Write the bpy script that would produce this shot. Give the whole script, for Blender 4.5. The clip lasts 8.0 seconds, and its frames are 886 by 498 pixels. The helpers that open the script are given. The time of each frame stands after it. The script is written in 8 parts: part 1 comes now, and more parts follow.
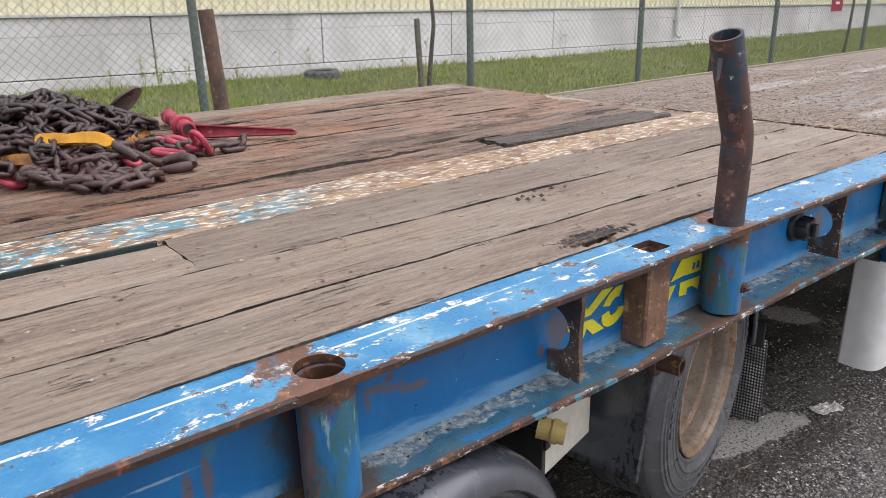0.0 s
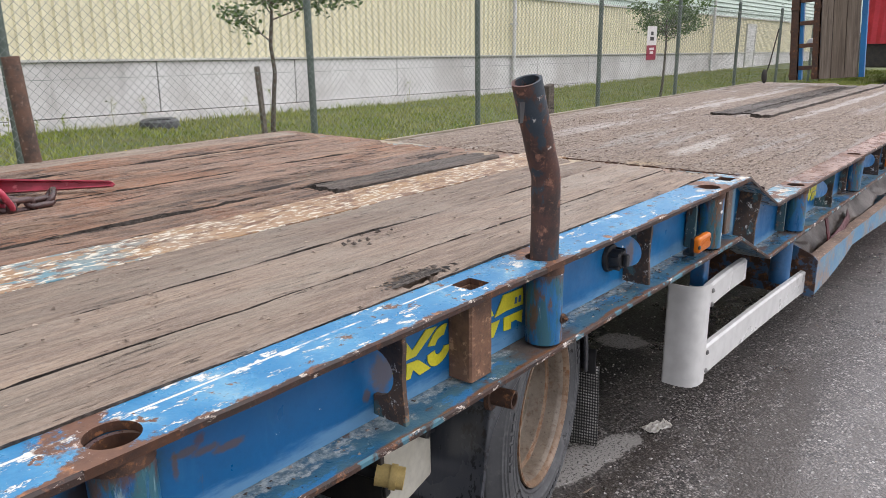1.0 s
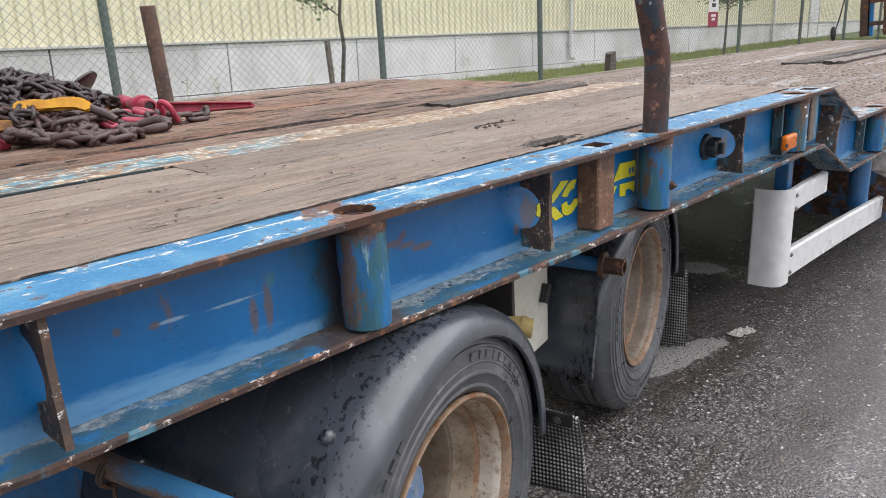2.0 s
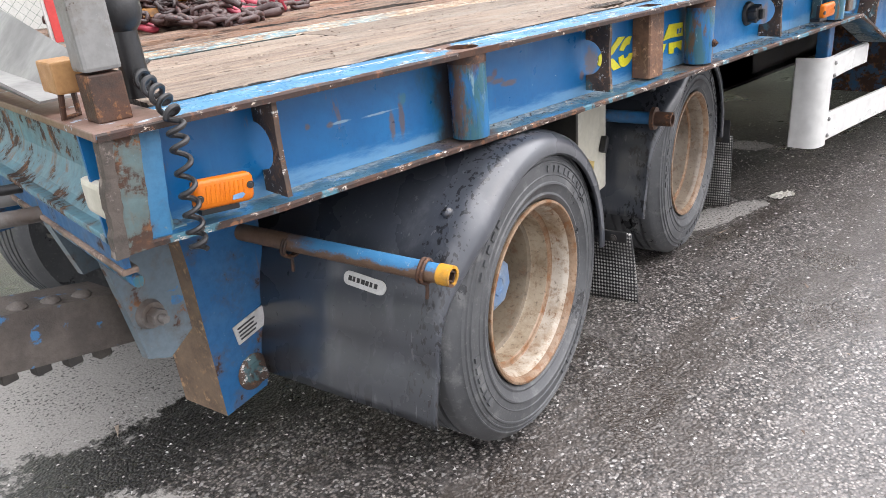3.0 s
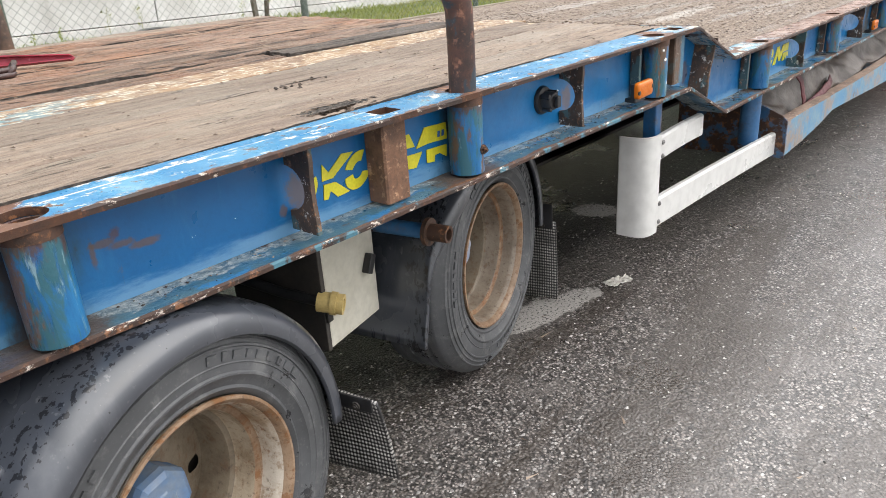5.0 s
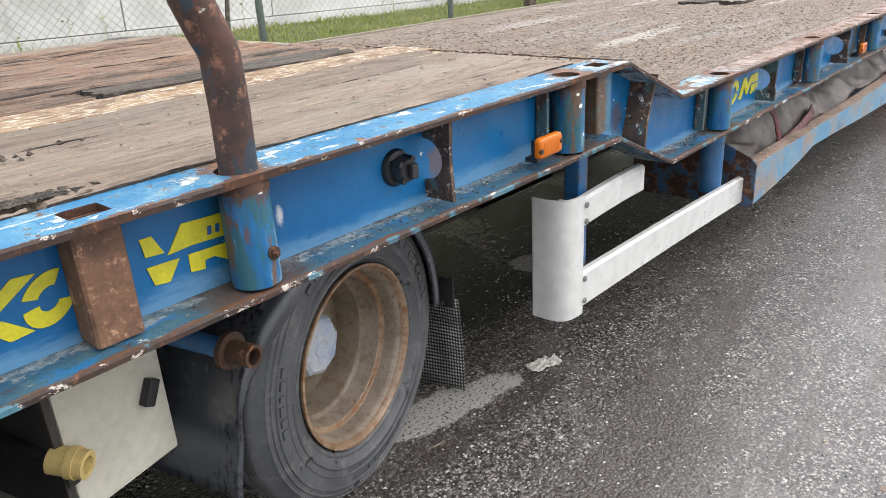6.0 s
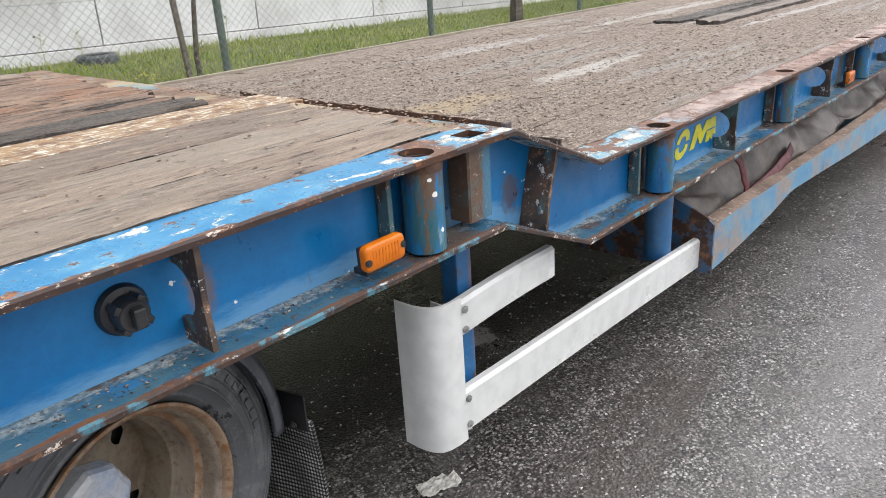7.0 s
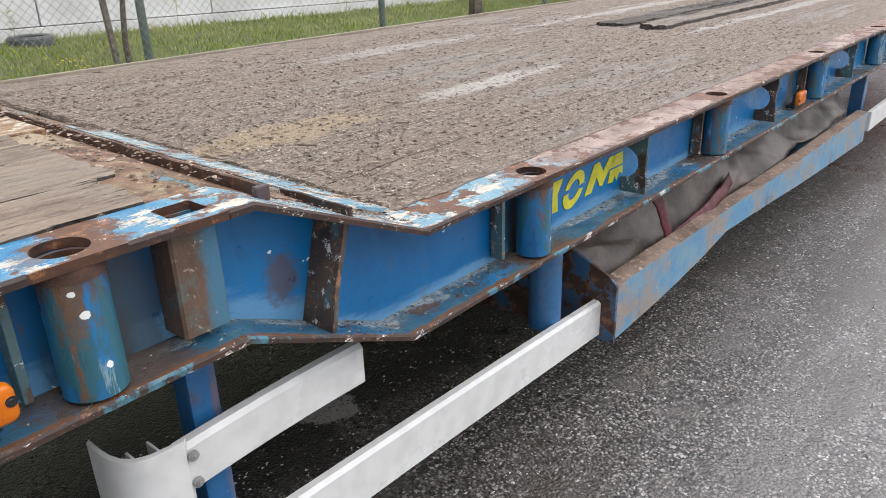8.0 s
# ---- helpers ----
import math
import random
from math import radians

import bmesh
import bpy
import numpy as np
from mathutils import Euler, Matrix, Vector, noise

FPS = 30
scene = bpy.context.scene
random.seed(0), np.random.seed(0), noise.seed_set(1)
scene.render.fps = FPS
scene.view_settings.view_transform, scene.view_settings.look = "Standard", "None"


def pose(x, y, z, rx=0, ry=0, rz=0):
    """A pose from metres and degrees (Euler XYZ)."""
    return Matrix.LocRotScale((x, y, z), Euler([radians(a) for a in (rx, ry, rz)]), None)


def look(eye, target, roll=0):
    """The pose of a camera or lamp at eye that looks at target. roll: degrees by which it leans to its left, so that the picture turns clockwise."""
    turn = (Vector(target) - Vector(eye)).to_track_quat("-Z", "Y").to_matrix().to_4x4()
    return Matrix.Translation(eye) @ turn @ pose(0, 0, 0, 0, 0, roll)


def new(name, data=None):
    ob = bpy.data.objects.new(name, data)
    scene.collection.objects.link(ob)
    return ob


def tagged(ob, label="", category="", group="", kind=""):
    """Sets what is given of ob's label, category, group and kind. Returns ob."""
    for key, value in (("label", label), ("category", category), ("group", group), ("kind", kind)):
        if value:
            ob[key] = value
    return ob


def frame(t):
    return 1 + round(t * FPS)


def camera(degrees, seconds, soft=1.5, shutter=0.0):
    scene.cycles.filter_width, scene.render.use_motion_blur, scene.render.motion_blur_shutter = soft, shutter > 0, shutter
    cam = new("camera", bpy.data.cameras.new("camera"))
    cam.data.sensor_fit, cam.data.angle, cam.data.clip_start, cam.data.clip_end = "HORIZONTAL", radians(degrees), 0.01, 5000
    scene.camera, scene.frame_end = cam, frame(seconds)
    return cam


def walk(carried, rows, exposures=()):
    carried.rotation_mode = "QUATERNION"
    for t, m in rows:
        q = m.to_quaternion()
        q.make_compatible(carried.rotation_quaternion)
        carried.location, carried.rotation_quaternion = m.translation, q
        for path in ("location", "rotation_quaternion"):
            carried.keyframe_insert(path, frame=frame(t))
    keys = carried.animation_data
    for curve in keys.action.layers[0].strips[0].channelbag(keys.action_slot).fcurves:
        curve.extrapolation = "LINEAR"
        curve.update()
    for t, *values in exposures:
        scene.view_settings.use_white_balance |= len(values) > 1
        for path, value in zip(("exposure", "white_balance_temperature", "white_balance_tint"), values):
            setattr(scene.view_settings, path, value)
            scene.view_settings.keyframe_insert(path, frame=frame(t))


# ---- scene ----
cam = camera(62.3, 8.0, soft=0.6)
PATH = [
    (0, (0.136, -0.742, 1.479), (1.302, 0.745, 0.824), -1.3),
    (0.5, (0.18, -0.763, 1.48), (1.553, 0.559, 0.875), -0.8),
    (1, (0.192, -0.786, 1.475), (1.66, 0.457, 0.929), -0.9),
    (1.5, (0.088, -0.811, 1.372), (1.546, 0.459, 0.861), -1.6),
    (2, (-0.183, -0.86, 1.287), (1.181, 0.484, 0.71), -2.9),
    (2.2, (-0.279, -0.899, 1.275), (1.04, 0.468, 0.65), -3.4),
    (3.3, (-0.61, -1.16, 1.209), (0.58, 0.233, 0.408), -5.5),
    (3.5, (-0.591, -1.155, 1.199), (0.611, 0.222, 0.388), -5.5),
    (4, (-0.407, -1.072, 1.227), (0.856, 0.246, 0.411), -4.7),
    (4.5, (-0.138, -0.992, 1.288), (1.19, 0.275, 0.493), -4.1),
    (5, (0.208, -1.048, 1.332), (1.576, 0.19, 0.56), -3.7),
    (5.2, (0.348, -1.042, 1.343), (1.731, 0.187, 0.584), -3.7),
    (6.3, (1.094, -0.943, 1.316), (2.465, 0.305, 0.565), -3.2),
    (6.5, (1.233, -0.965, 1.331), (2.591, 0.3, 0.588), -3.8),
    (7, (1.527, -0.913, 1.357), (2.888, 0.353, 0.618), -3.7),
    (7.5, (1.856, -0.857, 1.368), (3.218, 0.396, 0.609), -3.0),
    (8, (2.189, -0.849, 1.342), (3.578, 0.368, 0.573), -1.8),
]
walk(cam, [(t, look(eye, target, roll)) for t, eye, target, roll in PATH], [(0.0, 1.08, 6500, 15), (1.5, 1.03, 6500, 15), (2.0, 1.15, 6400, 13), (3.3, 1.88, 6600, 13), (4.0, 1.80, 6600, 12), (5.0, 1.52, 6750, 10), (6.5, 1.4, 6500, 10), (8.0, 1.17, 6450, 11)])

# ---- world, sun, exposure ----
world = bpy.data.worlds.new("overcast")
scene.world = world
world.use_nodes = True
wn, wl = world.node_tree.nodes, world.node_tree.links
sky = wn.new("ShaderNodeTexSky")
sky.sky_type, sky.sun_disc = "NISHITA", False
sky.sun_elevation, sky.sun_rotation = radians(52), radians(150)
sky.air_density, sky.dust_density = 1.0, 3.0
cloud = wn.new("ShaderNodeMix")
cloud.data_type = "RGBA"
cloud.inputs[0].default_value = 0.82
cloud.inputs[7].default_value = (6.82, 6.92, 7.15, 1)
wl.new(sky.outputs[0], cloud.inputs[6])
wl.new(cloud.outputs[2], wn["Background"].inputs[0])
wn["Background"].inputs[1].default_value = 0.085
scene.view_settings.exposure = 0.85

sun = new("sun", bpy.data.lights.new("sun", "SUN"))
sun.data.energy, sun.data.angle, sun.data.color = 1.5, radians(90), (0.985, 0.985, 0.995)
sun.matrix_world = look((7.5, -2.5, 10), (3.2, 0.6, 0))


# ---- materials ----
class Nodes:
    """A short way to write a node material."""

    def __init__(self, name):
        self.m = bpy.data.materials.new(name)
        self.m.use_nodes = True
        self.t = self.m.node_tree
        self.b = self.t.nodes["Principled BSDF"]
        self.co = self.t.nodes.new("ShaderNodeTexCoord").outputs["Object"]

    def put(self, socket, v):
        if isinstance(v, bpy.types.NodeSocket):
            self.t.links.new(v, socket)
        elif isinstance(v, tuple):
            socket.default_value = (*v, 1) if len(v) == 3 and len(socket.default_value) == 4 else v
        else:
            socket.default_value = v

    def scaled(self, x, y, z, rz=0, co=None):
        n = self.t.nodes.new("ShaderNodeMapping")
        self.put(n.inputs[0], co or self.co)
        n.inputs[3].default_value = (x, y, z)
        n.inputs[2].default_value = (0, 0, radians(rz))
        return n.outputs[0]

    def noise(self, scale, detail=4.0, rough=0.55, co=None, distort=0.0):
        n = self.t.nodes.new("ShaderNodeTexNoise")
        self.put(n.inputs["Vector"], co or self.co)
        n.inputs["Scale"].default_value, n.inputs["Detail"].default_value = scale, detail
        n.inputs["Roughness"].default_value, n.inputs["Distortion"].default_value = rough, distort
        return n.outputs[0]

    def cells(self, scale, co=None, feature="F1"):
        n = self.t.nodes.new("ShaderNodeTexVoronoi")
        n.feature = feature
        self.put(n.inputs["Vector"], co or self.co)
        n.inputs["Scale"].default_value = scale
        return n.outputs

    def ramp(self, v, lo, hi, a=0.0, b=1.0):
        n = self.t.nodes.new("ShaderNodeMapRange")
        n.interpolation_type = "SMOOTHSTEP"
        self.put(n.inputs[0], v)
        for i, x in enumerate((lo, hi, a, b)):
            n.inputs[i + 1].default_value = x
        return n.outputs[0]

    def math(self, op, a, b=0.0):
        n = self.t.nodes.new("ShaderNodeMath")
        n.operation = op
        self.put(n.inputs[0], a)
        self.put(n.inputs[1], b)
        return n.outputs[0]

    def mix(self, f, a, b, blend="MIX"):
        n = self.t.nodes.new("ShaderNodeMix")
        n.data_type, n.blend_type = "RGBA", blend
        self.put(n.inputs[0], f)
        self.put(n.inputs[6], a)
        self.put(n.inputs[7], b)
        return n.outputs[2]

    def axis(self, i, co=None):
        n = self.t.nodes.new("ShaderNodeSeparateXYZ")
        self.put(n.inputs[0], co or self.co)
        return n.outputs[i]

    def random(self):
        return self.t.nodes.new("ShaderNodeObjectInfo").outputs["Random"]

    def island(self):
        return self.t.nodes.new("ShaderNodeNewGeometry").outputs["Random Per Island"]

    def bump(self, h, strength=0.5, dist=0.002):
        n = self.t.nodes.new("ShaderNodeBump")
        n.inputs["Strength"].default_value, n.inputs["Distance"].default_value = strength, dist
        self.put(n.inputs["Height"], h)
        self.put(self.b.inputs["Normal"], n.outputs[0])

    def done(self, colour, rough=0.6, metal=0.0, spec=0.5):
        for key, v in (("Base Color", colour), ("Roughness", rough), ("Metallic", metal), ("Specular IOR Level", spec)):
            self.put(self.b.inputs[key], v)
        return self.m


RUST_DARK, RUST, RUST_LIGHT = (0.030, 0.017, 0.012), (0.082, 0.040, 0.025), (0.20, 0.088, 0.036)


def near_sockets(n, co=None):
    """Metres along x to the next pipe socket."""
    f = n.math("FRACT", n.math("MULTIPLY", n.math("SUBTRACT", n.axis(0, co), 0.022), 1 / 1.005))
    return n.math("MULTIPLY", n.math("ABSOLUTE", n.math("SUBTRACT", f, 0.5)), 1.005)


def painted(name, colour, rust=0.62, white=0.68, dull=0.5, streak=0.72, rough=0.38, chip=(0.72, 0.73, 0.72), chips=26, run=0.75):
    """Old paint over steel: faded patches, flaked spots with pale primer, rust and rust runs."""
    n = Nodes(name)
    big, mid = n.noise(2.3, 5, 0.6), n.noise(13, 9, 0.68)
    fine = n.noise(chips, 6, 0.6, n.scaled(0.55, 1, 1))
    faded = tuple(0.62 * c + 0.38 * g for c, g in zip(colour, (0.30, 0.36, 0.38)))
    base = n.mix(n.ramp(big, 0.42, 0.75, 0, dull), colour, faded)
    base = n.mix(n.ramp(n.noise(60, 5, 0.65), 0.35, 0.75, 0, 0.35), base, tuple(c * 0.5 for c in colour))
    runs = n.ramp(n.noise(7, 7, 0.65, n.scaled(2.4, 2.4, 0.28)), streak, streak + 0.1)
    base = n.mix(n.math("MULTIPLY", runs, run), base, RUST_LIGHT)
    pale = n.ramp(fine, white, white + 0.02)
    base = n.mix(pale, base, chip)
    metal = n.mix(n.noise(45, 5, 0.7), RUST_DARK, RUST)
    metal = n.mix(n.ramp(mid, rust + 0.07, rust + 0.16), n.mix(n.ramp(fine, 0.5, 0.62), metal, RUST_LIGHT), metal)
    base = n.mix(n.ramp(mid, rust - 0.10, rust + 0.01, 0, 0.55), base, tuple(0.35 * c + 0.65 * g for c, g in zip(colour, (0.10, 0.075, 0.05))))
    ragged = n.math("ADD", mid, n.math("MULTIPLY", n.math("SUBTRACT", n.noise(85, 6, 0.7), 0.5), 0.16))
    bare = n.ramp(ragged, rust - 0.005, rust + 0.06)
    base = n.mix(bare, base, metal)
    base = n.mix(n.ramp(n.noise(48, 9, 0.8), 0.62, 0.66, 0, 0.5), base, tuple(0.4 * c + 0.25 for c in colour))
    n.bump(n.math("SUBTRACT", n.math("ADD", n.math("MULTIPLY", n.noise(90, 4), 0.3), n.math("MULTIPLY", pale, 0.25)), n.math("MULTIPLY", bare, 0.7)), 0.6, 0.0018)
    return n.done(base, n.mix(bare, n.mix(n.noise(30, 3), (rough - 0.08,) * 3, (rough + 0.2,) * 3), (0.78,) * 3))


BLUE = (0.006, 0.145, 0.37)
WHITE_CHIP = (0.74, 0.74, 0.71)


BROWN_STAIN, PALE_STAIN = (0.12, 0.07, 0.035), (0.26, 0.38, 0.46)
# marks on the web: place, the inverse of the half axes, tone
MARKS = ((0.655, 0.919, 42, 150, BROWN_STAIN), (0.690, 0.909, 42, 150, BROWN_STAIN), (0.725, 0.899, 42, 150, BROWN_STAIN), (0.680, 0.931, 100, 110, (0.10, 0.045, 0.03)), (0.639, 0.908, 190, 40, BROWN_STAIN), (2.590, 0.900, 15, 9, (0.045, 0.050, 0.048)), (2.855, 0.835, 26, 20, (0.10, 0.06, 0.035)), (0.338, 0.909, 24, 420, PALE_STAIN), (0.388, 0.886, 150, 26, BROWN_STAIN), (0.362, 0.884, 150, 30, BROWN_STAIN), (0.230, 0.912, 44, 420, PALE_STAIN),
         (0.207, 0.912, 120, 140, BROWN_STAIN), (0.156, 0.920, 170, 170, BROWN_STAIN), (1.011, 0.866, 120, 80, BROWN_STAIN), (1.055, 0.895, 34, 26, (0.13, 0.085, 0.05)), (2.045, 0.893, 40, 26, (0.16, 0.10, 0.06)),
         (1.618, 0.897, 130, 60, WHITE_CHIP), (0.396, 0.925, 120, 90, (0.04, 0.15, 0.18)), (4.06, 0.74, 22, 24, (0.02, 0.16, 0.30)))


def web_paint():
    """Blue side paint: chalky along the lower edge, brown and teal grime beside the sockets, a few rust marks and white nicks."""
    n = Nodes("blue_paint")
    tone = n.noise(1.7, 6, 0.62)
    c = n.mix(n.ramp(tone, 0.35, 0.7), (0.001, 0.102, 0.280), (0.003, 0.163, 0.402))
    c = n.mix(n.ramp(n.noise(70, 5, 0.7), 0.4, 0.8, 0, 0.4), c, (0.004, 0.075, 0.2))
    # thin pale scratches and vertical wash marks
    wash = n.ramp(n.noise(6, 7, 0.66, n.scaled(2.2, 2.2, 0.35)), 0.56, 0.74, 0, 0.3)
    c = n.mix(wash, c, (0.05, 0.24, 0.45))
    low = n.math("SUBTRACT", n.axis(2), n.ramp(n.axis(0), 2.70, 3.08, 0.812, 0.659))
    chalk = n.math("ADD", low, n.math("MULTIPLY", n.math("SUBTRACT", n.noise(3.6, 9, 0.72, n.scaled(0.45, 1, 2.2)), 0.5), 0.20))
    c = n.mix(n.ramp(chalk, 0.040, 0.004, 0, 0.50), c, (0.20, 0.38, 0.54))
    d = near_sockets(n)
    rag = n.math("SUBTRACT", n.noise(9, 8, 0.7, n.scaled(1, 1, 0.45)), 0.5)
    c = n.mix(n.ramp(n.math("ADD", d, n.math("MULTIPLY", rag, 0.3)), 0.085, 0.02, 0, 0.7), c, (0.016, 0.085, 0.13))
    c = n.mix(n.ramp(n.math("ADD", d, n.math("MULTIPLY", rag, 0.30)), 0.050, 0.005, 0, 0.85), c, (0.045, 0.028, 0.02))
    runs = n.ramp(n.noise(8, 8, 0.7, n.scaled(2.0, 2, 0.5)), 0.63, 0.69, 0, 0.55)
    c = n.mix(runs, c, (0.15, 0.08, 0.03))
    wob = n.math("SUBTRACT", n.noise(26, 7, 0.7), 0.5)
    for x, z, sx, sz, tone in MARKS:
        m = n.t.nodes.new("ShaderNodeMapping")
        n.put(m.inputs[0], n.co)
        m.inputs[1].default_value = (-x * sx, 0, -z * sz)
        m.inputs[3].default_value = (sx, 0, sz)
        ln = n.t.nodes.new("ShaderNodeVectorMath")
        ln.operation = "LENGTH"
        n.put(ln.inputs[0], m.outputs[0])
        c = n.mix(n.ramp(n.math("ADD", ln.outputs["Value"], n.math("MULTIPLY", wob, 3.0)), 1.35, 0.5, 0, 0.72), c, tone)
    mid = n.noise(15, 9, 0.7)
    bare = n.ramp(mid, 0.715, 0.735)
    c = n.mix(bare, c, n.mix(n.noise(50, 5, 0.7), RUST_DARK, RUST))
    nick = n.ramp(n.noise(30, 4, 0.5), 0.735, 0.745)
    c = n.mix(nick, c, WHITE_CHIP)
    n.bump(n.math("ADD", n.math("MULTIPLY", n.noise(3, 4), 2.0), n.math("ADD", n.math("MULTIPLY", n.noise(130, 4), 0.35), n.math("SUBTRACT", nick, bare))), 0.5, 0.0015)
    return n.done(c, n.ramp(n.noise(20, 4), 0.3, 0.7, 0.27, 0.5))


def flange_paint():
    """Top flange: blue made lighter for the sky light on it, with small white flakes, rusty near the edge, the holes
    and the step; brown beyond the step.
    """
    n = Nodes("worn_blue_paint_skylit")
    x, y = n.axis(0), n.axis(1)
    c = n.mix(n.ramp(n.noise(6, 6, 0.65), 0.35, 0.68), (0.022, 0.170, 0.35), (0.08, 0.265, 0.43))
    c = n.mix(n.ramp(n.noise(90, 5, 0.7), 0.45, 0.8, 0, 0.4), c, (0.02, 0.10, 0.24))
    c = n.mix(n.ramp(n.noise(12, 7, 0.65), 0.56, 0.7, 0, 0.6), c, (0.24, 0.40, 0.47))
    c = n.mix(n.math("MULTIPLY", n.ramp(x, 3.0, 3.2), n.ramp(n.noise(14, 8, 0.72), 0.42, 0.58, 0.15, 0.85)), c, (0.20, 0.32, 0.38))
    step = n.ramp(n.math("ADD", x, n.math("MULTIPLY", n.math("SUBTRACT", n.noise(5, 6, 0.7), 0.5), 1.2)), 2.35, 2.75)
    brown = n.mix(n.ramp(n.noise(9, 9, 0.74, n.scaled(0.5, 1, 1)), 0.34, 0.64), (0.15, 0.085, 0.065), (0.40, 0.29, 0.245))
    beyond = n.ramp(n.math("ADD", x, n.math("MULTIPLY", n.math("SUBTRACT", n.noise(7, 7, 0.7), 0.5), 1.4)), 3.30, 3.75)
    c = n.mix(beyond, c, brown)
    c = n.mix(n.math("MULTIPLY", step, n.math("SUBTRACT", 0.7, n.math("MULTIPLY", beyond, 0.7))), c, n.mix(n.noise(18, 8, 0.74), (0.06, 0.24, 0.36), (0.30, 0.40, 0.40)))
    flake = n.noise(30, 9, 0.78, n.scaled(0.45, 1, 1))
    flake = n.math("ADD", flake, n.math("MULTIPLY", step, n.math("SUBTRACT", 0.058, n.math("MULTIPLY", beyond, 0.125))))
    pale = n.ramp(flake, 0.572, 0.592)
    line = n.math("MULTIPLY", n.ramp(n.math("ABSOLUTE", n.math("SUBTRACT", y, 0.089)), 0.0035, 0.0015), n.ramp(n.noise(5, 5, 0.7), 0.44, 0.5))
    line = n.math("MULTIPLY", line, n.ramp(x, 1.5, 1.1))
    pale = n.math("MAXIMUM", pale, line)
    c = n.mix(pale, c, n.mix(step, n.mix(n.noise(60, 4), WHITE_CHIP, (0.55, 0.52, 0.44)), n.mix(n.noise(40, 6, 0.7), (0.70, 0.66, 0.58), (0.46, 0.36, 0.27))))
    rag = n.math("SUBTRACT", n.noise(17, 9, 0.72), 0.5)
    edge = n.ramp(n.math("ADD", y, n.math("MULTIPLY", rag, 0.07)), 0.010, 0.005)
    hole = n.ramp(n.math("ADD", near_sockets(n), n.math("MULTIPLY", rag, 0.26)), 0.056, 0.036)
    blot = n.ramp(n.noise(24, 8, 0.7), 0.605, 0.63)
    blot2 = n.math("MULTIPLY", step, n.ramp(n.noise(10, 8, 0.7), 0.53, 0.56))
    bare = n.math("MAXIMUM", n.math("MAXIMUM", edge, hole), n.math("MAXIMUM", blot, blot2))
    metal = n.mix(n.noise(60, 6, 0.7), (0.055, 0.026, 0.018), (0.20, 0.095, 0.055))
    metal = n.mix(n.ramp(n.noise(30, 7, 0.7), 0.56, 0.62, 0, 0.8), metal, (0.30, 0.135, 0.06))
    metal = n.mix(n.ramp(n.noise(36, 9, 0.8), 0.60, 0.63), metal, (0.55, 0.47, 0.42))
    c = n.mix(bare, c, metal)
    n.bump(n.math("ADD", n.math("MULTIPLY", n.noise(150, 4), 0.4), n.math("SUBTRACT", n.math("MULTIPLY", pale, 0.4), n.math("MULTIPLY", bare, 0.8))), 0.6, 0.002)
    return n.done(c, n.mix(bare, n.mix(n.noise(25, 3), (0.16,) * 3, (0.42,) * 3), (0.55,) * 3))


def ledge_paint():
    """Bottom flange: grimy teal-blue with a pale flaked band along the web and brown dirt at the sockets."""
    n = Nodes("grimy_blue_paint")
    y = n.axis(1)
    c = n.mix(n.ramp(n.noise(7, 7, 0.68), 0.36, 0.66), (0.016, 0.085, 0.155), (0.065, 0.135, 0.165))
    c = n.mix(n.ramp(n.noise(14, 7, 0.7, n.scaled(0.5, 1, 1)), 0.55, 0.6, 0, 0.8), c, (0.02, 0.16, 0.36))
    rag = n.math("SUBTRACT", n.noise(13, 9, 0.72, n.scaled(0.6, 1, 1)), 0.5)
    band = n.ramp(n.math("ADD", y, n.math("MULTIPLY", rag, 0.24)), 0.056, 0.070)
    c = n.mix(n.math("MULTIPLY", band, n.ramp(n.noise(46, 9, 0.8), 0.40, 0.54, 0.45, 0.85)), c, n.mix(n.ramp(n.noise(70, 7, 0.78), 0.38, 0.62), (0.09, 0.13, 0.145), (0.44, 0.455, 0.43)))
    d = n.math("ADD", near_sockets(n), n.math("MULTIPLY", rag, 0.35))
    c = n.mix(n.ramp(d, 0.13, 0.07, 0, 0.85), c, n.mix(n.noise(30, 6, 0.7), (0.035, 0.024, 0.018), (0.14, 0.085, 0.05)))
    c = n.mix(n.ramp(n.noise(12, 8, 0.72, n.scaled(0.6, 1, 1)), 0.575, 0.62, 0, 0.85), c, n.mix(n.noise(50, 5, 0.7), RUST_DARK, (0.15, 0.065, 0.03)))
    speck = n.ramp(n.noise(26, 9, 0.8, n.scaled(0.6, 1, 1)), 0.63, 0.65)
    c = n.mix(speck, c, (0.62, 0.64, 0.62))
    edge = n.ramp(n.math("ADD", y, n.math("MULTIPLY", rag, 0.05)), 0.015, 0.008)
    c = n.mix(edge, c, n.mix(n.noise(60, 6, 0.7), (0.06, 0.028, 0.017), (0.25, 0.11, 0.045)))
    n.bump(n.math("ADD", n.math("MULTIPLY", n.noise(140, 5), 0.7), rag), 0.7, 0.0025)
    return n.done(c, n.ramp(n.noise(9, 5), 0.35, 0.65, 0.25, 0.6))


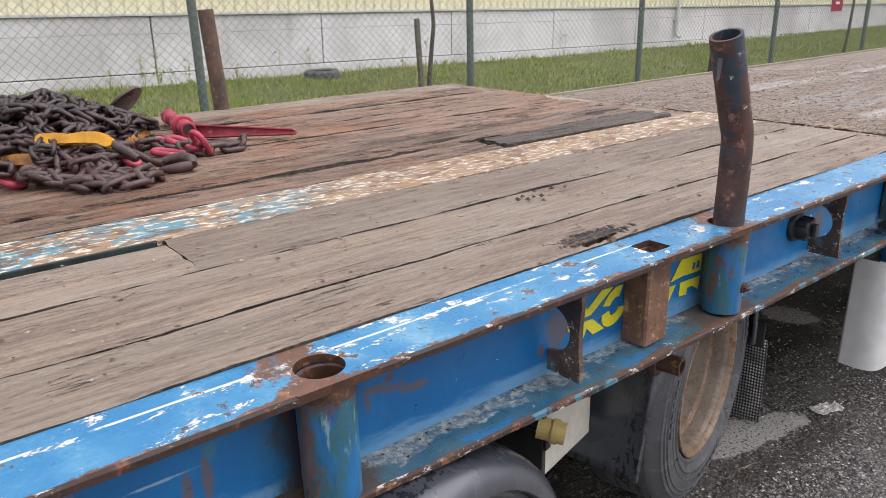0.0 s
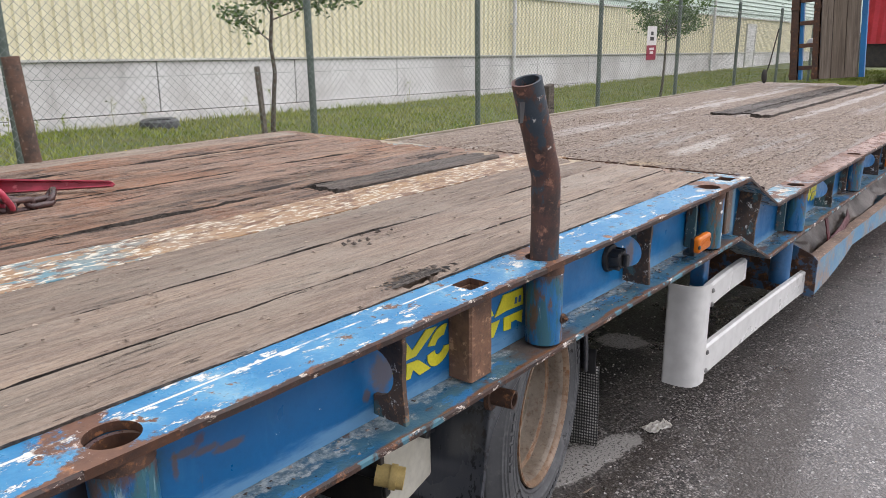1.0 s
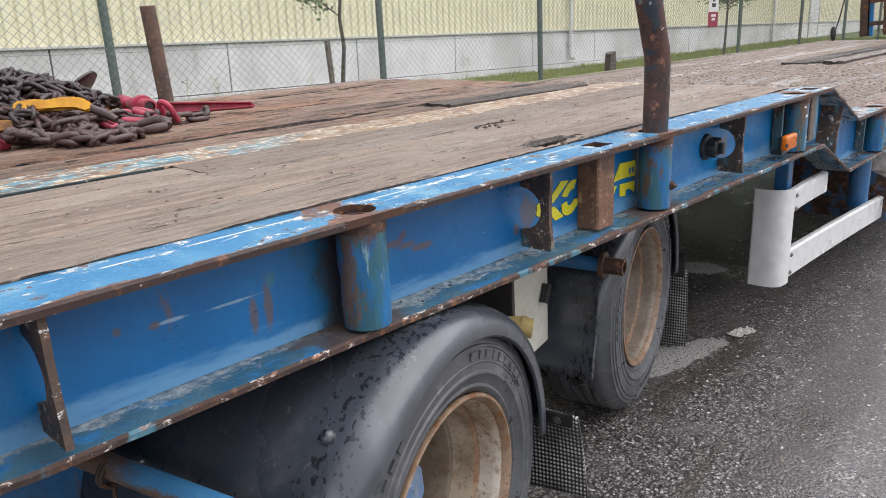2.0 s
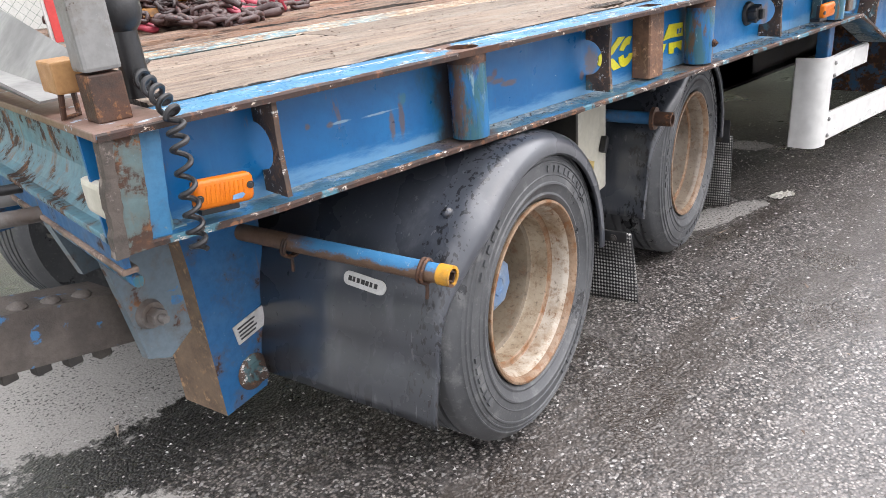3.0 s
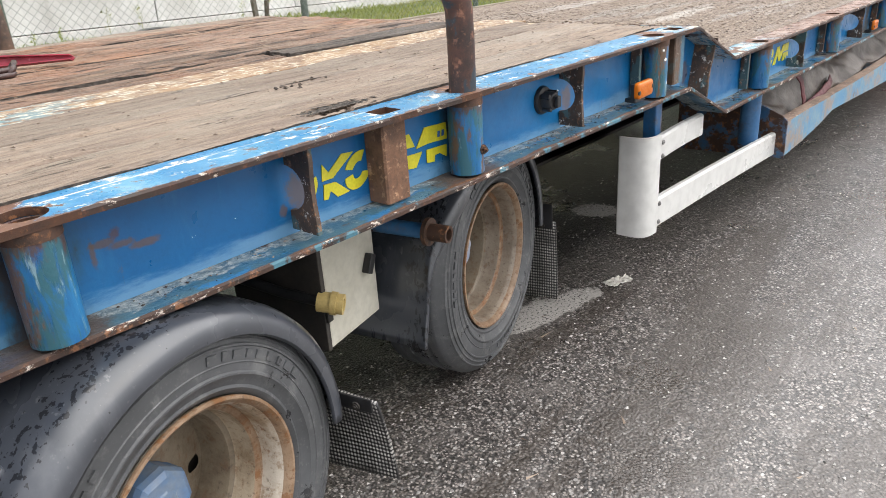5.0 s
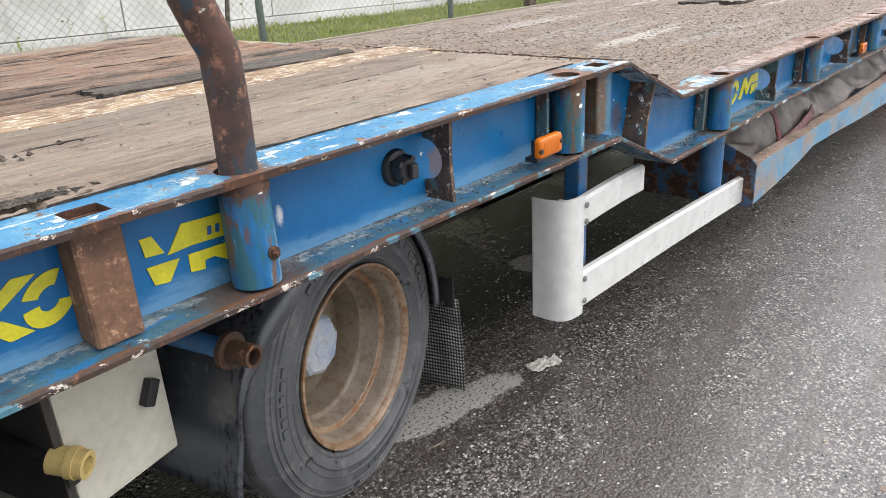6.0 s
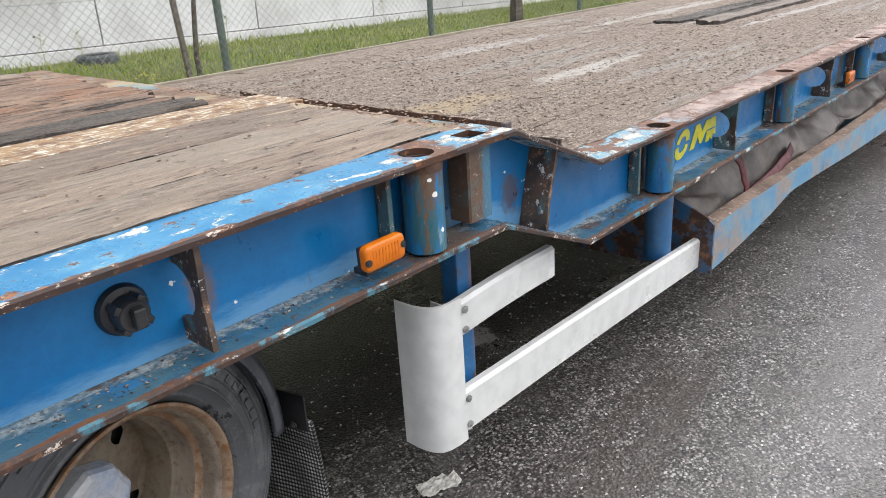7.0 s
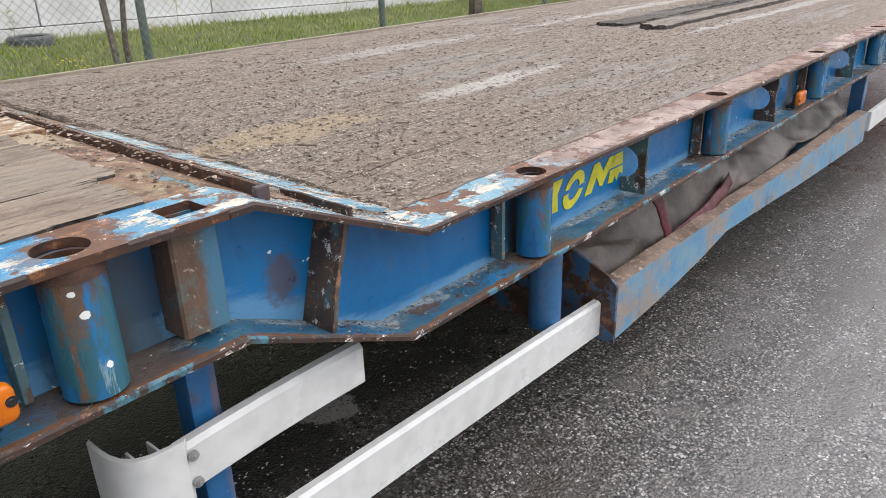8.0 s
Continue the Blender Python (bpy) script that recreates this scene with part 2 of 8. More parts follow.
def rusty(name, dark=RUST_DARK, mid=RUST, light=RUST_LIGHT, fleck=(0.62, 0.6, 0.56), flecks=0.72, paint=None):
    n = Nodes(name)
    a, b = n.noise(11, 9, 0.74), n.noise(56, 8, 0.72)
    c = n.mix(n.ramp(a, 0.35, 0.62), dark, mid)
    c = n.mix(n.ramp(b, 0.54, 0.68), c, light)
    if paint:
        c = n.mix(n.ramp(n.noise(9, 7, 0.62, n.scaled(1, 1, 0.6)), 0.53, 0.57), c, paint)
    c = n.mix(n.ramp(n.noise(27, 7, 0.7), 0.58, 0.66, 0, 0.7), c, tuple(min(1.0, 1.5 * v) for v in light))
    c = n.mix(n.ramp(n.noise(38, 9, 0.8, n.scaled(0.5, 1, 1)), flecks, flecks + 0.03), c, fleck)
    n.bump(n.math("ADD", b, n.math("MULTIPLY", n.noise(160, 3), 0.5)), 0.6, 0.0022)
    return n.done(c, n.ramp(a, 0.3, 0.7, 0.5, 0.85))


def timber(name, dark, light, worn, crack=0.66, orange=0.0, deep=0.006):
    """Weathered boards whose grain runs along x."""
    n = Nodes(name)
    r = n.random()
    shift = n.t.nodes.new("ShaderNodeCombineXYZ")
    n.put(shift.inputs[2], n.math("MULTIPLY", r, 7.0))
    add = n.t.nodes.new("ShaderNodeVectorMath")
    n.put(add.inputs[0], n.co)
    n.put(add.inputs[1], shift.outputs[0])
    co = add.outputs[0]
    wavy = n.noise(1.0, 9, 0.72, n.scaled(3.0, 36, 14, 0, co), 0.9)
    hair = n.noise(1.0, 8, 0.75, n.scaled(9, 130, 40, 0, co), 0.9)
    lines = n.noise(1.0, 5, 0.62, n.scaled(2.2, 75, 30, 0, co), 0.8)
    patch = n.noise(3.2, 6, 0.65, n.scaled(0.6, 1.5, 1, 0, co))
    fine = n.noise(230, 5, 0.65, n.scaled(0.4, 1, 1, 0, co))
    c = n.mix(n.ramp(wavy, 0.36, 0.64), dark, light)
    c = n.mix(n.ramp(patch, 0.40, 0.64, 0, 0.82), c, worn)
    if orange:
        c = n.mix(n.ramp(n.noise(2.4, 5, 0.6, co), 0.45, 0.64, 0, orange), c, (0.245, 0.098, 0.042))
        c = n.mix(n.ramp(n.noise(1.6, 5, 0.6, n.scaled(1, 2, 1, 0, co)), 0.52, 0.66, 0, 0.6), c, (0.31, 0.21, 0.14))
    hair_dark = n.ramp(hair, 0.48, 0.61, 0, 0.58)
    c = n.mix(hair_dark, c, n.mix(0.72, c, (0.03, 0.022, 0.016)))
    c = n.mix(n.ramp(fine, 0.42, 0.7, 0, 0.4), c, n.mix(0.5, c, (0.4, 0.36, 0.31)))
    # knots with rings, and short dark checks
    knot = n.cells(1.0, n.scaled(2.1, 6.5, 0.01, 0, co))["Distance"]
    rings = n.math("SINE", n.math("MULTIPLY", n.math("ADD", knot, n.math("MULTIPLY", wavy, 0.10)), 90.0))
    eye = n.math("MULTIPLY", n.ramp(knot, 0.26, 0.08), n.ramp(rings, 0.1, 0.9, 0, 0.55))
    c = n.mix(eye, c, n.mix(0.6, c, (0.05, 0.033, 0.022)))
    split = n.math("MULTIPLY", n.ramp(lines, crack, crack + 0.04), n.ramp(n.noise(5, 5, 0.65, n.scaled(1, 1.6, 1, 0, co)), 0.46, 0.56))
    c = n.mix(n.math("MULTIPLY", split, 0.9), c, (0.014, 0.010, 0.008))
    check = n.math("MULTIPLY", n.ramp(n.noise(1.0, 4, 0.6, n.scaled(15, 150, 40, 0, co), 0.6), 0.60, 0.65), n.ramp(n.noise(6, 5, 0.7, n.scaled(0.8, 1.6, 1, 0, co)), 0.45, 0.57))
    c = n.mix(n.math("MULTIPLY", check, 0.85), c, (0.026, 0.018, 0.012))
    sliver = n.ramp(n.noise(1.0, 4, 0.6, n.scaled(19, 180, 40, 7, co), 0.5), 0.66, 0.70)
    c = n.mix(n.math("MULTIPLY", sliver, 0.55), c, (0.44, 0.35, 0.25))
    rot = n.ramp(n.noise(7, 7, 0.7, n.scaled(0.55, 1.6, 1, 0, co)), 0.70, 0.74)
    c = n.mix(n.math("MULTIPLY", rot, 0.75), c, (0.03, 0.02, 0.014))
    hue = n.t.nodes.new("ShaderNodeHueSaturation")
    n.put(hue.inputs["Color"], c)
    n.put(hue.inputs["Value"], n.ramp(r, 0, 1, 0.85, 1.15))
    h = n.math("SUBTRACT", n.math("ADD", n.math("MULTIPLY", wavy, 0.9), n.math("ADD", n.math("MULTIPLY", fine, 0.25), n.math("MULTIPLY", hair, -0.7))), n.math("ADD", n.math("ADD", split, n.math("MULTIPLY", check, 0.7)), n.math("MULTIPLY", rot, 0.8)))
    n.bump(h, 0.9, deep)
    return n.done(hue.outputs[0], n.ramp(patch, 0.4, 0.75, 0.72, 0.40))


mat_blue = web_paint()


def pipe_paint():
    """Socket pipes: blue with teal, pale and rusty runs, rust under the top plate and a few white daubs."""
    n = Nodes("streaked_blue_pipe")
    run = n.noise(1.0, 7, 0.68, n.scaled(20, 20, 4.5))
    run2 = n.noise(1.0, 7, 0.7, n.scaled(22, 22, 5), 0.5)
    c = n.mix(n.ramp(run, 0.36, 0.62), (0.003, 0.085, 0.23), (0.015, 0.155, 0.35))
    c = n.mix(n.ramp(run2, 0.46, 0.56, 0, 0.85), c, (0.030, 0.105, 0.115))
    c = n.mix(n.ramp(n.noise(1.0, 6, 0.7, n.scaled(26, 26, 4)), 0.58, 0.63, 0, 0.7), c, (0.24, 0.36, 0.40))
    up = n.math("SUBTRACT", n.axis(2), n.ramp(n.axis(0), 2.75, 3.1, 0.999, 0.846))
    rag = n.math("SUBTRACT", n.noise(1.0, 8, 0.7, n.scaled(40, 40, 14)), 0.5)
    c = n.mix(n.ramp(n.math("ADD", up, n.math("MULTIPLY", rag, 0.20)), -0.040, -0.008, 0, 0.88), c, n.mix(n.noise(50, 6, 0.7), (0.035, 0.02, 0.014), (0.13, 0.065, 0.036)))
    c = n.mix(n.ramp(n.noise(1.0, 8, 0.74, n.scaled(19, 19, 5)), 0.535, 0.60, 0, 0.9), c, n.mix(n.noise(60, 5, 0.7), (0.06, 0.032, 0.02), (0.20, 0.105, 0.05)))
    wob = n.math("SUBTRACT", n.noise(60, 5, 0.7), 0.5)
    for x, z, r in ((2.490, 0.968, 0.0042), (2.500, 0.938, 0.0056), (2.515, 0.862, 0.0056), (3.548, 0.700, 0.006), (1.525, 0.985, 0.007)):
        m = n.t.nodes.new("ShaderNodeMapping")
        n.put(m.inputs[0], n.co)
        m.inputs[1].default_value = (-x / r, 0, -z / r)
        m.inputs[3].default_value = (1 / r, 0, 1 / r)
        ln = n.t.nodes.new("ShaderNodeVectorMath")
        ln.operation = "LENGTH"
        n.put(ln.inputs[0], m.outputs[0])
        c = n.mix(n.ramp(n.math("ADD", ln.outputs["Value"], n.math("MULTIPLY", wob, 1.6)), 1.05, 0.95), c, WHITE_CHIP)
    n.bump(n.math("ADD", n.noise(130, 4), run2), 0.4, 0.0015)
    return n.done(c, n.ramp(run, 0.35, 0.65, 0.25, 0.5))


mat_pipe = pipe_paint()
mat_leg = painted("deep_blue_paint", (0.008, 0.105, 0.27), rust=0.60, white=0.72, dull=0.5, streak=0.58, rough=0.36)
mat_flange = flange_paint()
mat_lower_flange = ledge_paint()
mat_rail = painted("brown_worn_rail", (0.20, 0.115, 0.085), rust=0.62, white=0.63, dull=0.6, streak=2.0, chip=(0.4, 0.5, 0.6))
mat_frame = painted("dull_blue_frame", (0.02, 0.12, 0.28), rust=0.56, white=0.74, dull=0.6, streak=0.62)
mat_edge = rusty("flaking_rusty_edge", dark=(0.018, 0.012, 0.009), mid=(0.044, 0.021, 0.016), light=(0.13, 0.052, 0.025), flecks=0.574, fleck=(0.52, 0.45, 0.38))
mat_low_edge = rusty("chipped_lower_edge", dark=(0.020, 0.014, 0.012), mid=(0.060, 0.030, 0.021), light=(0.19, 0.085, 0.04), paint=(0.055, 0.16, 0.21), flecks=0.565, fleck=(0.58, 0.52, 0.46))
mat_rib = rusty("rust_over_blue", dark=(0.030, 0.021, 0.018), mid=(0.095, 0.062, 0.046), light=(0.22, 0.11, 0.055), paint=(0.06, 0.115, 0.125), flecks=0.575)
mat_corner = painted("teal_rusty_corner", (0.075, 0.125, 0.13), rust=0.47, white=0.66, dull=0.6, streak=0.48, chip=(0.30, 0.27, 0.23), chips=20, run=0.85)
mat_rust = rusty("brown_rust", flecks=0.8)
mat_trough_edge = rusty("rusty_dusty_edge", dark=(0.12, 0.08, 0.06), mid=(0.28, 0.20, 0.155), light=(0.42, 0.33, 0.275), flecks=0.74)
mat_bore = rusty("wet_orange_rust", dark=(0.020, 0.009, 0.006), mid=(0.075, 0.030, 0.014), light=(0.19, 0.080, 0.032), flecks=0.8)
mat_stake = rusty("rusty_pipe", dark=(0.026, 0.016, 0.014), mid=(0.090, 0.042, 0.032), light=(0.21, 0.098, 0.062), paint=(0.030, 0.042, 0.055), flecks=0.64)
mat_socket = rusty("rusty_brown_tube", dark=(0.07, 0.034, 0.02), mid=(0.20, 0.105, 0.062), light=(0.34, 0.20, 0.12), flecks=0.8)


def strip_paint(name, blue_to, tone, chipped=1.0):
    """A steel strip whose blue, cream and rust layers flake in small long chips."""
    n = Nodes(name)
    c = n.mix(n.noise(30, 7, 0.7), (0.20, 0.095, 0.045), tone)
    lay = n.noise(16, 7, 0.68, n.scaled(0.5, 1, 1))
    blue = n.math("MULTIPLY", n.ramp(lay, 0.46, 0.49), n.ramp(n.math("ADD", n.axis(0), n.math("MULTIPLY", n.noise(4, 5), 0.9)), blue_to + 0.5, blue_to - 0.1))
    c = n.mix(n.ramp(n.noise(5, 6, 0.7, n.scaled(0.5, 1, 1)), 0.5, 0.62, 0, 0.55), c, (0.30, 0.175, 0.07))
    c = n.mix(blue, c, (0.09, 0.22, 0.27))
    flake = n.noise(72, 6, 0.62, n.scaled(0.42, 1, 1))
    pale = n.math("MULTIPLY", n.ramp(flake, 0.535, 0.555, 0, chipped), n.ramp(n.noise(6, 5, 0.7), 0.33, 0.45))
    c = n.mix(pale, c, n.mix(n.noise(80, 4), (0.68, 0.65, 0.57), (0.48, 0.42, 0.32)))
    bare = n.ramp(n.noise(34, 8, 0.7, n.scaled(0.5, 1, 1)), 0.54, 0.565, 0, 0.9)
    c = n.mix(bare, c, n.mix(n.noise(60, 5, 0.7), (0.06, 0.03, 0.02), (0.21, 0.10, 0.055)))
    n.bump(n.math("ADD", n.math("MULTIPLY", n.noise(160, 4), 0.4), n.math("SUBTRACT", pale, bare)), 0.6, 0.0022)
    return n.done(c, 0.45)


mat_strip = strip_paint("flaked_strip_paint", 1.2, (0.36, 0.255, 0.16))


def half_socket():
    n = Nodes("half_painted_tube")
    rag = n.math("MULTIPLY", n.math("SUBTRACT", n.noise(16, 9, 0.74, n.scaled(1, 1, 0.45)), 0.5), 0.075)
    c = n.mix(n.noise(40, 7, 0.7), (0.05, 0.028, 0.018), (0.17, 0.105, 0.07))
    c = n.mix(n.ramp(n.noise(24, 7, 0.7), 0.52, 0.62, 0, 0.7), c, (0.10, 0.115, 0.105))
    blue = n.mix(n.noise(14, 7, 0.7, n.scaled(1, 1, 0.3)), (0.02, 0.15, 0.30), (0.09, 0.15, 0.15))
    c = n.mix(n.ramp(n.math("ADD", n.axis(0), rag), 2.672, 2.694), c, blue)
    c = n.mix(n.ramp(n.noise(70, 5, 0.65), 0.63, 0.67, 0, 0.7), c, (0.34, 0.30, 0.25))
    n.bump(n.math("ADD", n.noise(90, 5), rag), 0.6, 0.003)
    return n.done(c, 0.5)


def step_paint():
    """Rusty plate at the step with worn cream, yellow and teal patches."""
    n = Nodes("cream_and_rust_plate")
    c = n.mix(n.ramp(n.noise(20, 8, 0.72), 0.35, 0.66), (0.085, 0.042, 0.027), (0.26, 0.145, 0.092))
    c = n.mix(n.ramp(n.noise(4.2, 8, 0.7), 0.47, 0.60, 0, 0.85), c, n.mix(n.noise(50, 6, 0.7), (0.42, 0.35, 0.24), (0.27, 0.19, 0.10)))
    c = n.mix(n.ramp(n.noise(6, 7, 0.7), 0.60, 0.68, 0, 0.75), c, (0.34, 0.25, 0.07))
    c = n.mix(n.ramp(n.noise(7.5, 8, 0.72, n.scaled(1.4, 0.6, 1)), 0.585, 0.62, 0, 0.8), c, (0.10, 0.24, 0.30))
    c = n.mix(n.ramp(n.noise(95, 6, 0.66), 0.60, 0.64, 0, 0.7), c, (0.56, 0.52, 0.44))
    n.bump(n.noise(110, 6, 0.7), 0.6, 0.003)
    return n.done(c, n.ramp(n.noise(3, 4), 0.4, 0.65, 0.55, 0.28))


mat_half_socket = half_socket()
mat_step = step_paint()
mat_board = timber("grey_deck_boards", (0.145, 0.101, 0.077), (0.258, 0.194, 0.142), (0.222, 0.176, 0.134), 0.68, 0.0, 0.004)
mat_rough_board = timber("brown_splintered_boards", (0.030, 0.0165, 0.0115), (0.325, 0.198, 0.130), (0.255, 0.160, 0.112), 0.565, 0.6, 0.012)
mat_dark_board = timber("dark_wet_boards", (0.024, 0.018, 0.015), (0.125, 0.095, 0.075), (0.07, 0.055, 0.046), 0.56, 0.0, 0.01)
mat_black_board = timber("rotten_dark_boards", (0.012, 0.009, 0.008), (0.06, 0.045, 0.036), (0.035, 0.027, 0.022), 0.52, 0.0, 0.012)
mat_leg_rust = rusty("tan_rusty_foot", dark=(0.10, 0.065, 0.042), mid=(0.20, 0.14, 0.095), light=(0.30, 0.19, 0.10), flecks=0.66)
mat_ramp_board = timber("ramp_boards", (0.08, 0.06, 0.045), (0.22, 0.18, 0.145), (0.15, 0.12, 0.10))


def two_tone(name, a, b, scale=6, rough=0.6, bump=0.4, dist=0.002, metal=0.0, third=None):
    n = Nodes(name)
    v = n.noise(scale, 6, 0.62)
    c = n.mix(n.ramp(v, 0.35, 0.68), a, b)
    c = n.mix(n.ramp(n.noise(scale * 9, 4), 0.3, 0.8, 0, 0.35), c, tuple(x * 0.5 for x in a))
    if third:
        c = n.mix(n.ramp(n.noise(scale * 2.3, 6, 0.65), 0.6, 0.66), c, third)
    n.bump(n.noise(scale * 14, 4), bump, dist)
    return n.done(c, n.ramp(v, 0.3, 0.7, rough - 0.1, rough + 0.12), metal)


def rubber(name, tone):
    """Tyre rubber: dusty grey with fine radial scuffs and dark damp patches."""
    n = Nodes(name)
    c = n.mix(n.ramp(n.noise(4, 7, 0.68), 0.35, 0.7), tuple(x * 0.62 for x in tone), tone)
    c = n.mix(n.ramp(n.noise(14, 7, 0.7), 0.52, 0.66, 0, 0.55), c, (0.17, 0.172, 0.172))
    damp = n.math("MULTIPLY", n.ramp(n.noise(11, 7, 0.68), 0.57, 0.60), n.ramp(n.noise(2.4, 4), 0.47, 0.56))
    c = n.mix(n.math("MULTIPLY", damp, 0.8), c, (0.012, 0.012, 0.014))
    c = n.mix(n.ramp(n.noise(90, 5, 0.65), 0.57, 0.72, 0, 0.45), c, (0.20, 0.195, 0.19))
    n.bump(n.noise(150, 4), 0.3, 0.0010)
    return n.done(c, n.mix(damp, n.mix(n.noise(12, 4), (0.36,) * 3, (0.55,) * 3), (0.14,) * 3))


def guard_plastic():
    """Smooth black plastic: pale dried runs, water beads along the outer shoulder, a few scratches."""
    n = Nodes("black_mudguard")
    v = n.axis(1)
    c = n.mix(n.ramp(n.noise(2.6, 5, 0.6), 0.36, 0.68), (0.027, 0.031, 0.039), (0.050, 0.056, 0.070))
    c = n.mix(n.ramp(n.noise(7, 6, 0.65, n.scaled(1.6, 1.6, 0.16)), 0.53, 0.70, 0, 0.55), c, (0.095, 0.10, 0.112))
    c = n.mix(n.ramp(n.noise(24, 5, 0.6, n.scaled(2.0, 2.0, 0.09)), 0.655, 0.68, 0, 0.35), c, (0.20, 0.205, 0.21))
    c = n.mix(n.ramp(n.noise(110, 4, 0.6), 0.64, 0.70, 0, 0.3), c, (0.17, 0.17, 0.17))
    # beads and runs of water: thick on the shoulder, sparse elsewhere
    shoulder = n.math("MULTIPLY", n.ramp(v, -0.012, 0.012), n.ramp(n.math("ADD", v, n.math("MULTIPLY", n.math("SUBTRACT", n.noise(9, 6, 0.7), 0.5), 0.22)), 0.13, 0.06))
    bead = n.noise(62, 5, 0.6, n.scaled(1.3, 1.3, 0.6))
    wet = n.ramp(n.math("ADD", bead, n.math("MULTIPLY", shoulder, 0.14)), 0.685, 0.70)
    foot = n.math("MULTIPLY", n.ramp(n.noise(17, 5, 0.6, n.scaled(2.2, 2.2, 0.25)), 0.57, 0.60), n.ramp(n.axis(2), 0.32, 0.24))
    wet = n.math("MAXIMUM", wet, n.math("MULTIPLY", foot, n.ramp(n.noise(4, 3), 0.46, 0.54)))
    c = n.mix(n.math("MULTIPLY", wet, 0.85), c, (0.006, 0.006, 0.007))
    n.bump(n.math("ADD", n.math("MULTIPLY", n.noise(220, 3), 0.5), n.math("MULTIPLY", wet, 0.6)), 0.18, 0.0008)
    n.b.inputs["Coat Weight"].default_value = 0.8
    n.b.inputs["Coat Roughness"].default_value = 0.30
    return n.done(c, n.mix(wet, n.mix(n.noise(6, 4), (0.20,) * 3, (0.36,) * 3), (0.06,) * 3))


mat_tyre = rubber("tyre_rubber", (0.088, 0.092, 0.098))
mat_guard = guard_plastic()


def stained_rim(name, pale, brown, rust_at):
    n = Nodes(name)
    a, b = n.noise(5, 9, 0.74), n.noise(34, 8, 0.72)
    c = n.mix(n.ramp(a, 0.38, 0.66), pale, brown)
    c = n.mix(n.ramp(b, 0.5, 0.66, 0, 0.75), c, n.mix(0.5, brown, (0.16, 0.07, 0.025)))
    c = n.mix(n.ramp(n.noise(21, 8, 0.74), rust_at, rust_at + 0.07, 0, 0.85), c, n.mix(b, (0.09, 0.038, 0.016), (0.27, 0.115, 0.035)))
    c = n.mix(n.ramp(n.noise(80, 4), 0.6, 0.7, 0, 0.5), c, (0.07, 0.05, 0.035))
    n.bump(n.math("ADD", b, n.noise(120, 3)), 0.5, 0.0018)
    return n.done(c, n.ramp(a, 0.4, 0.65, 0.35, 0.7))


mat_rim = stained_rim("stained_white_rim", (0.50, 0.455, 0.39), (0.25, 0.175, 0.105), 0.57)
mat_well = stained_rim("tan_rim_well", (0.40, 0.335, 0.25), (0.20, 0.145, 0.09), 0.58)
mat_disc = stained_rim("brown_wheel_disc", (0.20, 0.165, 0.12), (0.10, 0.075, 0.05), 0.62)
mat_rim_edge = stained_rim("rusty_rim_edge", (0.30, 0.21, 0.14), (0.15, 0.085, 0.045), 0.50)
mat_rim_brown = stained_rim("brown_dusty_rim", (0.28, 0.235, 0.185), (0.155, 0.12, 0.09), 0.64)
mat_hub = two_tone("blue_grey_hub", (0.20, 0.25, 0.31), (0.05, 0.16, 0.36), 9, 0.35, 0.3)
mat_hub_grey = two_tone("grey_hub", (0.46, 0.475, 0.49), (0.24, 0.31, 0.45), 12, 0.28, 0.3)
mat_green_black = two_tone("dark_green_steel", (0.012, 0.020, 0.019), (0.03, 0.05, 0.048), 20, 0.6, 0.4)
mat_white = two_tone("white_coated_metal", (0.63, 0.63, 0.615), (0.59, 0.59, 0.575), 2, 0.34, 0.08)
mat_cream = two_tone("cream_box_paint", (0.62, 0.60, 0.52), (0.48, 0.46, 0.38), 5, 0.45, 0.2)
mat_dark = two_tone("dark_oily_steel", (0.022, 0.021, 0.02), (0.055, 0.047, 0.04), 8, 0.65, 0.5)
mat_greasy = two_tone("greasy_brown_steel", (0.060, 0.050, 0.044), (0.115, 0.098, 0.085), 9, 0.6, 0.6, 0.003, 0, (0.04, 0.15, 0.32))
mat_black = two_tone("black_plastic", (0.012, 0.012, 0.013), (0.028, 0.028, 0.03), 12, 0.4, 0.2)
mat_yellow = two_tone("yellow_paint", (0.72, 0.36, 0.02), (0.50, 0.21, 0.015), 16, 0.45, 0.3)
mat_worn_yellow = two_tone("worn_yellow_paint", (0.46, 0.20, 0.03), (0.10, 0.055, 0.03), 22, 0.5, 0.4, 0.002)
mat_logo = two_tone("yellow_sticker", (0.66, 0.60, 0.03), (0.50, 0.46, 0.03), 20, 0.4, 0.1)
mat_blue_mark = two_tone("blue_sticker_mark", (0.02, 0.1, 0.36), (0.03, 0.12, 0.34), 20, 0.4, 0.1)
mat_red = two_tone("faded_red_paint", (0.44, 0.042, 0.080), (0.24, 0.024, 0.040), 14, 0.42, 0.3, 0.002, 0, (0.5, 0.13, 0.15))
mat_chain = two_tone("rusty_chain", (0.040, 0.020, 0.019), (0.082, 0.044, 0.040), 26, 0.34, 0.5, 0.002, 0, (0.12, 0.05, 0.045))
mat_chain_dark = two_tone("dark_chain", (0.020, 0.011, 0.011), (0.052, 0.029, 0.028), 26, 0.34, 0.5, 0.002, 0, (0.085, 0.05, 0.042))
mat_tan = two_tone("tan_wood_block", (0.42, 0.23, 0.09), (0.33, 0.17, 0.065), 18, 0.6, 0.3)
mat_grey_sheet = two_tone("grey_bent_sheet", (0.26, 0.255, 0.25), (0.15, 0.148, 0.145), 5, 0.45, 0.2)
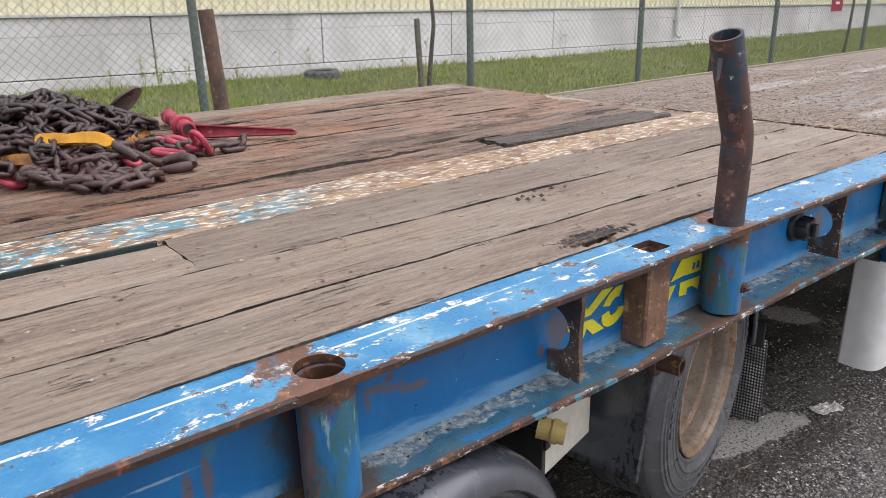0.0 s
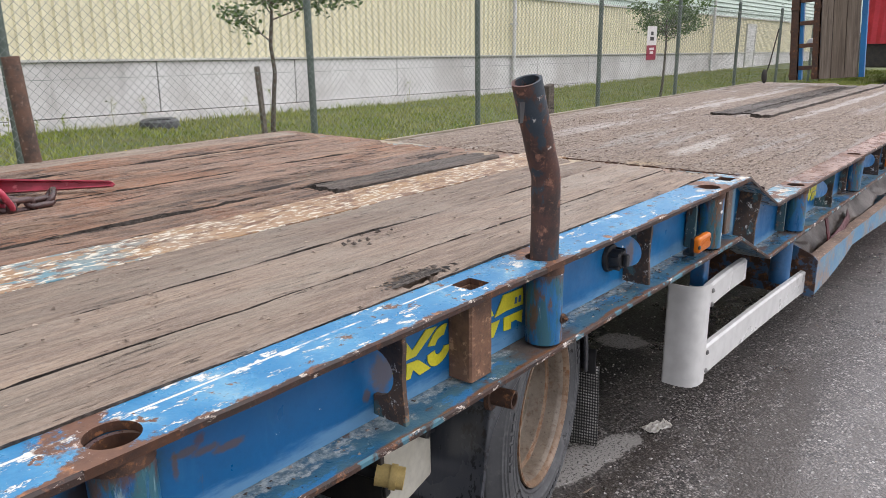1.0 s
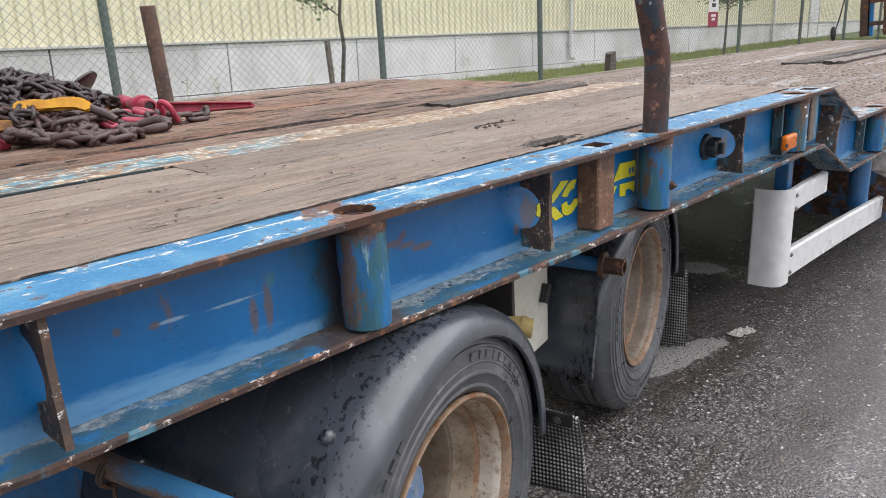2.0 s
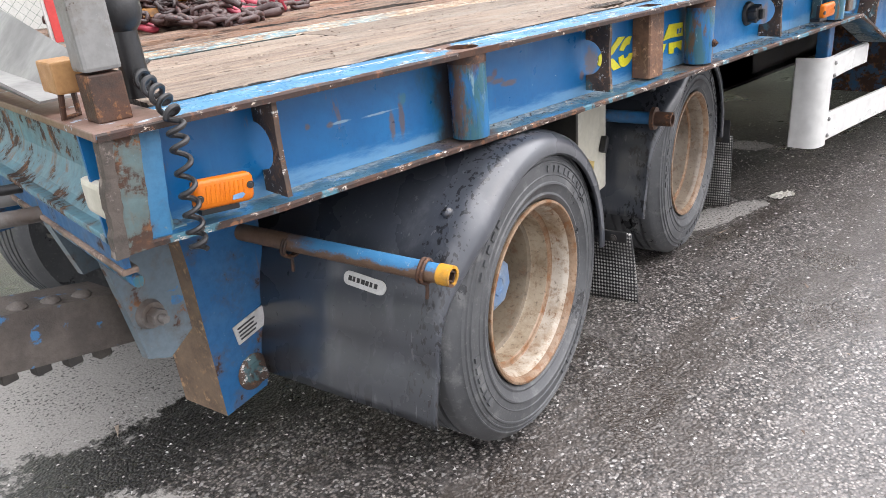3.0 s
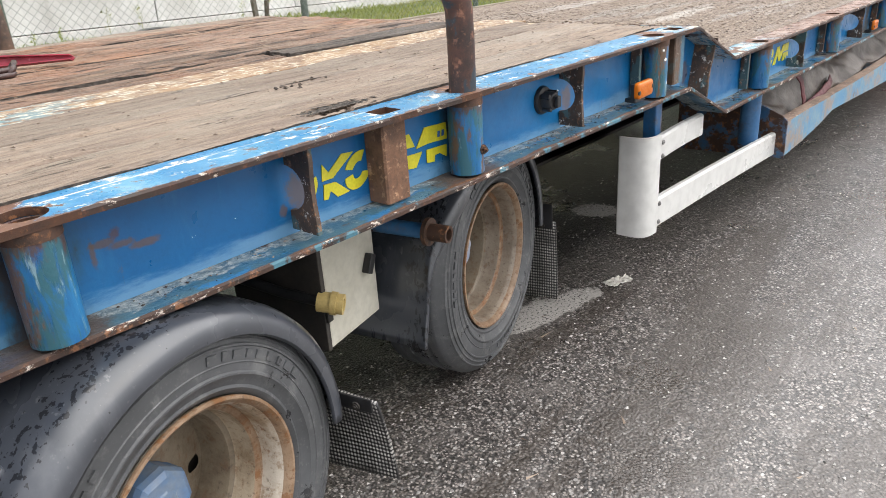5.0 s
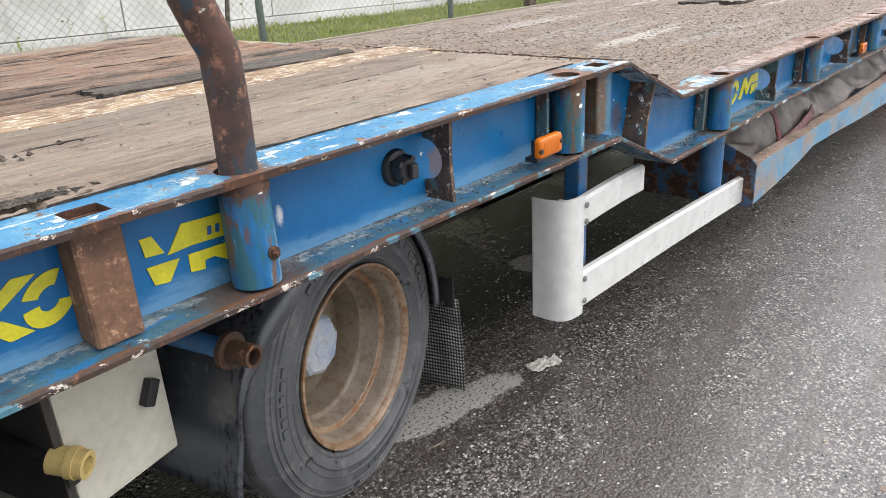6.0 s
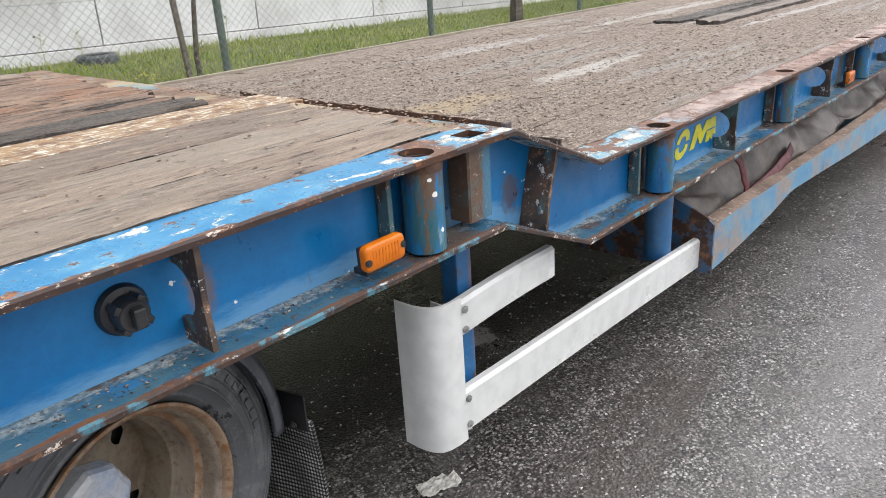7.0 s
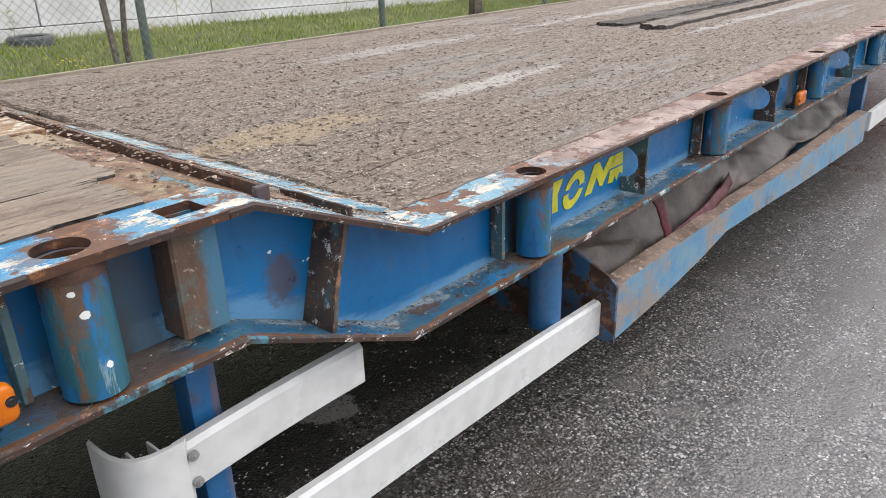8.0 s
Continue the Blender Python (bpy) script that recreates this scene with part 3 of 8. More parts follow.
mat_steel = two_tone("worn_grey_steel", (0.22, 0.21, 0.2), (0.11, 0.085, 0.07), 10, 0.5, 0.4, 0.002, 0.3)
mat_paper = two_tone("crumpled_paper", (0.62, 0.60, 0.55), (0.45, 0.43, 0.39), 30, 0.8, 0.2)
mat_tarp = two_tone("dusty_grey_tarpaulin", (0.115, 0.090, 0.074), (0.030, 0.022, 0.019), 5, 0.5, 0.4, 0.006)
mat_strap = two_tone("dark_red_strap", (0.105, 0.014, 0.021), (0.05, 0.009, 0.013), 20, 0.6, 0.3)
mat_sticker = two_tone("pale_sticker", (0.62, 0.62, 0.60), (0.45, 0.45, 0.43), 25, 0.5, 0.1)
mat_ink = two_tone("dark_ink", (0.03, 0.03, 0.03), (0.05, 0.05, 0.05), 30, 0.6, 0.1)
mat_stripe_red = two_tone("warning_red", (0.55, 0.05, 0.045), (0.45, 0.04, 0.04), 12, 0.4, 0.1)
mat_stripe_white = two_tone("warning_white", (0.7, 0.69, 0.67), (0.6, 0.59, 0.56), 12, 0.4, 0.1)


def amber_lens():
    n = Nodes("amber_lens")
    grid = n.cells(260)["Distance"]
    n.bump(grid, 0.25, 0.0008)
    n.b.inputs["Coat Weight"].default_value = 0.15
    return n.done(n.mix(n.noise(30, 3), (0.60, 0.16, 0.003), (0.46, 0.10, 0.002)), 0.3, 0.0, 0.3)


mat_amber = amber_lens()


def tread_plate():
    """Rubber flap with small raised pale lozenges."""
    n = Nodes("lozenge_flap")
    u, v = n.math("MULTIPLY", n.axis(1), 330.0), n.math("MULTIPLY", n.axis(2), 330.0)
    w = n.math("MULTIPLY", n.math("SINE", n.math("ADD", u, n.math("MULTIPLY", v, 0.8))), n.math("SINE", n.math("SUBTRACT", u, n.math("MULTIPLY", v, 0.8))))
    dots = n.ramp(w, 0.06, 0.32)
    n.bump(dots, 0.9, 0.002)
    pale = n.mix(n.ramp(n.noise(14, 6, 0.7), 0.35, 0.65), (0.16, 0.156, 0.146), (0.46, 0.45, 0.43))
    return n.done(n.mix(dots, (0.014, 0.014, 0.015), pale), 0.38)


mat_flap = tread_plate()


def dirt_cover():
    """Lower deck: wood fibres along x under bark crumbs and wet silt."""
    n = Nodes("wet_dirt_and_bark")
    b = n.noise(1.0, 9, 0.76, n.scaled(14, 95, 40, 10), 0.9)
    g = n.noise(95, 7, 0.72, n.scaled(0.45, 1, 1, 15))
    c = n.mix(n.ramp(b, 0.34, 0.62), (0.094, 0.070, 0.054), (0.284, 0.222, 0.178))
    c = n.mix(n.ramp(g, 0.54, 0.66, 0, 0.6), c, (0.065, 0.045, 0.032))
    c = n.mix(n.ramp(n.noise(85, 7, 0.72, n.scaled(0.4, 1, 1, 20)), 0.58, 0.66, 0, 0.6), c, (0.40, 0.33, 0.27))
    seam = n.math("ABSOLUTE", n.math("SUBTRACT", n.math("FRACT", n.math("MULTIPLY", n.math("ADD", n.axis(1), n.math("MULTIPLY", n.noise(3, 4), 0.03)), 1 / 0.235)), 0.5))
    c = n.mix(n.math("MULTIPLY", n.ramp(seam, 0.022, 0.010), n.ramp(n.noise(4, 6, 0.7), 0.46, 0.54)), c, (0.035, 0.024, 0.018))
    # long smears of pale wet silt along the boards
    smear = n.noise(3.4, 7, 0.66, n.scaled(0.22, 1.5, 1))
    c = n.mix(n.ramp(smear, 0.55, 0.64, 0, 0.75), c, n.mix(n.noise(60, 5), (0.19, 0.162, 0.142), (0.28, 0.245, 0.22)))
    c = n.mix(n.ramp(n.noise(1.3, 4), 0.45, 0.65, 0, 0.25), c, (0.22, 0.155, 0.10))
    rag = n.math("SUBTRACT", n.noise(11, 8, 0.7, n.scaled(0.35, 1, 1)), 0.5)
    # cream patch and bare strip, then three streaks of sky sheen painted pale
    for x, y, sx, sy, tone in ((3.42, 0.80, 3.0, 9.0, (0.36, 0.27, 0.16)), (4.38, 0.80, 2.6, 15.0, (0.46, 0.43, 0.39)), (8.2, 0.785, 0.50, 20.0, (0.44, 0.41, 0.385)), (4.85, 1.77, 1.9, 11.0, (0.36, 0.325, 0.30)), (7.9, 1.75, 0.45, 17.0, (0.44, 0.41, 0.385))):
        m = n.t.nodes.new("ShaderNodeMapping")
        n.put(m.inputs[0], n.co)
        m.inputs[1].default_value = (-x * sx, -y * sy, 0)
        m.inputs[3].default_value = (sx, sy, 0)
        ln = n.t.nodes.new("ShaderNodeVectorMath")
        ln.operation = "LENGTH"
        n.put(ln.inputs[0], m.outputs[0])
        c = n.mix(n.ramp(n.math("ADD", ln.outputs["Value"], n.math("MULTIPLY", rag, 2.6)), 1.25, 0.7, 0, 0.7), c, tone)
    spot = n.cells(150)
    pale = n.ramp(n.axis(0, spot["Color"]), 0.9, 0.93)
    c = n.mix(n.math("MULTIPLY", pale, 0.6), c, (0.42, 0.35, 0.28))
    n.bump(n.math("ADD", b, n.math("ADD", n.math("MULTIPLY", g, -0.6), n.math("MULTIPLY", spot["Distance"], 0.4))), 0.9, 0.009)
    return n.done(c, n.ramp(smear, 0.5, 0.66, 0.72, 0.30))


mat_dirt = dirt_cover()


def asphalt():
    """Wet asphalt: dark binder, rounded grit of many sizes, soaked stretches, painted shade under the deck and pale dry
    silt with sharp outlines.
    """
    n = Nodes("wet_asphalt")
    wob = n.t.nodes.new("ShaderNodeVectorMath")
    wob.operation = "MULTIPLY_ADD"
    nz = n.t.nodes.new("ShaderNodeTexNoise")
    n.put(nz.inputs["Vector"], n.co)
    nz.inputs["Scale"].default_value = 90
    n.put(wob.inputs[0], nz.outputs["Color"])
    wob.inputs[1].default_value = (0.008, 0.008, 0.0)
    n.put(wob.inputs[2], n.co)
    co = wob.outputs[0]
    small, large = n.cells(118, co), n.cells(56, n.scaled(1, 1.3, 1, 25, co))
    big, mid = n.noise(0.55, 6, 0.62), n.noise(4.5, 8, 0.68)
    rand = n.axis(1, small["Color"])
    c = n.mix(n.ramp(rand, 0.1, 0.9), (0.040, 0.036, 0.033), (0.262, 0.234, 0.218))
    c = n.mix(n.ramp(n.axis(0, small["Color"]), 0.80, 0.96), c, (0.40, 0.37, 0.345))
    c = n.mix(n.math("MULTIPLY", n.ramp(small["Distance"], 0.37, 0.60), 0.82), c, (0.020, 0.019, 0.019))
    stone = n.math("MULTIPLY", n.ramp(n.axis(0, large["Color"]), 0.74, 0.76), n.ramp(large["Distance"], 0.44, 0.34))
    c = n.mix(n.math("MULTIPLY", stone, 0.85), c, n.mix(n.axis(1, large["Color"]), (0.10, 0.095, 0.093), (0.58, 0.56, 0.54)))
    grain = n.noise(34, 6, 0.7)
    c = n.mix(n.ramp(n.noise(26, 7, 0.74), 0.53, 0.63, 0, 0.62), c, (0.026, 0.024, 0.024))
    c = n.mix(n.ramp(n.math("ADD", mid, n.math("MULTIPLY", n.math("SUBTRACT", grain, 0.5), 0.5)), 0.50, 0.64, 0, 0.60), c, (0.135, 0.122, 0.115))
    film = n.ramp(n.math("ADD", n.noise(1.6, 7, 0.68), n.math("MULTIPLY", n.math("SUBTRACT", grain, 0.5), 0.22)), 0.52, 0.60)
    c = n.mix(n.math("MULTIPLY", film, 0.55), c, (0.072, 0.062, 0.056))
    band = n.noise(1.0, 8, 0.7, n.scaled(0.5, 3.0, 1, 8))
    c = n.mix(n.ramp(n.math("ADD", band, n.math("MULTIPLY", n.math("SUBTRACT", grain, 0.5), 0.3)), 0.49, 0.58, 0, 0.66), c, (0.046, 0.036, 0.029))
    # wet ground under the deck, with the deck's shade painted in as near black
    deck_shade = n.ramp(n.math("ADD", n.axis(1), n.math("MULTIPLY", n.math("SUBTRACT", mid, 0.5), 0.7)), 0.44, 0.64)
    c = n.mix(n.math("MULTIPLY", deck_shade, 0.86), c, (0.010, 0.0096, 0.0098))
    # dried sandy silt beside the drawbar, under the deck's front and along the tyres
    sand = n.mix(n.noise(70, 6, 0.7), (0.30, 0.285, 0.265), (0.46, 0.44, 0.415))
    sand = n.mix(n.math("MULTIPLY", n.ramp(n.noise(95, 5, 0.6), 0.54, 0.60), n.ramp(mid, 0.36, 0.54)), sand, (0.07, 0.065, 0.06))
    dry = None
    for x, y, sx, sy, turn in SILT:
        m = n.t.nodes.new("ShaderNodeMapping")
        n.put(m.inputs[0], n.co)
        k, q = math.cos(radians(turn)), math.sin(radians(turn))
        m.inputs[2].default_value = (0, 0, radians(turn))
        sc = n.t.nodes.new("ShaderNodeVectorMath")
        sc.operation = "MULTIPLY_ADD"
        n.put(sc.inputs[0], m.outputs[0])
        sc.inputs[1].default_value = (sx, sy, 0)
        sc.inputs[2].default_value = (-(x * k - y * q) * sx, -(x * q + y * k) * sy, 0)
        ln = n.t.nodes.new("ShaderNodeVectorMath")
        ln.operation = "LENGTH"
        n.put(ln.inputs[0], sc.outputs[0])
        f = n.ramp(n.math("ADD", ln.outputs["Value"], n.math("ADD", n.math("MULTIPLY", n.math("SUBTRACT", mid, 0.5), 1.5), n.math("MULTIPLY", n.math("SUBTRACT", grain, 0.5), 0.5))), 1.06, 0.94)
        dry = f if dry is None else n.math("MAXIMUM", dry, f)
    c = n.mix(n.math("MULTIPLY", dry, 0.86), c, sand)
    h = n.math("ADD", n.math("SUBTRACT", 0.6, small["Distance"]), n.math("ADD", n.math("MULTIPLY", stone, 0.9), n.math("MULTIPLY", n.noise(380, 3), 0.25)))
    n.bump(n.math("MULTIPLY", h, n.ramp(dry, 0, 1, 1.0, 0.35)), 0.85, 0.0048)
    wet = n.math("SUBTRACT", n.ramp(big, 0.36, 0.62, 0.30, 0.46), n.math("MULTIPLY", film, 0.12))
    n.b.inputs["Coat Roughness"].default_value = 0.27
    n.put(n.b.inputs["Coat Weight"], n.ramp(dry, 0, 1, 0.58, 0.0))
    return n.done(c, n.mix(dry, wet, (0.8,) * 3))


# patches of dry silt: centre, the inverse of the half axes, turn
SILT = ((-0.13, 1.28, 2.5, 2.3, 0), (-0.36, 0.42, 5.0, 4.4, 0), (2.28, 0.36, 3.2, 12.0, 12), (3.4, 0.76, 9.0, 9.0, 0), (-1.1, 1.4, 1.1, 1.3, 0), (1.25, 1.2, 2.2, 4.0, 0))
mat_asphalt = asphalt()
mat_pebble = Nodes("pale_grit")
mat_pebble = mat_pebble.done(mat_pebble.mix(mat_pebble.island(), (0.10, 0.095, 0.09), (0.56, 0.54, 0.52)), 0.45)
mat_chips = Nodes("bark_and_grit")
mat_chips = mat_chips.done(mat_chips.mix(mat_chips.ramp(mat_chips.island(), 0.1, 1.0), (0.085, 0.058, 0.042), (0.36, 0.29, 0.23)), 0.8)
mat_pale_chips = Nodes("pale_splinters")
mat_pale_chips = mat_pale_chips.done(mat_pale_chips.mix(mat_pale_chips.island(), (0.20, 0.15, 0.115), (0.50, 0.42, 0.34)), 0.7)
mat_step_grit = Nodes("dark_grit")
mat_step_grit = mat_step_grit.done(mat_step_grit.mix(mat_step_grit.ramp(mat_step_grit.island(), 0.2, 1.0), (0.045, 0.03, 0.024), (0.30, 0.24, 0.20)), 0.6)
mat_dark_chips = Nodes("dark_bark")
mat_dark_chips = mat_dark_chips.done(mat_dark_chips.mix(mat_dark_chips.island(), (0.04, 0.027, 0.02), (0.15, 0.10, 0.07)), 0.6)
mat_soil = two_tone("grassy_soil", (0.085, 0.12, 0.025), (0.11, 0.11, 0.04), 3, 0.9, 0.5, 0.01)
mat_grass = Nodes("grass_blades")
mat_grass = mat_grass.done(mat_grass.mix(mat_grass.ramp(mat_grass.noise(1.1, 4), 0.4, 0.62), mat_grass.mix(mat_grass.island(), (0.13, 0.19, 0.022), (0.30, 0.345, 0.06)), mat_grass.mix(mat_grass.island(), (0.19, 0.21, 0.05), (0.40, 0.40, 0.14))), 0.7)
mat_leaf = Nodes("leaves")
mat_leaf = mat_leaf.done(mat_leaf.mix(mat_leaf.island(), (0.055, 0.115, 0.025), (0.14, 0.22, 0.06)), 0.55)
mat_flower = two_tone("yellow_petals", (0.8, 0.62, 0.02), (0.7, 0.5, 0.02), 30, 0.6, 0.1)
mat_bark = two_tone("grey_bark", (0.13, 0.105, 0.08), (0.07, 0.055, 0.042), 20, 0.8, 0.6, 0.004)
mat_post = two_tone("green_fence_post", (0.085, 0.12, 0.10), (0.13, 0.15, 0.135), 10, 0.5, 0.3)
mat_wire = two_tone("galvanised_wire", (0.27, 0.30, 0.28), (0.20, 0.23, 0.21), 8, 0.5, 0.1, 0.001, 0.2)


def concrete():
    n = Nodes("stained_concrete")
    a = n.noise(0.55, 7, 0.66)
    c = n.mix(n.ramp(a, 0.36, 0.64), (0.72, 0.715, 0.71), (0.52, 0.505, 0.495))
    runs = n.ramp(n.noise(2.2, 6, 0.65, n.scaled(1.6, 1, 0.18)), 0.55, 0.72, 0, 0.5)
    c = n.mix(runs, c, (0.33, 0.315, 0.30))
    c = n.mix(n.ramp(n.noise(30, 4), 0.35, 0.7, 0, 0.18), c, (0.26, 0.25, 0.24))
    n.bump(n.noise(40, 5), 0.3, 0.004)
    return n.done(c, 0.8)


mat_concrete = concrete()
mat_cream_clad = two_tone("cream_cladding", (0.80, 0.755, 0.55), (0.76, 0.71, 0.51), 0.8, 0.45, 0.05)
mat_green_clad = two_tone("pale_green_cladding", (0.50, 0.61, 0.53), (0.45, 0.56, 0.49), 0.8, 0.45, 0.05)
mat_far_edge = two_tone("skylit_edge", (0.30, 0.26, 0.19), (0.20, 0.17, 0.13), 6, 0.6, 0.3)
mat_trim = two_tone("pale_trim", (0.55, 0.55, 0.51), (0.45, 0.45, 0.42), 2, 0.5, 0.1)
mat_maroon = two_tone("maroon_cladding", (0.13, 0.025, 0.035), (0.10, 0.02, 0.03), 1, 0.5, 0.1)
mat_red_sheet = two_tone("red_tarpaulin", (0.55, 0.03, 0.045), (0.4, 0.02, 0.03), 1.5, 0.5, 0.2)


# ---- shaping helpers ----
def part(name, bm, material, parent=None, label="", smooth=False):
    """Links a bmesh as one mesh object, under parent if given."""
    bmesh.ops.recalc_face_normals(bm, faces=bm.faces[:])
    me = bpy.data.meshes.new(name)
    bm.to_mesh(me)
    bm.free()
    for m in (material if isinstance(material, (list, tuple)) else [material]):
        me.materials.append(m)
    if smooth:
        me.shade_smooth()
        me.set_sharp_from_angle(angle=radians(38))
    ob = new(name, me)
    ob.parent = parent
    if label:
        tagged(ob, label)
    return ob


def thing(name, label, category, group="", kind="", at=(0, 0, 0), turn=0):
    ob = new(name)
    ob.empty_display_size = 0.1
    ob.matrix_basis = pose(*at, 0, 0, turn)
    return tagged(ob, label, category, group, kind)


def box(bm, x0, x1, y0, y1, z0, z1, bevel=0.0, m=None, slot=0):
    made = bmesh.ops.create_cube(bm, size=1.0, matrix=Matrix.LocRotScale(((x0 + x1) / 2, (y0 + y1) / 2, (z0 + z1) / 2), None, (x1 - x0, y1 - y0, z1 - z0)))
    verts = made["verts"]
    faces = {f for v in verts for f in v.link_faces}
    for f in faces:
        f.material_index = slot
    if bevel:
        edges = list({e for v in verts for e in v.link_edges})
        done = bmesh.ops.bevel(bm, geom=edges, offset=bevel, segments=2, affect="EDGES", profile=0.6)
        verts = list({v for f in done["faces"] for v in f.verts} | {v for v in verts if v.is_valid})
    if m is not None:
        bmesh.ops.transform(bm, matrix=m, verts=[v for v in verts if v.is_valid])
    return verts


def prism(bm, outline, lo, hi, plane="xz", slot=0, side_slot=None):
    """An outline in a plane, drawn out from lo to hi along the third axis."""
    put = {"xz": lambda a, b, c: (a, c, b), "xy": lambda a, b, c: (a, b, c), "yz": lambda a, b, c: (c, a, b)}[plane]
    low = [bm.verts.new(put(a, b, lo)) for a, b in outline]
    high = [bm.verts.new(put(a, b, hi)) for a, b in outline]
    faces = [bm.faces.new(low), bm.faces.new(high[::-1])]
    for f in faces:
        f.material_index = slot
    n = len(outline)
    for i in range(n):
        f = bm.faces.new((low[i], high[i], high[(i + 1) % n], low[(i + 1) % n]))
        f.material_index = slot if side_slot is None else side_slot
    return low + high


def holed_plate(bm, w, h, hole, depth, n=28, slot=0):
    """A plate, w by h in the plane xz about the origin, with a hole (outline about the origin), depth thick along y."""
    def square(a):
        c, s = math.cos(a), math.sin(a)
        k = min(w / 2 / max(abs(c), 1e-6), h / 2 / max(abs(s), 1e-6))
        return c * k, s * k
    angles = sorted({2 * math.pi * i / n for i in range(n)} | {math.atan2(sz * h, sx * w) % (2 * math.pi) for sx in (-1, 1) for sz in (-1, 1)})
    rings = []
    for y in (0, depth):
        out = [bm.verts.new((square(a)[0], y, square(a)[1])) for a in angles]
        inn = [bm.verts.new((hole(a)[0], y, hole(a)[1])) for a in angles]
        rings.append((out, inn))
    (o0, i0), (o1, i1) = rings
    k = len(angles)
    verts = o0 + i0 + o1 + i1
    for j in range(k):
        q = (j + 1) % k
        for f in ((o0[j], o0[q], i0[q], i0[j]), (o1[j], i1[j], i1[q], o1[q]), (o0[j], o1[j], o1[q], o0[q]), (i0[j], i0[q], i1[q], i1[j])):
            bm.faces.new(f).material_index = slot
    return verts


def round_hole(r, off=0.0):
    return lambda a: (r * math.cos(a), r * math.sin(a) + off)


def square_hole(w, h):
    def at(a):
        c, s = math.cos(a), math.sin(a)
        k = min(w / 2 / max(abs(c), 1e-6), h / 2 / max(abs(s), 1e-6))
        return c * k, s * k
    return at


def sweep(bm, points, radius, n=10, caps=True, closed=False, slot=0, flat=1.0):
    """A round bar along points; radius may be a list."""
    pts = [Vector(p) for p in points]
    k = len(pts)
    rad = radius if isinstance(radius, (list, tuple)) else [radius] * k
    rings, side = [], None
    for i, p in enumerate(pts):
        a, b = pts[(i - 1) % k] if closed or i else p, pts[(i + 1) % k] if closed or i < k - 1 else p
        t = (b - a).normalized()
        if side is None:
            side = t.cross(Vector((0, 0, 1)) if abs(t.z) < 0.9 else Vector((1, 0, 0))).normalized()
        side = (side - t * side.dot(t)).normalized()
        up = t.cross(side)
        rings.append([bm.verts.new(p + rad[i] * (math.cos(2 * math.pi * j / n) * side + flat * math.sin(2 * math.pi * j / n) * up)) for j in range(n)])
    for i in range(k if closed else k - 1):
        a, b = rings[i], rings[(i + 1) % k]
        for j in range(n):
            bm.faces.new((a[j], a[(j + 1) % n], b[(j + 1) % n], b[j])).material_index = slot
    if caps and not closed:
        bm.faces.new(rings[0][::-1]).material_index = slot
        bm.faces.new(rings[-1]).material_index = slot
    return [v for r in rings for v in r]


def pipe(bm, a, b, r, wall=0.006, n=24, slot=0, inner=0):
    """A straight open pipe with a wall."""
    a, b = Vector(a), Vector(b)
    t = (b - a).normalized()
    s = t.cross(Vector((0, 0, 1)) if abs(t.z) < 0.9 else Vector((1, 0, 0))).normalized()
    u = t.cross(s)
    rings = [[bm.verts.new(p + q * (math.cos(2 * math.pi * j / n) * s + math.sin(2 * math.pi * j / n) * u)) for j in range(n)] for p, q in ((a, r), (b, r), (b, r - wall), (a, r - wall))]
    for i in range(4):
        x, y = rings[i], rings[(i + 1) % 4]
        for j in range(n):
            bm.faces.new((x[j], x[(j + 1) % n], y[(j + 1) % n], y[j])).material_index = inner if i == 2 else slot


def lathe(bm, profile, n=48, a0=0.0, a1=2 * math.pi, slot=0, closed=True):
    """Turns (radius, depth) about the y axis; depth runs along +y."""
    full = abs(a1 - a0 - 2 * math.pi) < 1e-6
    steps = n if full else n + 1
    rings = [[bm.verts.new((r * math.cos(a0 + (a1 - a0) * i / n), h, r * math.sin(a0 + (a1 - a0) * i / n))) for r, h in profile] for i in range(steps)]
    for i in range(n):
        a, b = rings[i], rings[(i + 1) % steps]
        for j in range(len(profile) - 1):
            bm.faces.new((a[j], a[j + 1], b[j + 1], b[j])).material_index = slot
    return rings


def place(bm, m, verts=None):
    bmesh.ops.transform(bm, matrix=m, verts=verts or bm.verts[:])


def bolt(bm, p, axis="y", r=0.012, h=0.01, washer=True):
    m = Matrix.Translation(p) @ {"y": pose(0, 0, 0, 90), "z": pose(0, 0, 0), "x": pose(0, 0, 0, 0, -90)}[axis]
    if washer:
        bmesh.ops.create_cone(bm, cap_ends=True, segments=16, radius1=r * 1.5, radius2=r * 1.45, depth=0.004, matrix=m @ Matrix.Translation((0, 0, 0.002)))
    bmesh.ops.create_cone(bm, cap_ends=True, segments=6, radius1=r, radius2=r * 0.96, depth=h, matrix=m @ Matrix.Translation((0, 0, 0.003 + h / 2)))
    bmesh.ops.create_cone(bm, cap_ends=True, segments=10, radius1=r * 0.5, radius2=r * 0.45, depth=h * 0.7, matrix=m @ Matrix.Translation((0, 0, 0.003 + h * 1.3)))


def curve_noise(x, y, z):
    return noise.noise(Vector((x, y, z)))


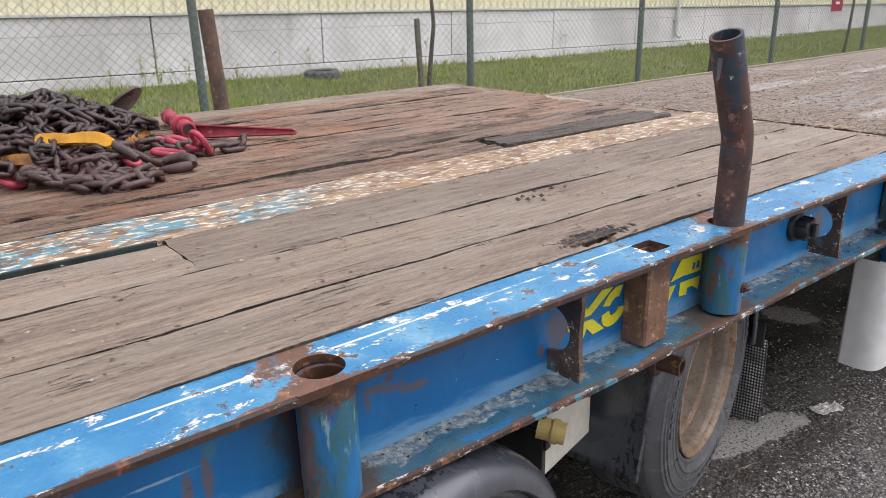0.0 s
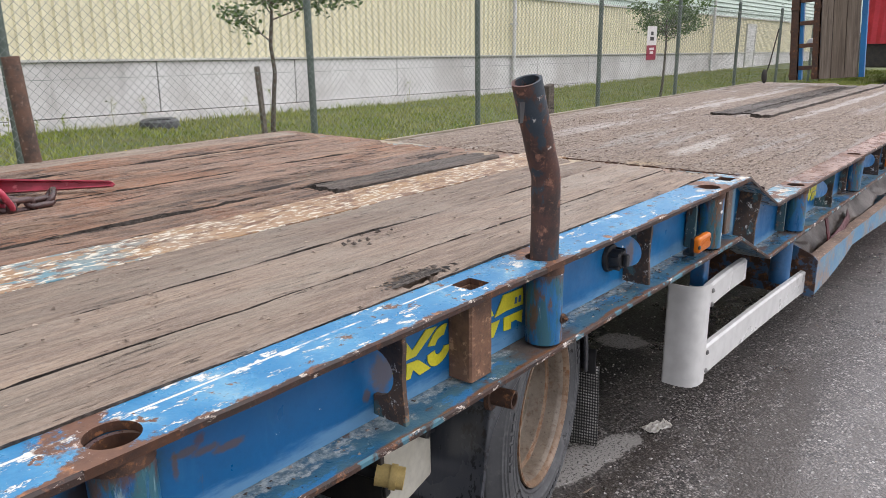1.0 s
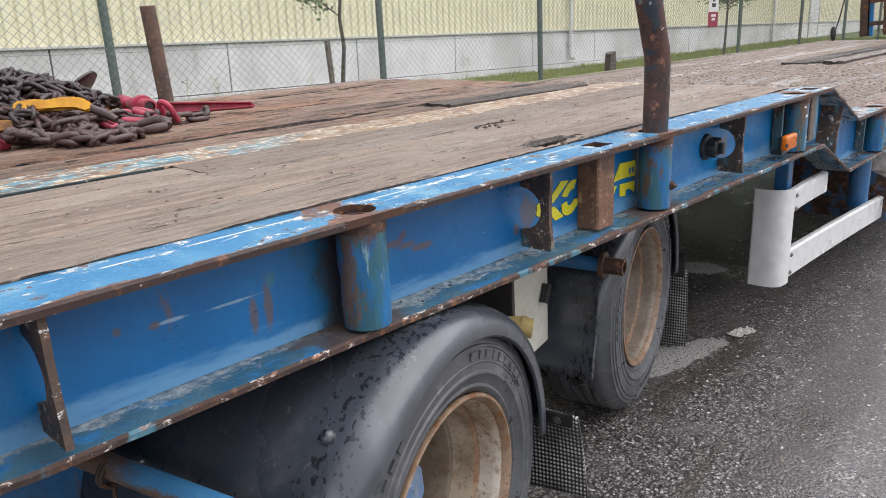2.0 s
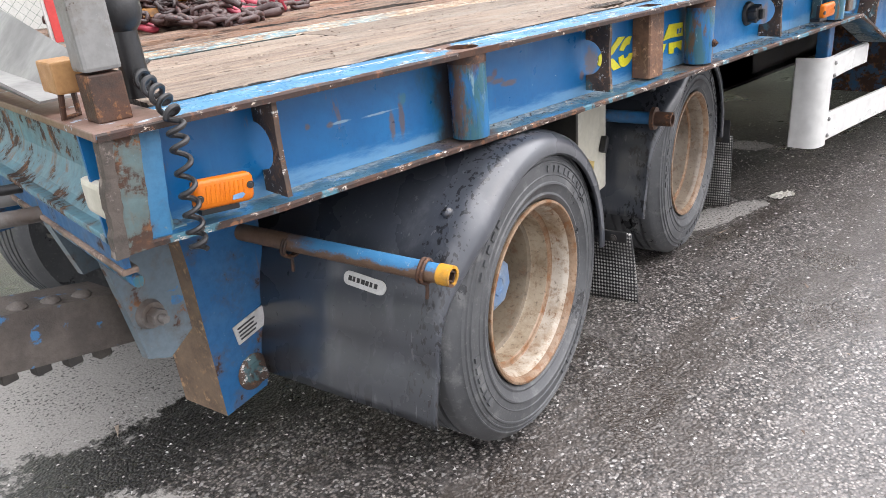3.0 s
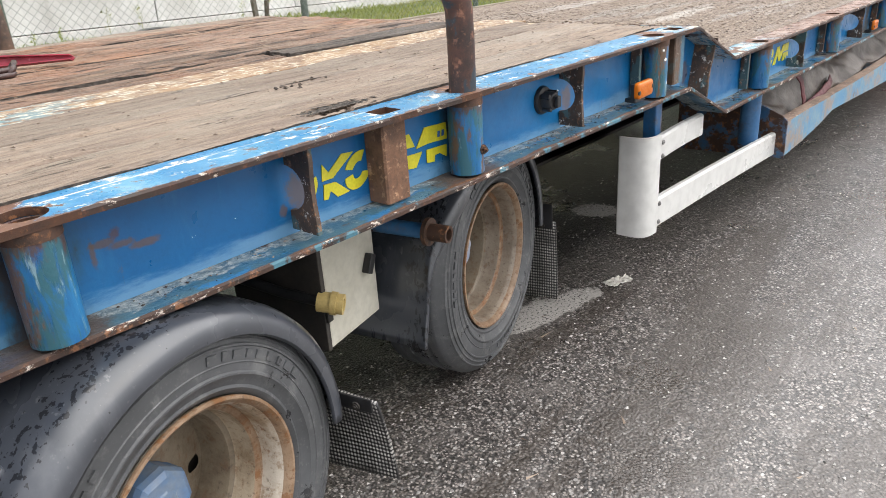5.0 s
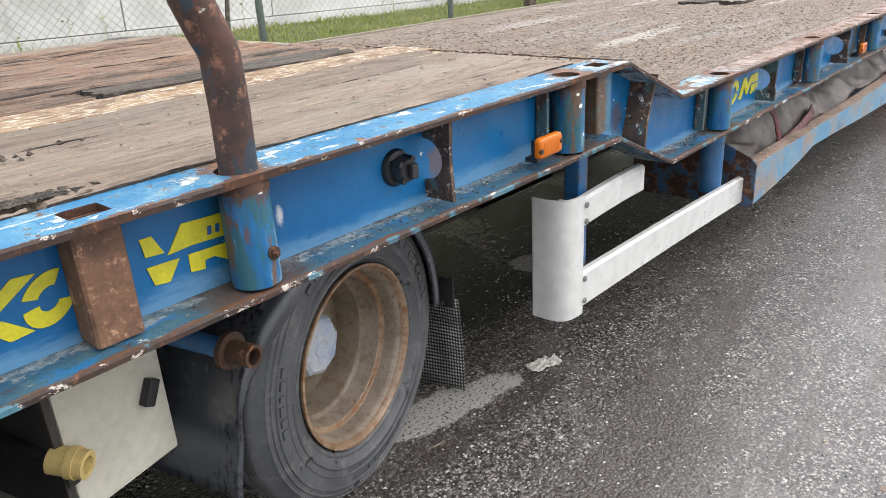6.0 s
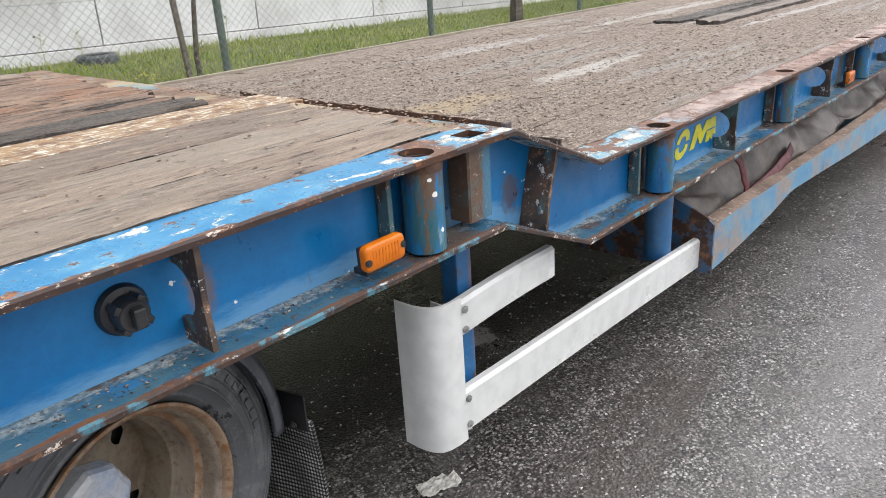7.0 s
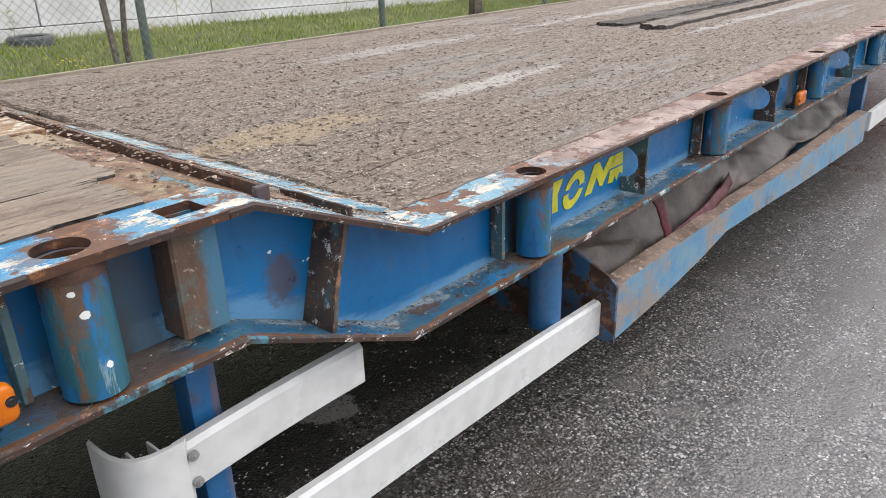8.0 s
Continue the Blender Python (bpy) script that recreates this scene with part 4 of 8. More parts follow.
def board(x0, x1, y0, y1, top, depth, name, material, parent, rough=0.0015, step=0.022, across=10, ragged=0.004, seed=0.0, furrow=0.0, label="", pits=(), worn_from=None):
    """A weathered board with worn long edges, uneven ends and furrows along its grain."""
    bm = bmesh.new()
    nx = max(2, int((x1 - x0) / step))
    rows = []
    for i in range(nx + 1):
        x = x0 + (x1 - x0) * i / nx
        row = []
        for j in range(across + 1):
            v = j / across
            side = min(v, 1 - v)
            lo = ragged * (curve_noise(x * 6, seed, 1) + 0.5 * curve_noise(x * 23, seed, 2))
            hi = ragged * (curve_noise(x * 6, seed, 5) + 0.5 * curve_noise(x * 23, seed, 6))
            y = (y0 + lo) * (1 - v) + (y1 + hi) * v
            z = top + rough * (curve_noise(x * 3, y * 18, seed) * 1.2 + 0.7 * curve_noise(x * 9, y * 60, seed + 3))
            if furrow:
                f = curve_noise(x * 1.7, y * 34, seed + 9) + 0.6 * curve_noise(x * 4.0, y * 70, seed + 11)
                z -= furrow * max(0.0, f - 0.05) * (1.0 if worn_from is None else 1.0 + 3.0 * max(0.0, min(1.0, (x - worn_from) / 0.6)))
            for px, py, rx, ry, deep in pits:
                q = ((x - px) / rx) ** 2 + ((y - py) / ry) ** 2 + 0.9 * curve_noise(x * 60, y * 60, 2)
                z -= deep * max(0.0, min(1.0, 1.6 - 1.6 * q))
            if side < 0.5 / across:
                z -= 0.004 + 0.004 * abs(curve_noise(x * 11, seed, j))
            xe = x
            if i in (0, nx):
                xe += ragged * 2.5 * curve_noise(y * 30, seed, i)
            row.append(bm.verts.new((xe, y, z)))
        rows.append(row)
    for a, b in zip(rows, rows[1:]):
        for j in range(across):
            bm.faces.new((a[j], b[j], b[j + 1], a[j + 1]))
    rim = [r[0] for r in rows] + rows[-1][1:] + [r[-1] for r in rows[-2::-1]] + rows[0][-2:0:-1]
    low = [bm.verts.new((v.co.x, v.co.y, top - depth)) for v in rim]
    k = len(rim)
    # sides and underside take the near-black slot, so joints read dark
    for i in range(k):
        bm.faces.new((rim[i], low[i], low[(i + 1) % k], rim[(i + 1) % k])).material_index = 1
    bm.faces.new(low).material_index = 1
    return part(name, bm, [material, mat_black_board], parent, label, smooth=True)


def scatter(name, n, where, size, material, label, category, flat=0.5, stretch=1.0, seed=1, parent=None):
    """Many small uneven bits in one mesh. where(rng) gives a place to lie on."""
    rng = random.Random(seed)
    verts, faces = [], []
    base = [(1, 0, 0), (-0.5, 0.87, 0), (-0.5, -0.87, 0), (0.1, 0.1, 1), (0, 0, -0.5)]
    tris = [(0, 1, 3), (1, 2, 3), (2, 0, 3), (1, 0, 4), (2, 1, 4), (0, 2, 4)]
    for _ in range(n):
        x, y, z = where(rng)
        s = size[0] + (size[1] - size[0]) * rng.random() ** 2.5
        a, st = rng.uniform(0, 6.28), rng.uniform(1, stretch)
        c, q = math.cos(a), math.sin(a)
        k = len(verts)
        for u, v, w in base:
            u, v = u * st * rng.uniform(0.7, 1.2), v * rng.uniform(0.7, 1.2)
            verts.append((x + s * (u * c - v * q), y + s * (u * q + v * c), z + s * flat * w))
        faces += [tuple(k + i for i in t) for t in tris]
    me = bpy.data.meshes.new(name)
    me.from_pydata(verts, [], faces)
    me.materials.append(material)
    ob = new(name, me)
    ob.parent = parent
    return tagged(ob, label, category, "", "stuff")


# ---- ground, grass, building, fence ----
def ground_sheet():
    bm = bmesh.new()
    xs = [-3000, -200, -40, -12, 0, 12, 40, 200, 3000]
    ys = [-3000, -200, -40, -10, 0, 3.4, 12, 40, 200, 3000]
    grid = [[bm.verts.new((x, y, 0)) for y in ys] for x in xs]
    for i in range(len(xs) - 1):
        for j in range(len(ys) - 1):
            bm.faces.new((grid[i][j], grid[i + 1][j], grid[i + 1][j + 1], grid[i][j + 1]))
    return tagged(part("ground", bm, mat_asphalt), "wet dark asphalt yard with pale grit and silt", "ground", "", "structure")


ground_sheet()
FALL = 0.0195  # the yard falls along x


def verge_height(x, y):
    rise = max(0.0, min(1.0, (y - 6.0) / 5.0))
    return 0.09 + 0.10 * rise - FALL * (x - 4) * 0.7 + 0.05 * curve_noise(x * 0.4, y * 0.4, 3)


def verge():
    bm = bmesh.new()
    nx, ny = 120, 18
    x0, x1, y0, y1 = -14.0, 60.0, 3.7, 11.6
    rows = []
    for i in range(nx + 1):
        x = x0 + (x1 - x0) * i / nx
        rows.append([bm.verts.new((x, y0 + (y1 - y0) * j / ny + (0.08 * curve_noise(x, 0, 8) if j == 0 else 0), max(0.006, verge_height(x, y0 + (y1 - y0) * j / ny)) if j else 0.004)) for j in range(ny + 1)])
    for a, b in zip(rows, rows[1:]):
        for j in range(ny):
            bm.faces.new((a[j], b[j], b[j + 1], a[j + 1]))
    tagged(part("grass_verge_soil", bm, mat_soil, smooth=True), "green grassy soil strip along the building", "ground", "", "structure")
    rng = random.Random(4)
    verts, faces = [], []
    for _ in range(120000):
        t = rng.random()
        x = -4 + 40 * t ** 1.25
        y = 3.75 + 7.7 * rng.random()
        clump = 0.5 + 0.5 * curve_noise(x * 0.9, y * 0.9, 1)
        if rng.random() > 0.35 + clump:
            continue
        z = max(0.006, verge_height(x, y))
        h = (0.04 + 0.095 * clump * rng.random()) * (1.5 if y > 10.9 and rng.random() < 0.4 else 1.0)
        a, w = rng.uniform(0, 6.28), rng.uniform(0.004, 0.011)
        dx, dy = math.cos(a) * w, math.sin(a) * w
        lx, ly = rng.gauss(0, 0.35) * h, rng.gauss(0, 0.35) * h
        k = len(verts)
        verts += [(x - dx, y - dy, z), (x + dx, y + dy, z), (x + lx * 0.4 + dx * 0.6, y + ly * 0.4 + dy * 0.6, z + h * 0.6), (x + lx, y + ly, z + h)]
        faces += [(k, k + 1, k + 2), (k, k + 2, k + 3)]
    me = bpy.data.meshes.new("grass")
    me.from_pydata(verts, [], faces)
    me.materials.append(mat_grass)
    tagged(new("grass", me), "long uneven green grass behind the fence", "grass", "", "stuff")


verge()


def building():
    """A long hall: concrete plinth panels, cream ribbed sheets, pale green lapped sheets above."""
    hall = thing("industrial_hall", "long hall with stained concrete plinth and cream and green cladding", "building", at=(0, 11.6, 0.29))
    hall.matrix_basis = pose(0, 11.6, 0.29) @ pose(0, 0, 0, 0, math.degrees(0.0172), 0)
    x0, x1 = -17.38, 62.0
    bm = bmesh.new()
    box(bm, x0, x1, 0.25, 0.5, -0.3, 7.0)
    part("wall_core", bm, mat_trim, hall)
    bm = bmesh.new()
    box(bm, x0, x1, -0.06, 0.25, -0.4, 0.16, 0.01)
    part("footing", bm, mat_concrete, hall, "grey concrete footing ledge")
    x, i = x0, 0
    while x < x1 - 1:
        w = 3.06
        bm = bmesh.new()
        box(bm, x + 0.012, x + w - 0.012, 0.0, 0.25, 0.175, 1.04, 0.012)
        part("plinth_panel", bm, mat_concrete, hall)
        x += w
    bm = bmesh.new()
    box(bm, x0, x1, -0.05, 0.25, 1.045, 1.085, 0.006)
    part("drip_edge", bm, mat_trim, hall)
    # ribbed cream sheets, a metre wide each
    for k in range(int(x1 - x0)):
        bm = bmesh.new()
        out = []
        for q in range(5):
            x = x0 + k + 0.2 * q
            out += [(x, 0.06), (x + 0.05, 0.06), (x + 0.075, 0.015), (x + 0.15, 0.015), (x + 0.175, 0.06)]
        out.append((x0 + k + 1.003, 0.0595))
        low = [bm.verts.new((a, b, 1.07)) for a, b in out]
        high = [bm.verts.new((a, b, 2.62)) for a, b in out]
        for j in range(len(out) - 1):
            bm.faces.new((low[j], low[j + 1], high[j + 1], high[j]))
        part("cladding_sheet", bm, mat_cream_clad, hall)
    bm = bmesh.new()
    box(bm, x0, x1, -0.03, 0.25, 2.62, 2.68, 0.006)
    part("band", bm, mat_trim, hall)
    z = 2.68
    while z < 6.8:
        bm = bmesh.new()
        lo = [bm.verts.new((a, b, c)) for a in (x0, x1) for b, c in ((0.0, z), (0.05, z + 0.17), (0.05, z + 0.18))]
        for j in range(2):
            bm.faces.new((lo[j], lo[j + 1], lo[j + 4], lo[j + 3]))
        part("lap_board", bm, mat_green_clad, hall, "pale green lapped sheet")
        z += 0.18
    bm = bmesh.new()
    box(bm, x0 - 0.3, x1 + 0.3, -0.5, 6.0, 7.0, 7.25, 0.02)
    part("roof", bm, mat_trim, hall)
    for px in (17.95, 33.0, 46.0):
        bm = bmesh.new()
        sweep(bm, [(px, -0.09, 7.0), (px, -0.09, 0.42), (px, -0.12, 0.33), (px, -0.2, 0.28)], 0.055, 14)
        for cz in (0.7, 1.9, 3.4):
            box(bm, px - 0.07, px + 0.07, -0.155, 0.02, cz, cz + 0.04)
        part("downpipe", bm, mat_white, hall, "white downpipe", smooth=True)
    door = bmesh.new()
    box(door, 37.6, 38.75, -0.03, 0.1, 0.15, 2.3, 0.01)
    d = part("door", door, mat_white, hall, "white door leaf")
    bm = bmesh.new()
    box(bm, 37.5, 37.6, -0.05, 0.1, 0.15, 2.4, 0.005)
    box(bm, 38.75, 38.85, -0.05, 0.1, 0.15, 2.4, 0.005)
    box(bm, 37.6, 38.75, -0.05, 0.1, 2.3, 2.4, 0.005)
    part("door_frame", bm, mat_trim, d)
    bm = bmesh.new()
    sweep(bm, [(37.72, -0.03, 1.2), (37.72, -0.09, 1.2), (37.85, -0.09, 1.2)], 0.012, 8)
    part("door_handle", bm, mat_steel, d)


building()


def fence():
    FY = 5.75
    f = thing("chain_link_fence", "chain-link fence with green-grey steel posts", "fence", at=(0, FY, 0))
    xs = [-6.7, -3.6, -0.5, 2.56, 5.68, 8.74, 12.3, 15.7, 19.3, 22.7, 26.1, 29.5, 32.9]
    for x in xs:
        z = max(0, verge_height(x, FY)) - 0.1
        bm = bmesh.new()
        sweep(bm, [(x, 0, z), (x, 0, 2.62 - FALL * x)], 0.039, 14)
        bmesh.ops.create_uvsphere(bm, u_segments=12, v_segments=6, radius=0.042, matrix=Matrix.Translation((x, 0, 2.62 - FALL * x)))
        for k in range(6):
            bmesh.ops.create_cone(bm, cap_ends=True, segments=12, radius1=0.043, radius2=0.043, depth=0.012, matrix=Matrix.Translation((x, 0, 0.3 + 0.4 * k)))
        part("post", bm, mat_post, f, smooth=True)
    pitch, r, y = 0.082, 0.0022, -0.047
    x0, x1, h = -7.0, 34.0, 2.3
    verts, faces = [], []

    def wire(a, b, rr):
        a, b = Vector(a), Vector(b)
        t = (b - a).normalized()
        s = Vector((0, 1, 0))
        u = t.cross(s)
        k = len(verts)
        for p in (a, b):
            for j in range(3):
                verts.append(p + rr * (math.cos(2.094 * j) * s + math.sin(2.094 * j) * u))
        for j in range(3):
            faces.append((k + j, k + (j + 1) % 3, k + 3 + (j + 1) % 3, k + 3 + j))
    n = int((x1 - x0 + h) / pitch)
    for i in range(n):
        for way in (1, -1):
            a = x0 - h + i * pitch if way > 0 else x0 + i * pitch
            pieces = 4
            for k in range(pieces):
                za, zb = h * k / pieces, h * (k + 1) / pieces
                xa, xb = (a + za, a + zb) if way > 0 else (a - za, a - zb)
                sag = 0.010
                off = [sag * curve_noise(xx * 1.3, zz * 2, way) for xx, zz in ((xa, za), (xb, zb))]
                base = [0.06 - FALL * xx * 0.8 for xx in (xa, xb)]
                wire((xa + off[0], y + off[0] * 1.5 + 0.002 * way, base[0] + za), (xb + off[1], y + off[1] * 1.5 + 0.002 * way, base[1] + zb), r)
    for z in (0.05, 1.2, 2.3):
        k = x0
        while k < x1:
            wire((k, y, z - FALL * k * 0.8 + 0.06), (k + 1, y, z - FALL * (k + 1) * 0.8 + 0.06 + 0.006 * math.sin(k * 2)), 0.0026)
            k += 1
    me = bpy.data.meshes.new("mesh")
    me.from_pydata(verts, [], faces)
    me.materials.append(mat_wire)
    ob = new("mesh", me)
    ob.parent = f
    tagged(ob, "diamond wire mesh", "", "", "stuff")
    return f


fence()


mat_maroon_panel = two_tone("dark_red_panel", (0.26, 0.03, 0.055), (0.22, 0.025, 0.045), 8, 0.4, 0.1)


def notice():
    s = thing("warning_sign", "white and red warning sign on the fence", "sign", at=(14.27, 5.69, 1.05))
    bm = bmesh.new()
    box(bm, -0.21, 0.21, -0.006, 0.0, 0, 0.28, 0.002)
    part("red_panel", bm, mat_maroon_panel, s)
    bm = bmesh.new()
    box(bm, -0.21, 0.21, -0.006, 0.0, 0.283, 0.64, 0.002)
    part("white_panel", bm, mat_stripe_white, s)
    for z, w, m in ((0.19, 0.2, mat_stripe_white), (0.12, 0.14, mat_stripe_white), (0.47, 0.10, mat_ink), (0.37, 0.16, mat_ink)):
        bm = bmesh.new()
        box(bm, -w / 2, w / 2, -0.011, -0.0065, z, z + (0.045 if m is mat_stripe_white else 0.07))
        part("bar", bm, m, s)


notice()


def young_tree(x, y, height, seed, lean=0.0, stake=True):
    z0 = max(0, verge_height(x, y))
    t = thing("young_tree", "young broadleaf tree with thin trunk", "tree", "young trees behind the fence", at=(x, y, z0))
    rng = random.Random(seed)
    bm = bmesh.new()
    path = [(lean * k / 8 + 0.02 * rng.gauss(0, 1), 0.02 * rng.gauss(0, 1), height * 0.85 * k / 8) for k in range(9)]
    sweep(bm, path, [0.036 * (1 - 0.085 * k) for k in range(9)], 9)
    tips = []
    for i in range(26):
        k = rng.uniform(0.44, 0.98) * height * 0.85
        f = k / (height * 0.85) * 8
        a = Vector(path[min(7, int(f))]).lerp(Vector(path[min(8, int(f) + 1)]), f % 1)
        ang, ln = rng.uniform(0, 6.28), rng.uniform(0.55, 1.25) * (1.25 - 0.6 * k / height)
        d = Vector((math.cos(ang), math.sin(ang), rng.uniform(0.15, 0.7)))
        pts = [a, a + d * ln * 0.5, a + d * ln + Vector((0, 0, -0.05))]
        sweep(bm, pts, [0.011, 0.007, 0.003], 5)
        tips += [a.lerp(pts[2], q) for q in (0.45, 0.6, 0.72, 0.84, 0.95, 1.05)]
    part("trunk", bm, mat_bark, t, smooth=True)
    verts, faces = [], []
    for p in tips:
        for _ in range(rng.randint(22, 44)):
            c = p + Vector((rng.gauss(0, 0.10), rng.gauss(0, 0.10), rng.gauss(0, 0.085)))
            s = rng.uniform(0.026, 0.050)
            a = Vector((rng.gauss(0, 1), rng.gauss(0, 1), rng.gauss(0, 0.5))).normalized()
            b = a.cross(Vector((rng.gauss(0, 1), rng.gauss(0, 1), rng.gauss(0, 1)))).normalized()
            nrm = a.cross(b)
            k = len(verts)
            verts += [c - a * s, c + b * s * 0.55 + nrm * s * 0.2, c + a * s, c - b * s * 0.55 + nrm * s * 0.2]
            faces += [(k, k + 1, k + 2), (k, k + 2, k + 3)]
    me = bpy.data.meshes.new("crown")
    me.from_pydata(verts, [], faces)
    me.materials.append(mat_leaf)
    new("crown", me).parent = t
    if stake:
        s = thing("tree_stake", "grey weathered timber tree stake", "stake", at=(x - 0.13, y + 0.02, z0))
        bm = bmesh.new()
        box(bm, -0.028, 0.028, -0.028, 0.028, -0.05, 1.12, 0.006)
        place(bm, pose(0, 0, 0, 0, -3.0, 0))
        part("stake_body", bm, mat_ramp_board, s)


young_tree(6.22, 7.2, 3.25, 3, 0.1)
young_tree(17.9, 7.0, 3.4, 8, 0.05, False)


def small_plants():
    rng = random.Random(6)
    for x, y, s in ((7.55, 5.1, 0.32), (5.1, 6.1, 0.16)):
        verts, faces = [], []
        for _ in range(260):
            c = Vector((x + rng.gauss(0, 0.09), y + rng.gauss(0, 0.09), verge_height(x, y) + abs(rng.gauss(0, 0.5)) * s + 0.03))
            a = Vector((rng.gauss(0, 1), rng.gauss(0, 1), rng.gauss(0, 0.6))).normalized()
            b = a.cross(Vector((rng.gauss(0, 1), rng.gauss(0, 1), 1))).normalized()
            q, k = rng.uniform(0.012, 0.028), len(verts)
            verts += [c - a * q, c + b * q * 0.6, c + a * q, c - b * q * 0.6]
            faces += [(k, k + 1, k + 2), (k, k + 2, k + 3)]
        me = bpy.data.meshes.new("shrub")
        me.from_pydata(verts, [], faces)
        me.materials.append(mat_leaf)
        tagged(new("shrub", me), "small green self-sown shrub in the grass", "shrub", "", "stuff")
    # tall dry weeds against the plinth
    for k in range(16):
        x, y = rng.choice((3.5, 4.2, 5.0, 6.2, 8.8, 12.6)) + rng.gauss(0, 0.35), rng.uniform(10.6, 11.4)
        z = max(0, verge_height(x, y))
        bm = bmesh.new()
        h = rng.uniform(0.25, 0.62)
        sweep(bm, [(x, y, z), (x + rng.gauss(0, 0.02), y, z + h * 0.6), (x + rng.gauss(0, 0.05), y, z + h)], [0.005, 0.004, 0.002], 5)
        for j in range(22):
            q = rng.uniform(0.35, 1.0) * h
            s = rng.uniform(0.01, 0.025)
            c = Vector((x + rng.gauss(0, 0.03), y + rng.gauss(0, 0.03), z + q))
            vs = [bm.verts.new(c + Vector((rng.gauss(0, s), rng.gauss(0, s), rng.gauss(0, s)))) for _ in range(3)]
            bm.faces.new(vs)
        tagged(part("weed", bm, mat_grass), "tall seeded weed against the plinth", "weed", "weeds by the wall")
    verts, faces = [], []
    for _ in range(90):
        cx, cy = rng.choice(((6.6, 5.6), (6.9, 5.7), (4.3, 7.0), (9.4, 6.2), (5.6, 7.4)))
        x, y = cx + rng.gauss(0, 0.12), cy + rng.gauss(0, 0.12)
        z = verge_height(x, y) + rng.uniform(0.14, 0.24)
        k = len(verts)
        for j in range(5):
            verts.append((x + 0.018 * math.cos(1.257 * j), y + 0.018 * math.sin(1.257 * j), z + 0.006 * (j % 2)))
        faces.append((k, k + 1, k + 2, k + 3, k + 4))
    me = bpy.data.meshes.new("dandelions")
    me.from_pydata(verts, [], faces)
    me.materials.append(mat_flower)
    tagged(new("dandelions", me), "yellow dandelion heads in the grass", "flower", "", "stuff")


small_plants()


def far_things():
    t = thing("old_tyre", "old dark tyre lying in grass by the wall", "tyre", at=(6.6, 10.8, 0.10))
    bm = bmesh.new()
    lathe(bm, [(0.19, 0.0), (0.27, -0.015), (0.31, 0.02), (0.32, 0.09), (0.31, 0.16), (0.27, 0.195), (0.19, 0.18), (0.21, 0.09), (0.19, 0.0)], 36)
    place(bm, pose(0, 0, 0, 90))
    part("casing", bm, mat_tyre, t, smooth=True)
    st = thing("timber_stump", "short dark timber stump beside the fence", "stump", at=(10.25, 5.52, 0.0))
    bm = bmesh.new()
    prism(bm, [(-0.10, -0.07), (0.09, -0.08), (0.11, 0.05), (0.0, 0.10), (-0.10, 0.06)], -0.05, 0.78, "xy")
    for v in bm.verts:
        if v.co.z > 0.5:
            v.co.x, v.co.y = v.co.x * 0.72 + 0.02, v.co.y * 0.75
            v.co.z += 0.25 * v.co.x
    part("stump_body", bm, mat_dark_board, st)
    s = thing("red_curtain_trailer", "parked maroon and red covered trailer beyond the fence", "trailer", at=(26, 4.35, 0))
    bm = bmesh.new()
    box(bm, 0, 9, -6.5, 0, 2.55, 5.5, 0.05)
    part("roof_body", bm, mat_maroon, s)
    bm = bmesh.new()
    out = [(-6.5 + 0.13 * k, 0.05 * (k % 2)) for k in range(51)]
    lo = [bm.verts.new((b - 0.05, a, 1.2)) for a, b in out]
    hi = [bm.verts.new((b - 0.05, a, 2.55)) for a, b in out]
    for j in range(50):
        bm.faces.new((lo[j], lo[j + 1], hi[j + 1], hi[j]))
    part("curtain", bm, mat_red_sheet, s)
    bm = bmesh.new()
    box(bm, 0.1, 9, -6.4, 0, 0.5, 1.2, 0.05)
    part("chassis", bm, mat_dark, s)
    for y in (-5.9, -1.0):
        for x in (1.2, 2.5):
            bm = bmesh.new()
            lathe(bm, [(0.0, 0.05), (0.25, 0.05), (0.28, 0.0), (0.46, 0.0), (0.5, 0.05), (0.5, 0.3), (0.46, 0.35), (0.0, 0.35)], 32)
            place(bm, Matrix.Translation((x, y, 0.5)))
            part("wheel", bm, mat_tyre, s, smooth=True)


far_things()


# ---- the trailer ----
TOP, BOT, FRONT, STEP, LOW_X, END, WIDE = 1.012, 0.812, -0.252, 2.758, 3.115, 10.85, 2.50
FLANGE, WEB = 0.125, 0.092


def low_top(x):
    return 0.859 + 0.0 * (x - LOW_X)


def low_bot(x):
    return 0.659 + 0.0 * (x - LOW_X)


trailer = thing("low_loader_trailer", "old blue flatbed low-loader trailer, rusty, with weathered timber deck", "trailer")


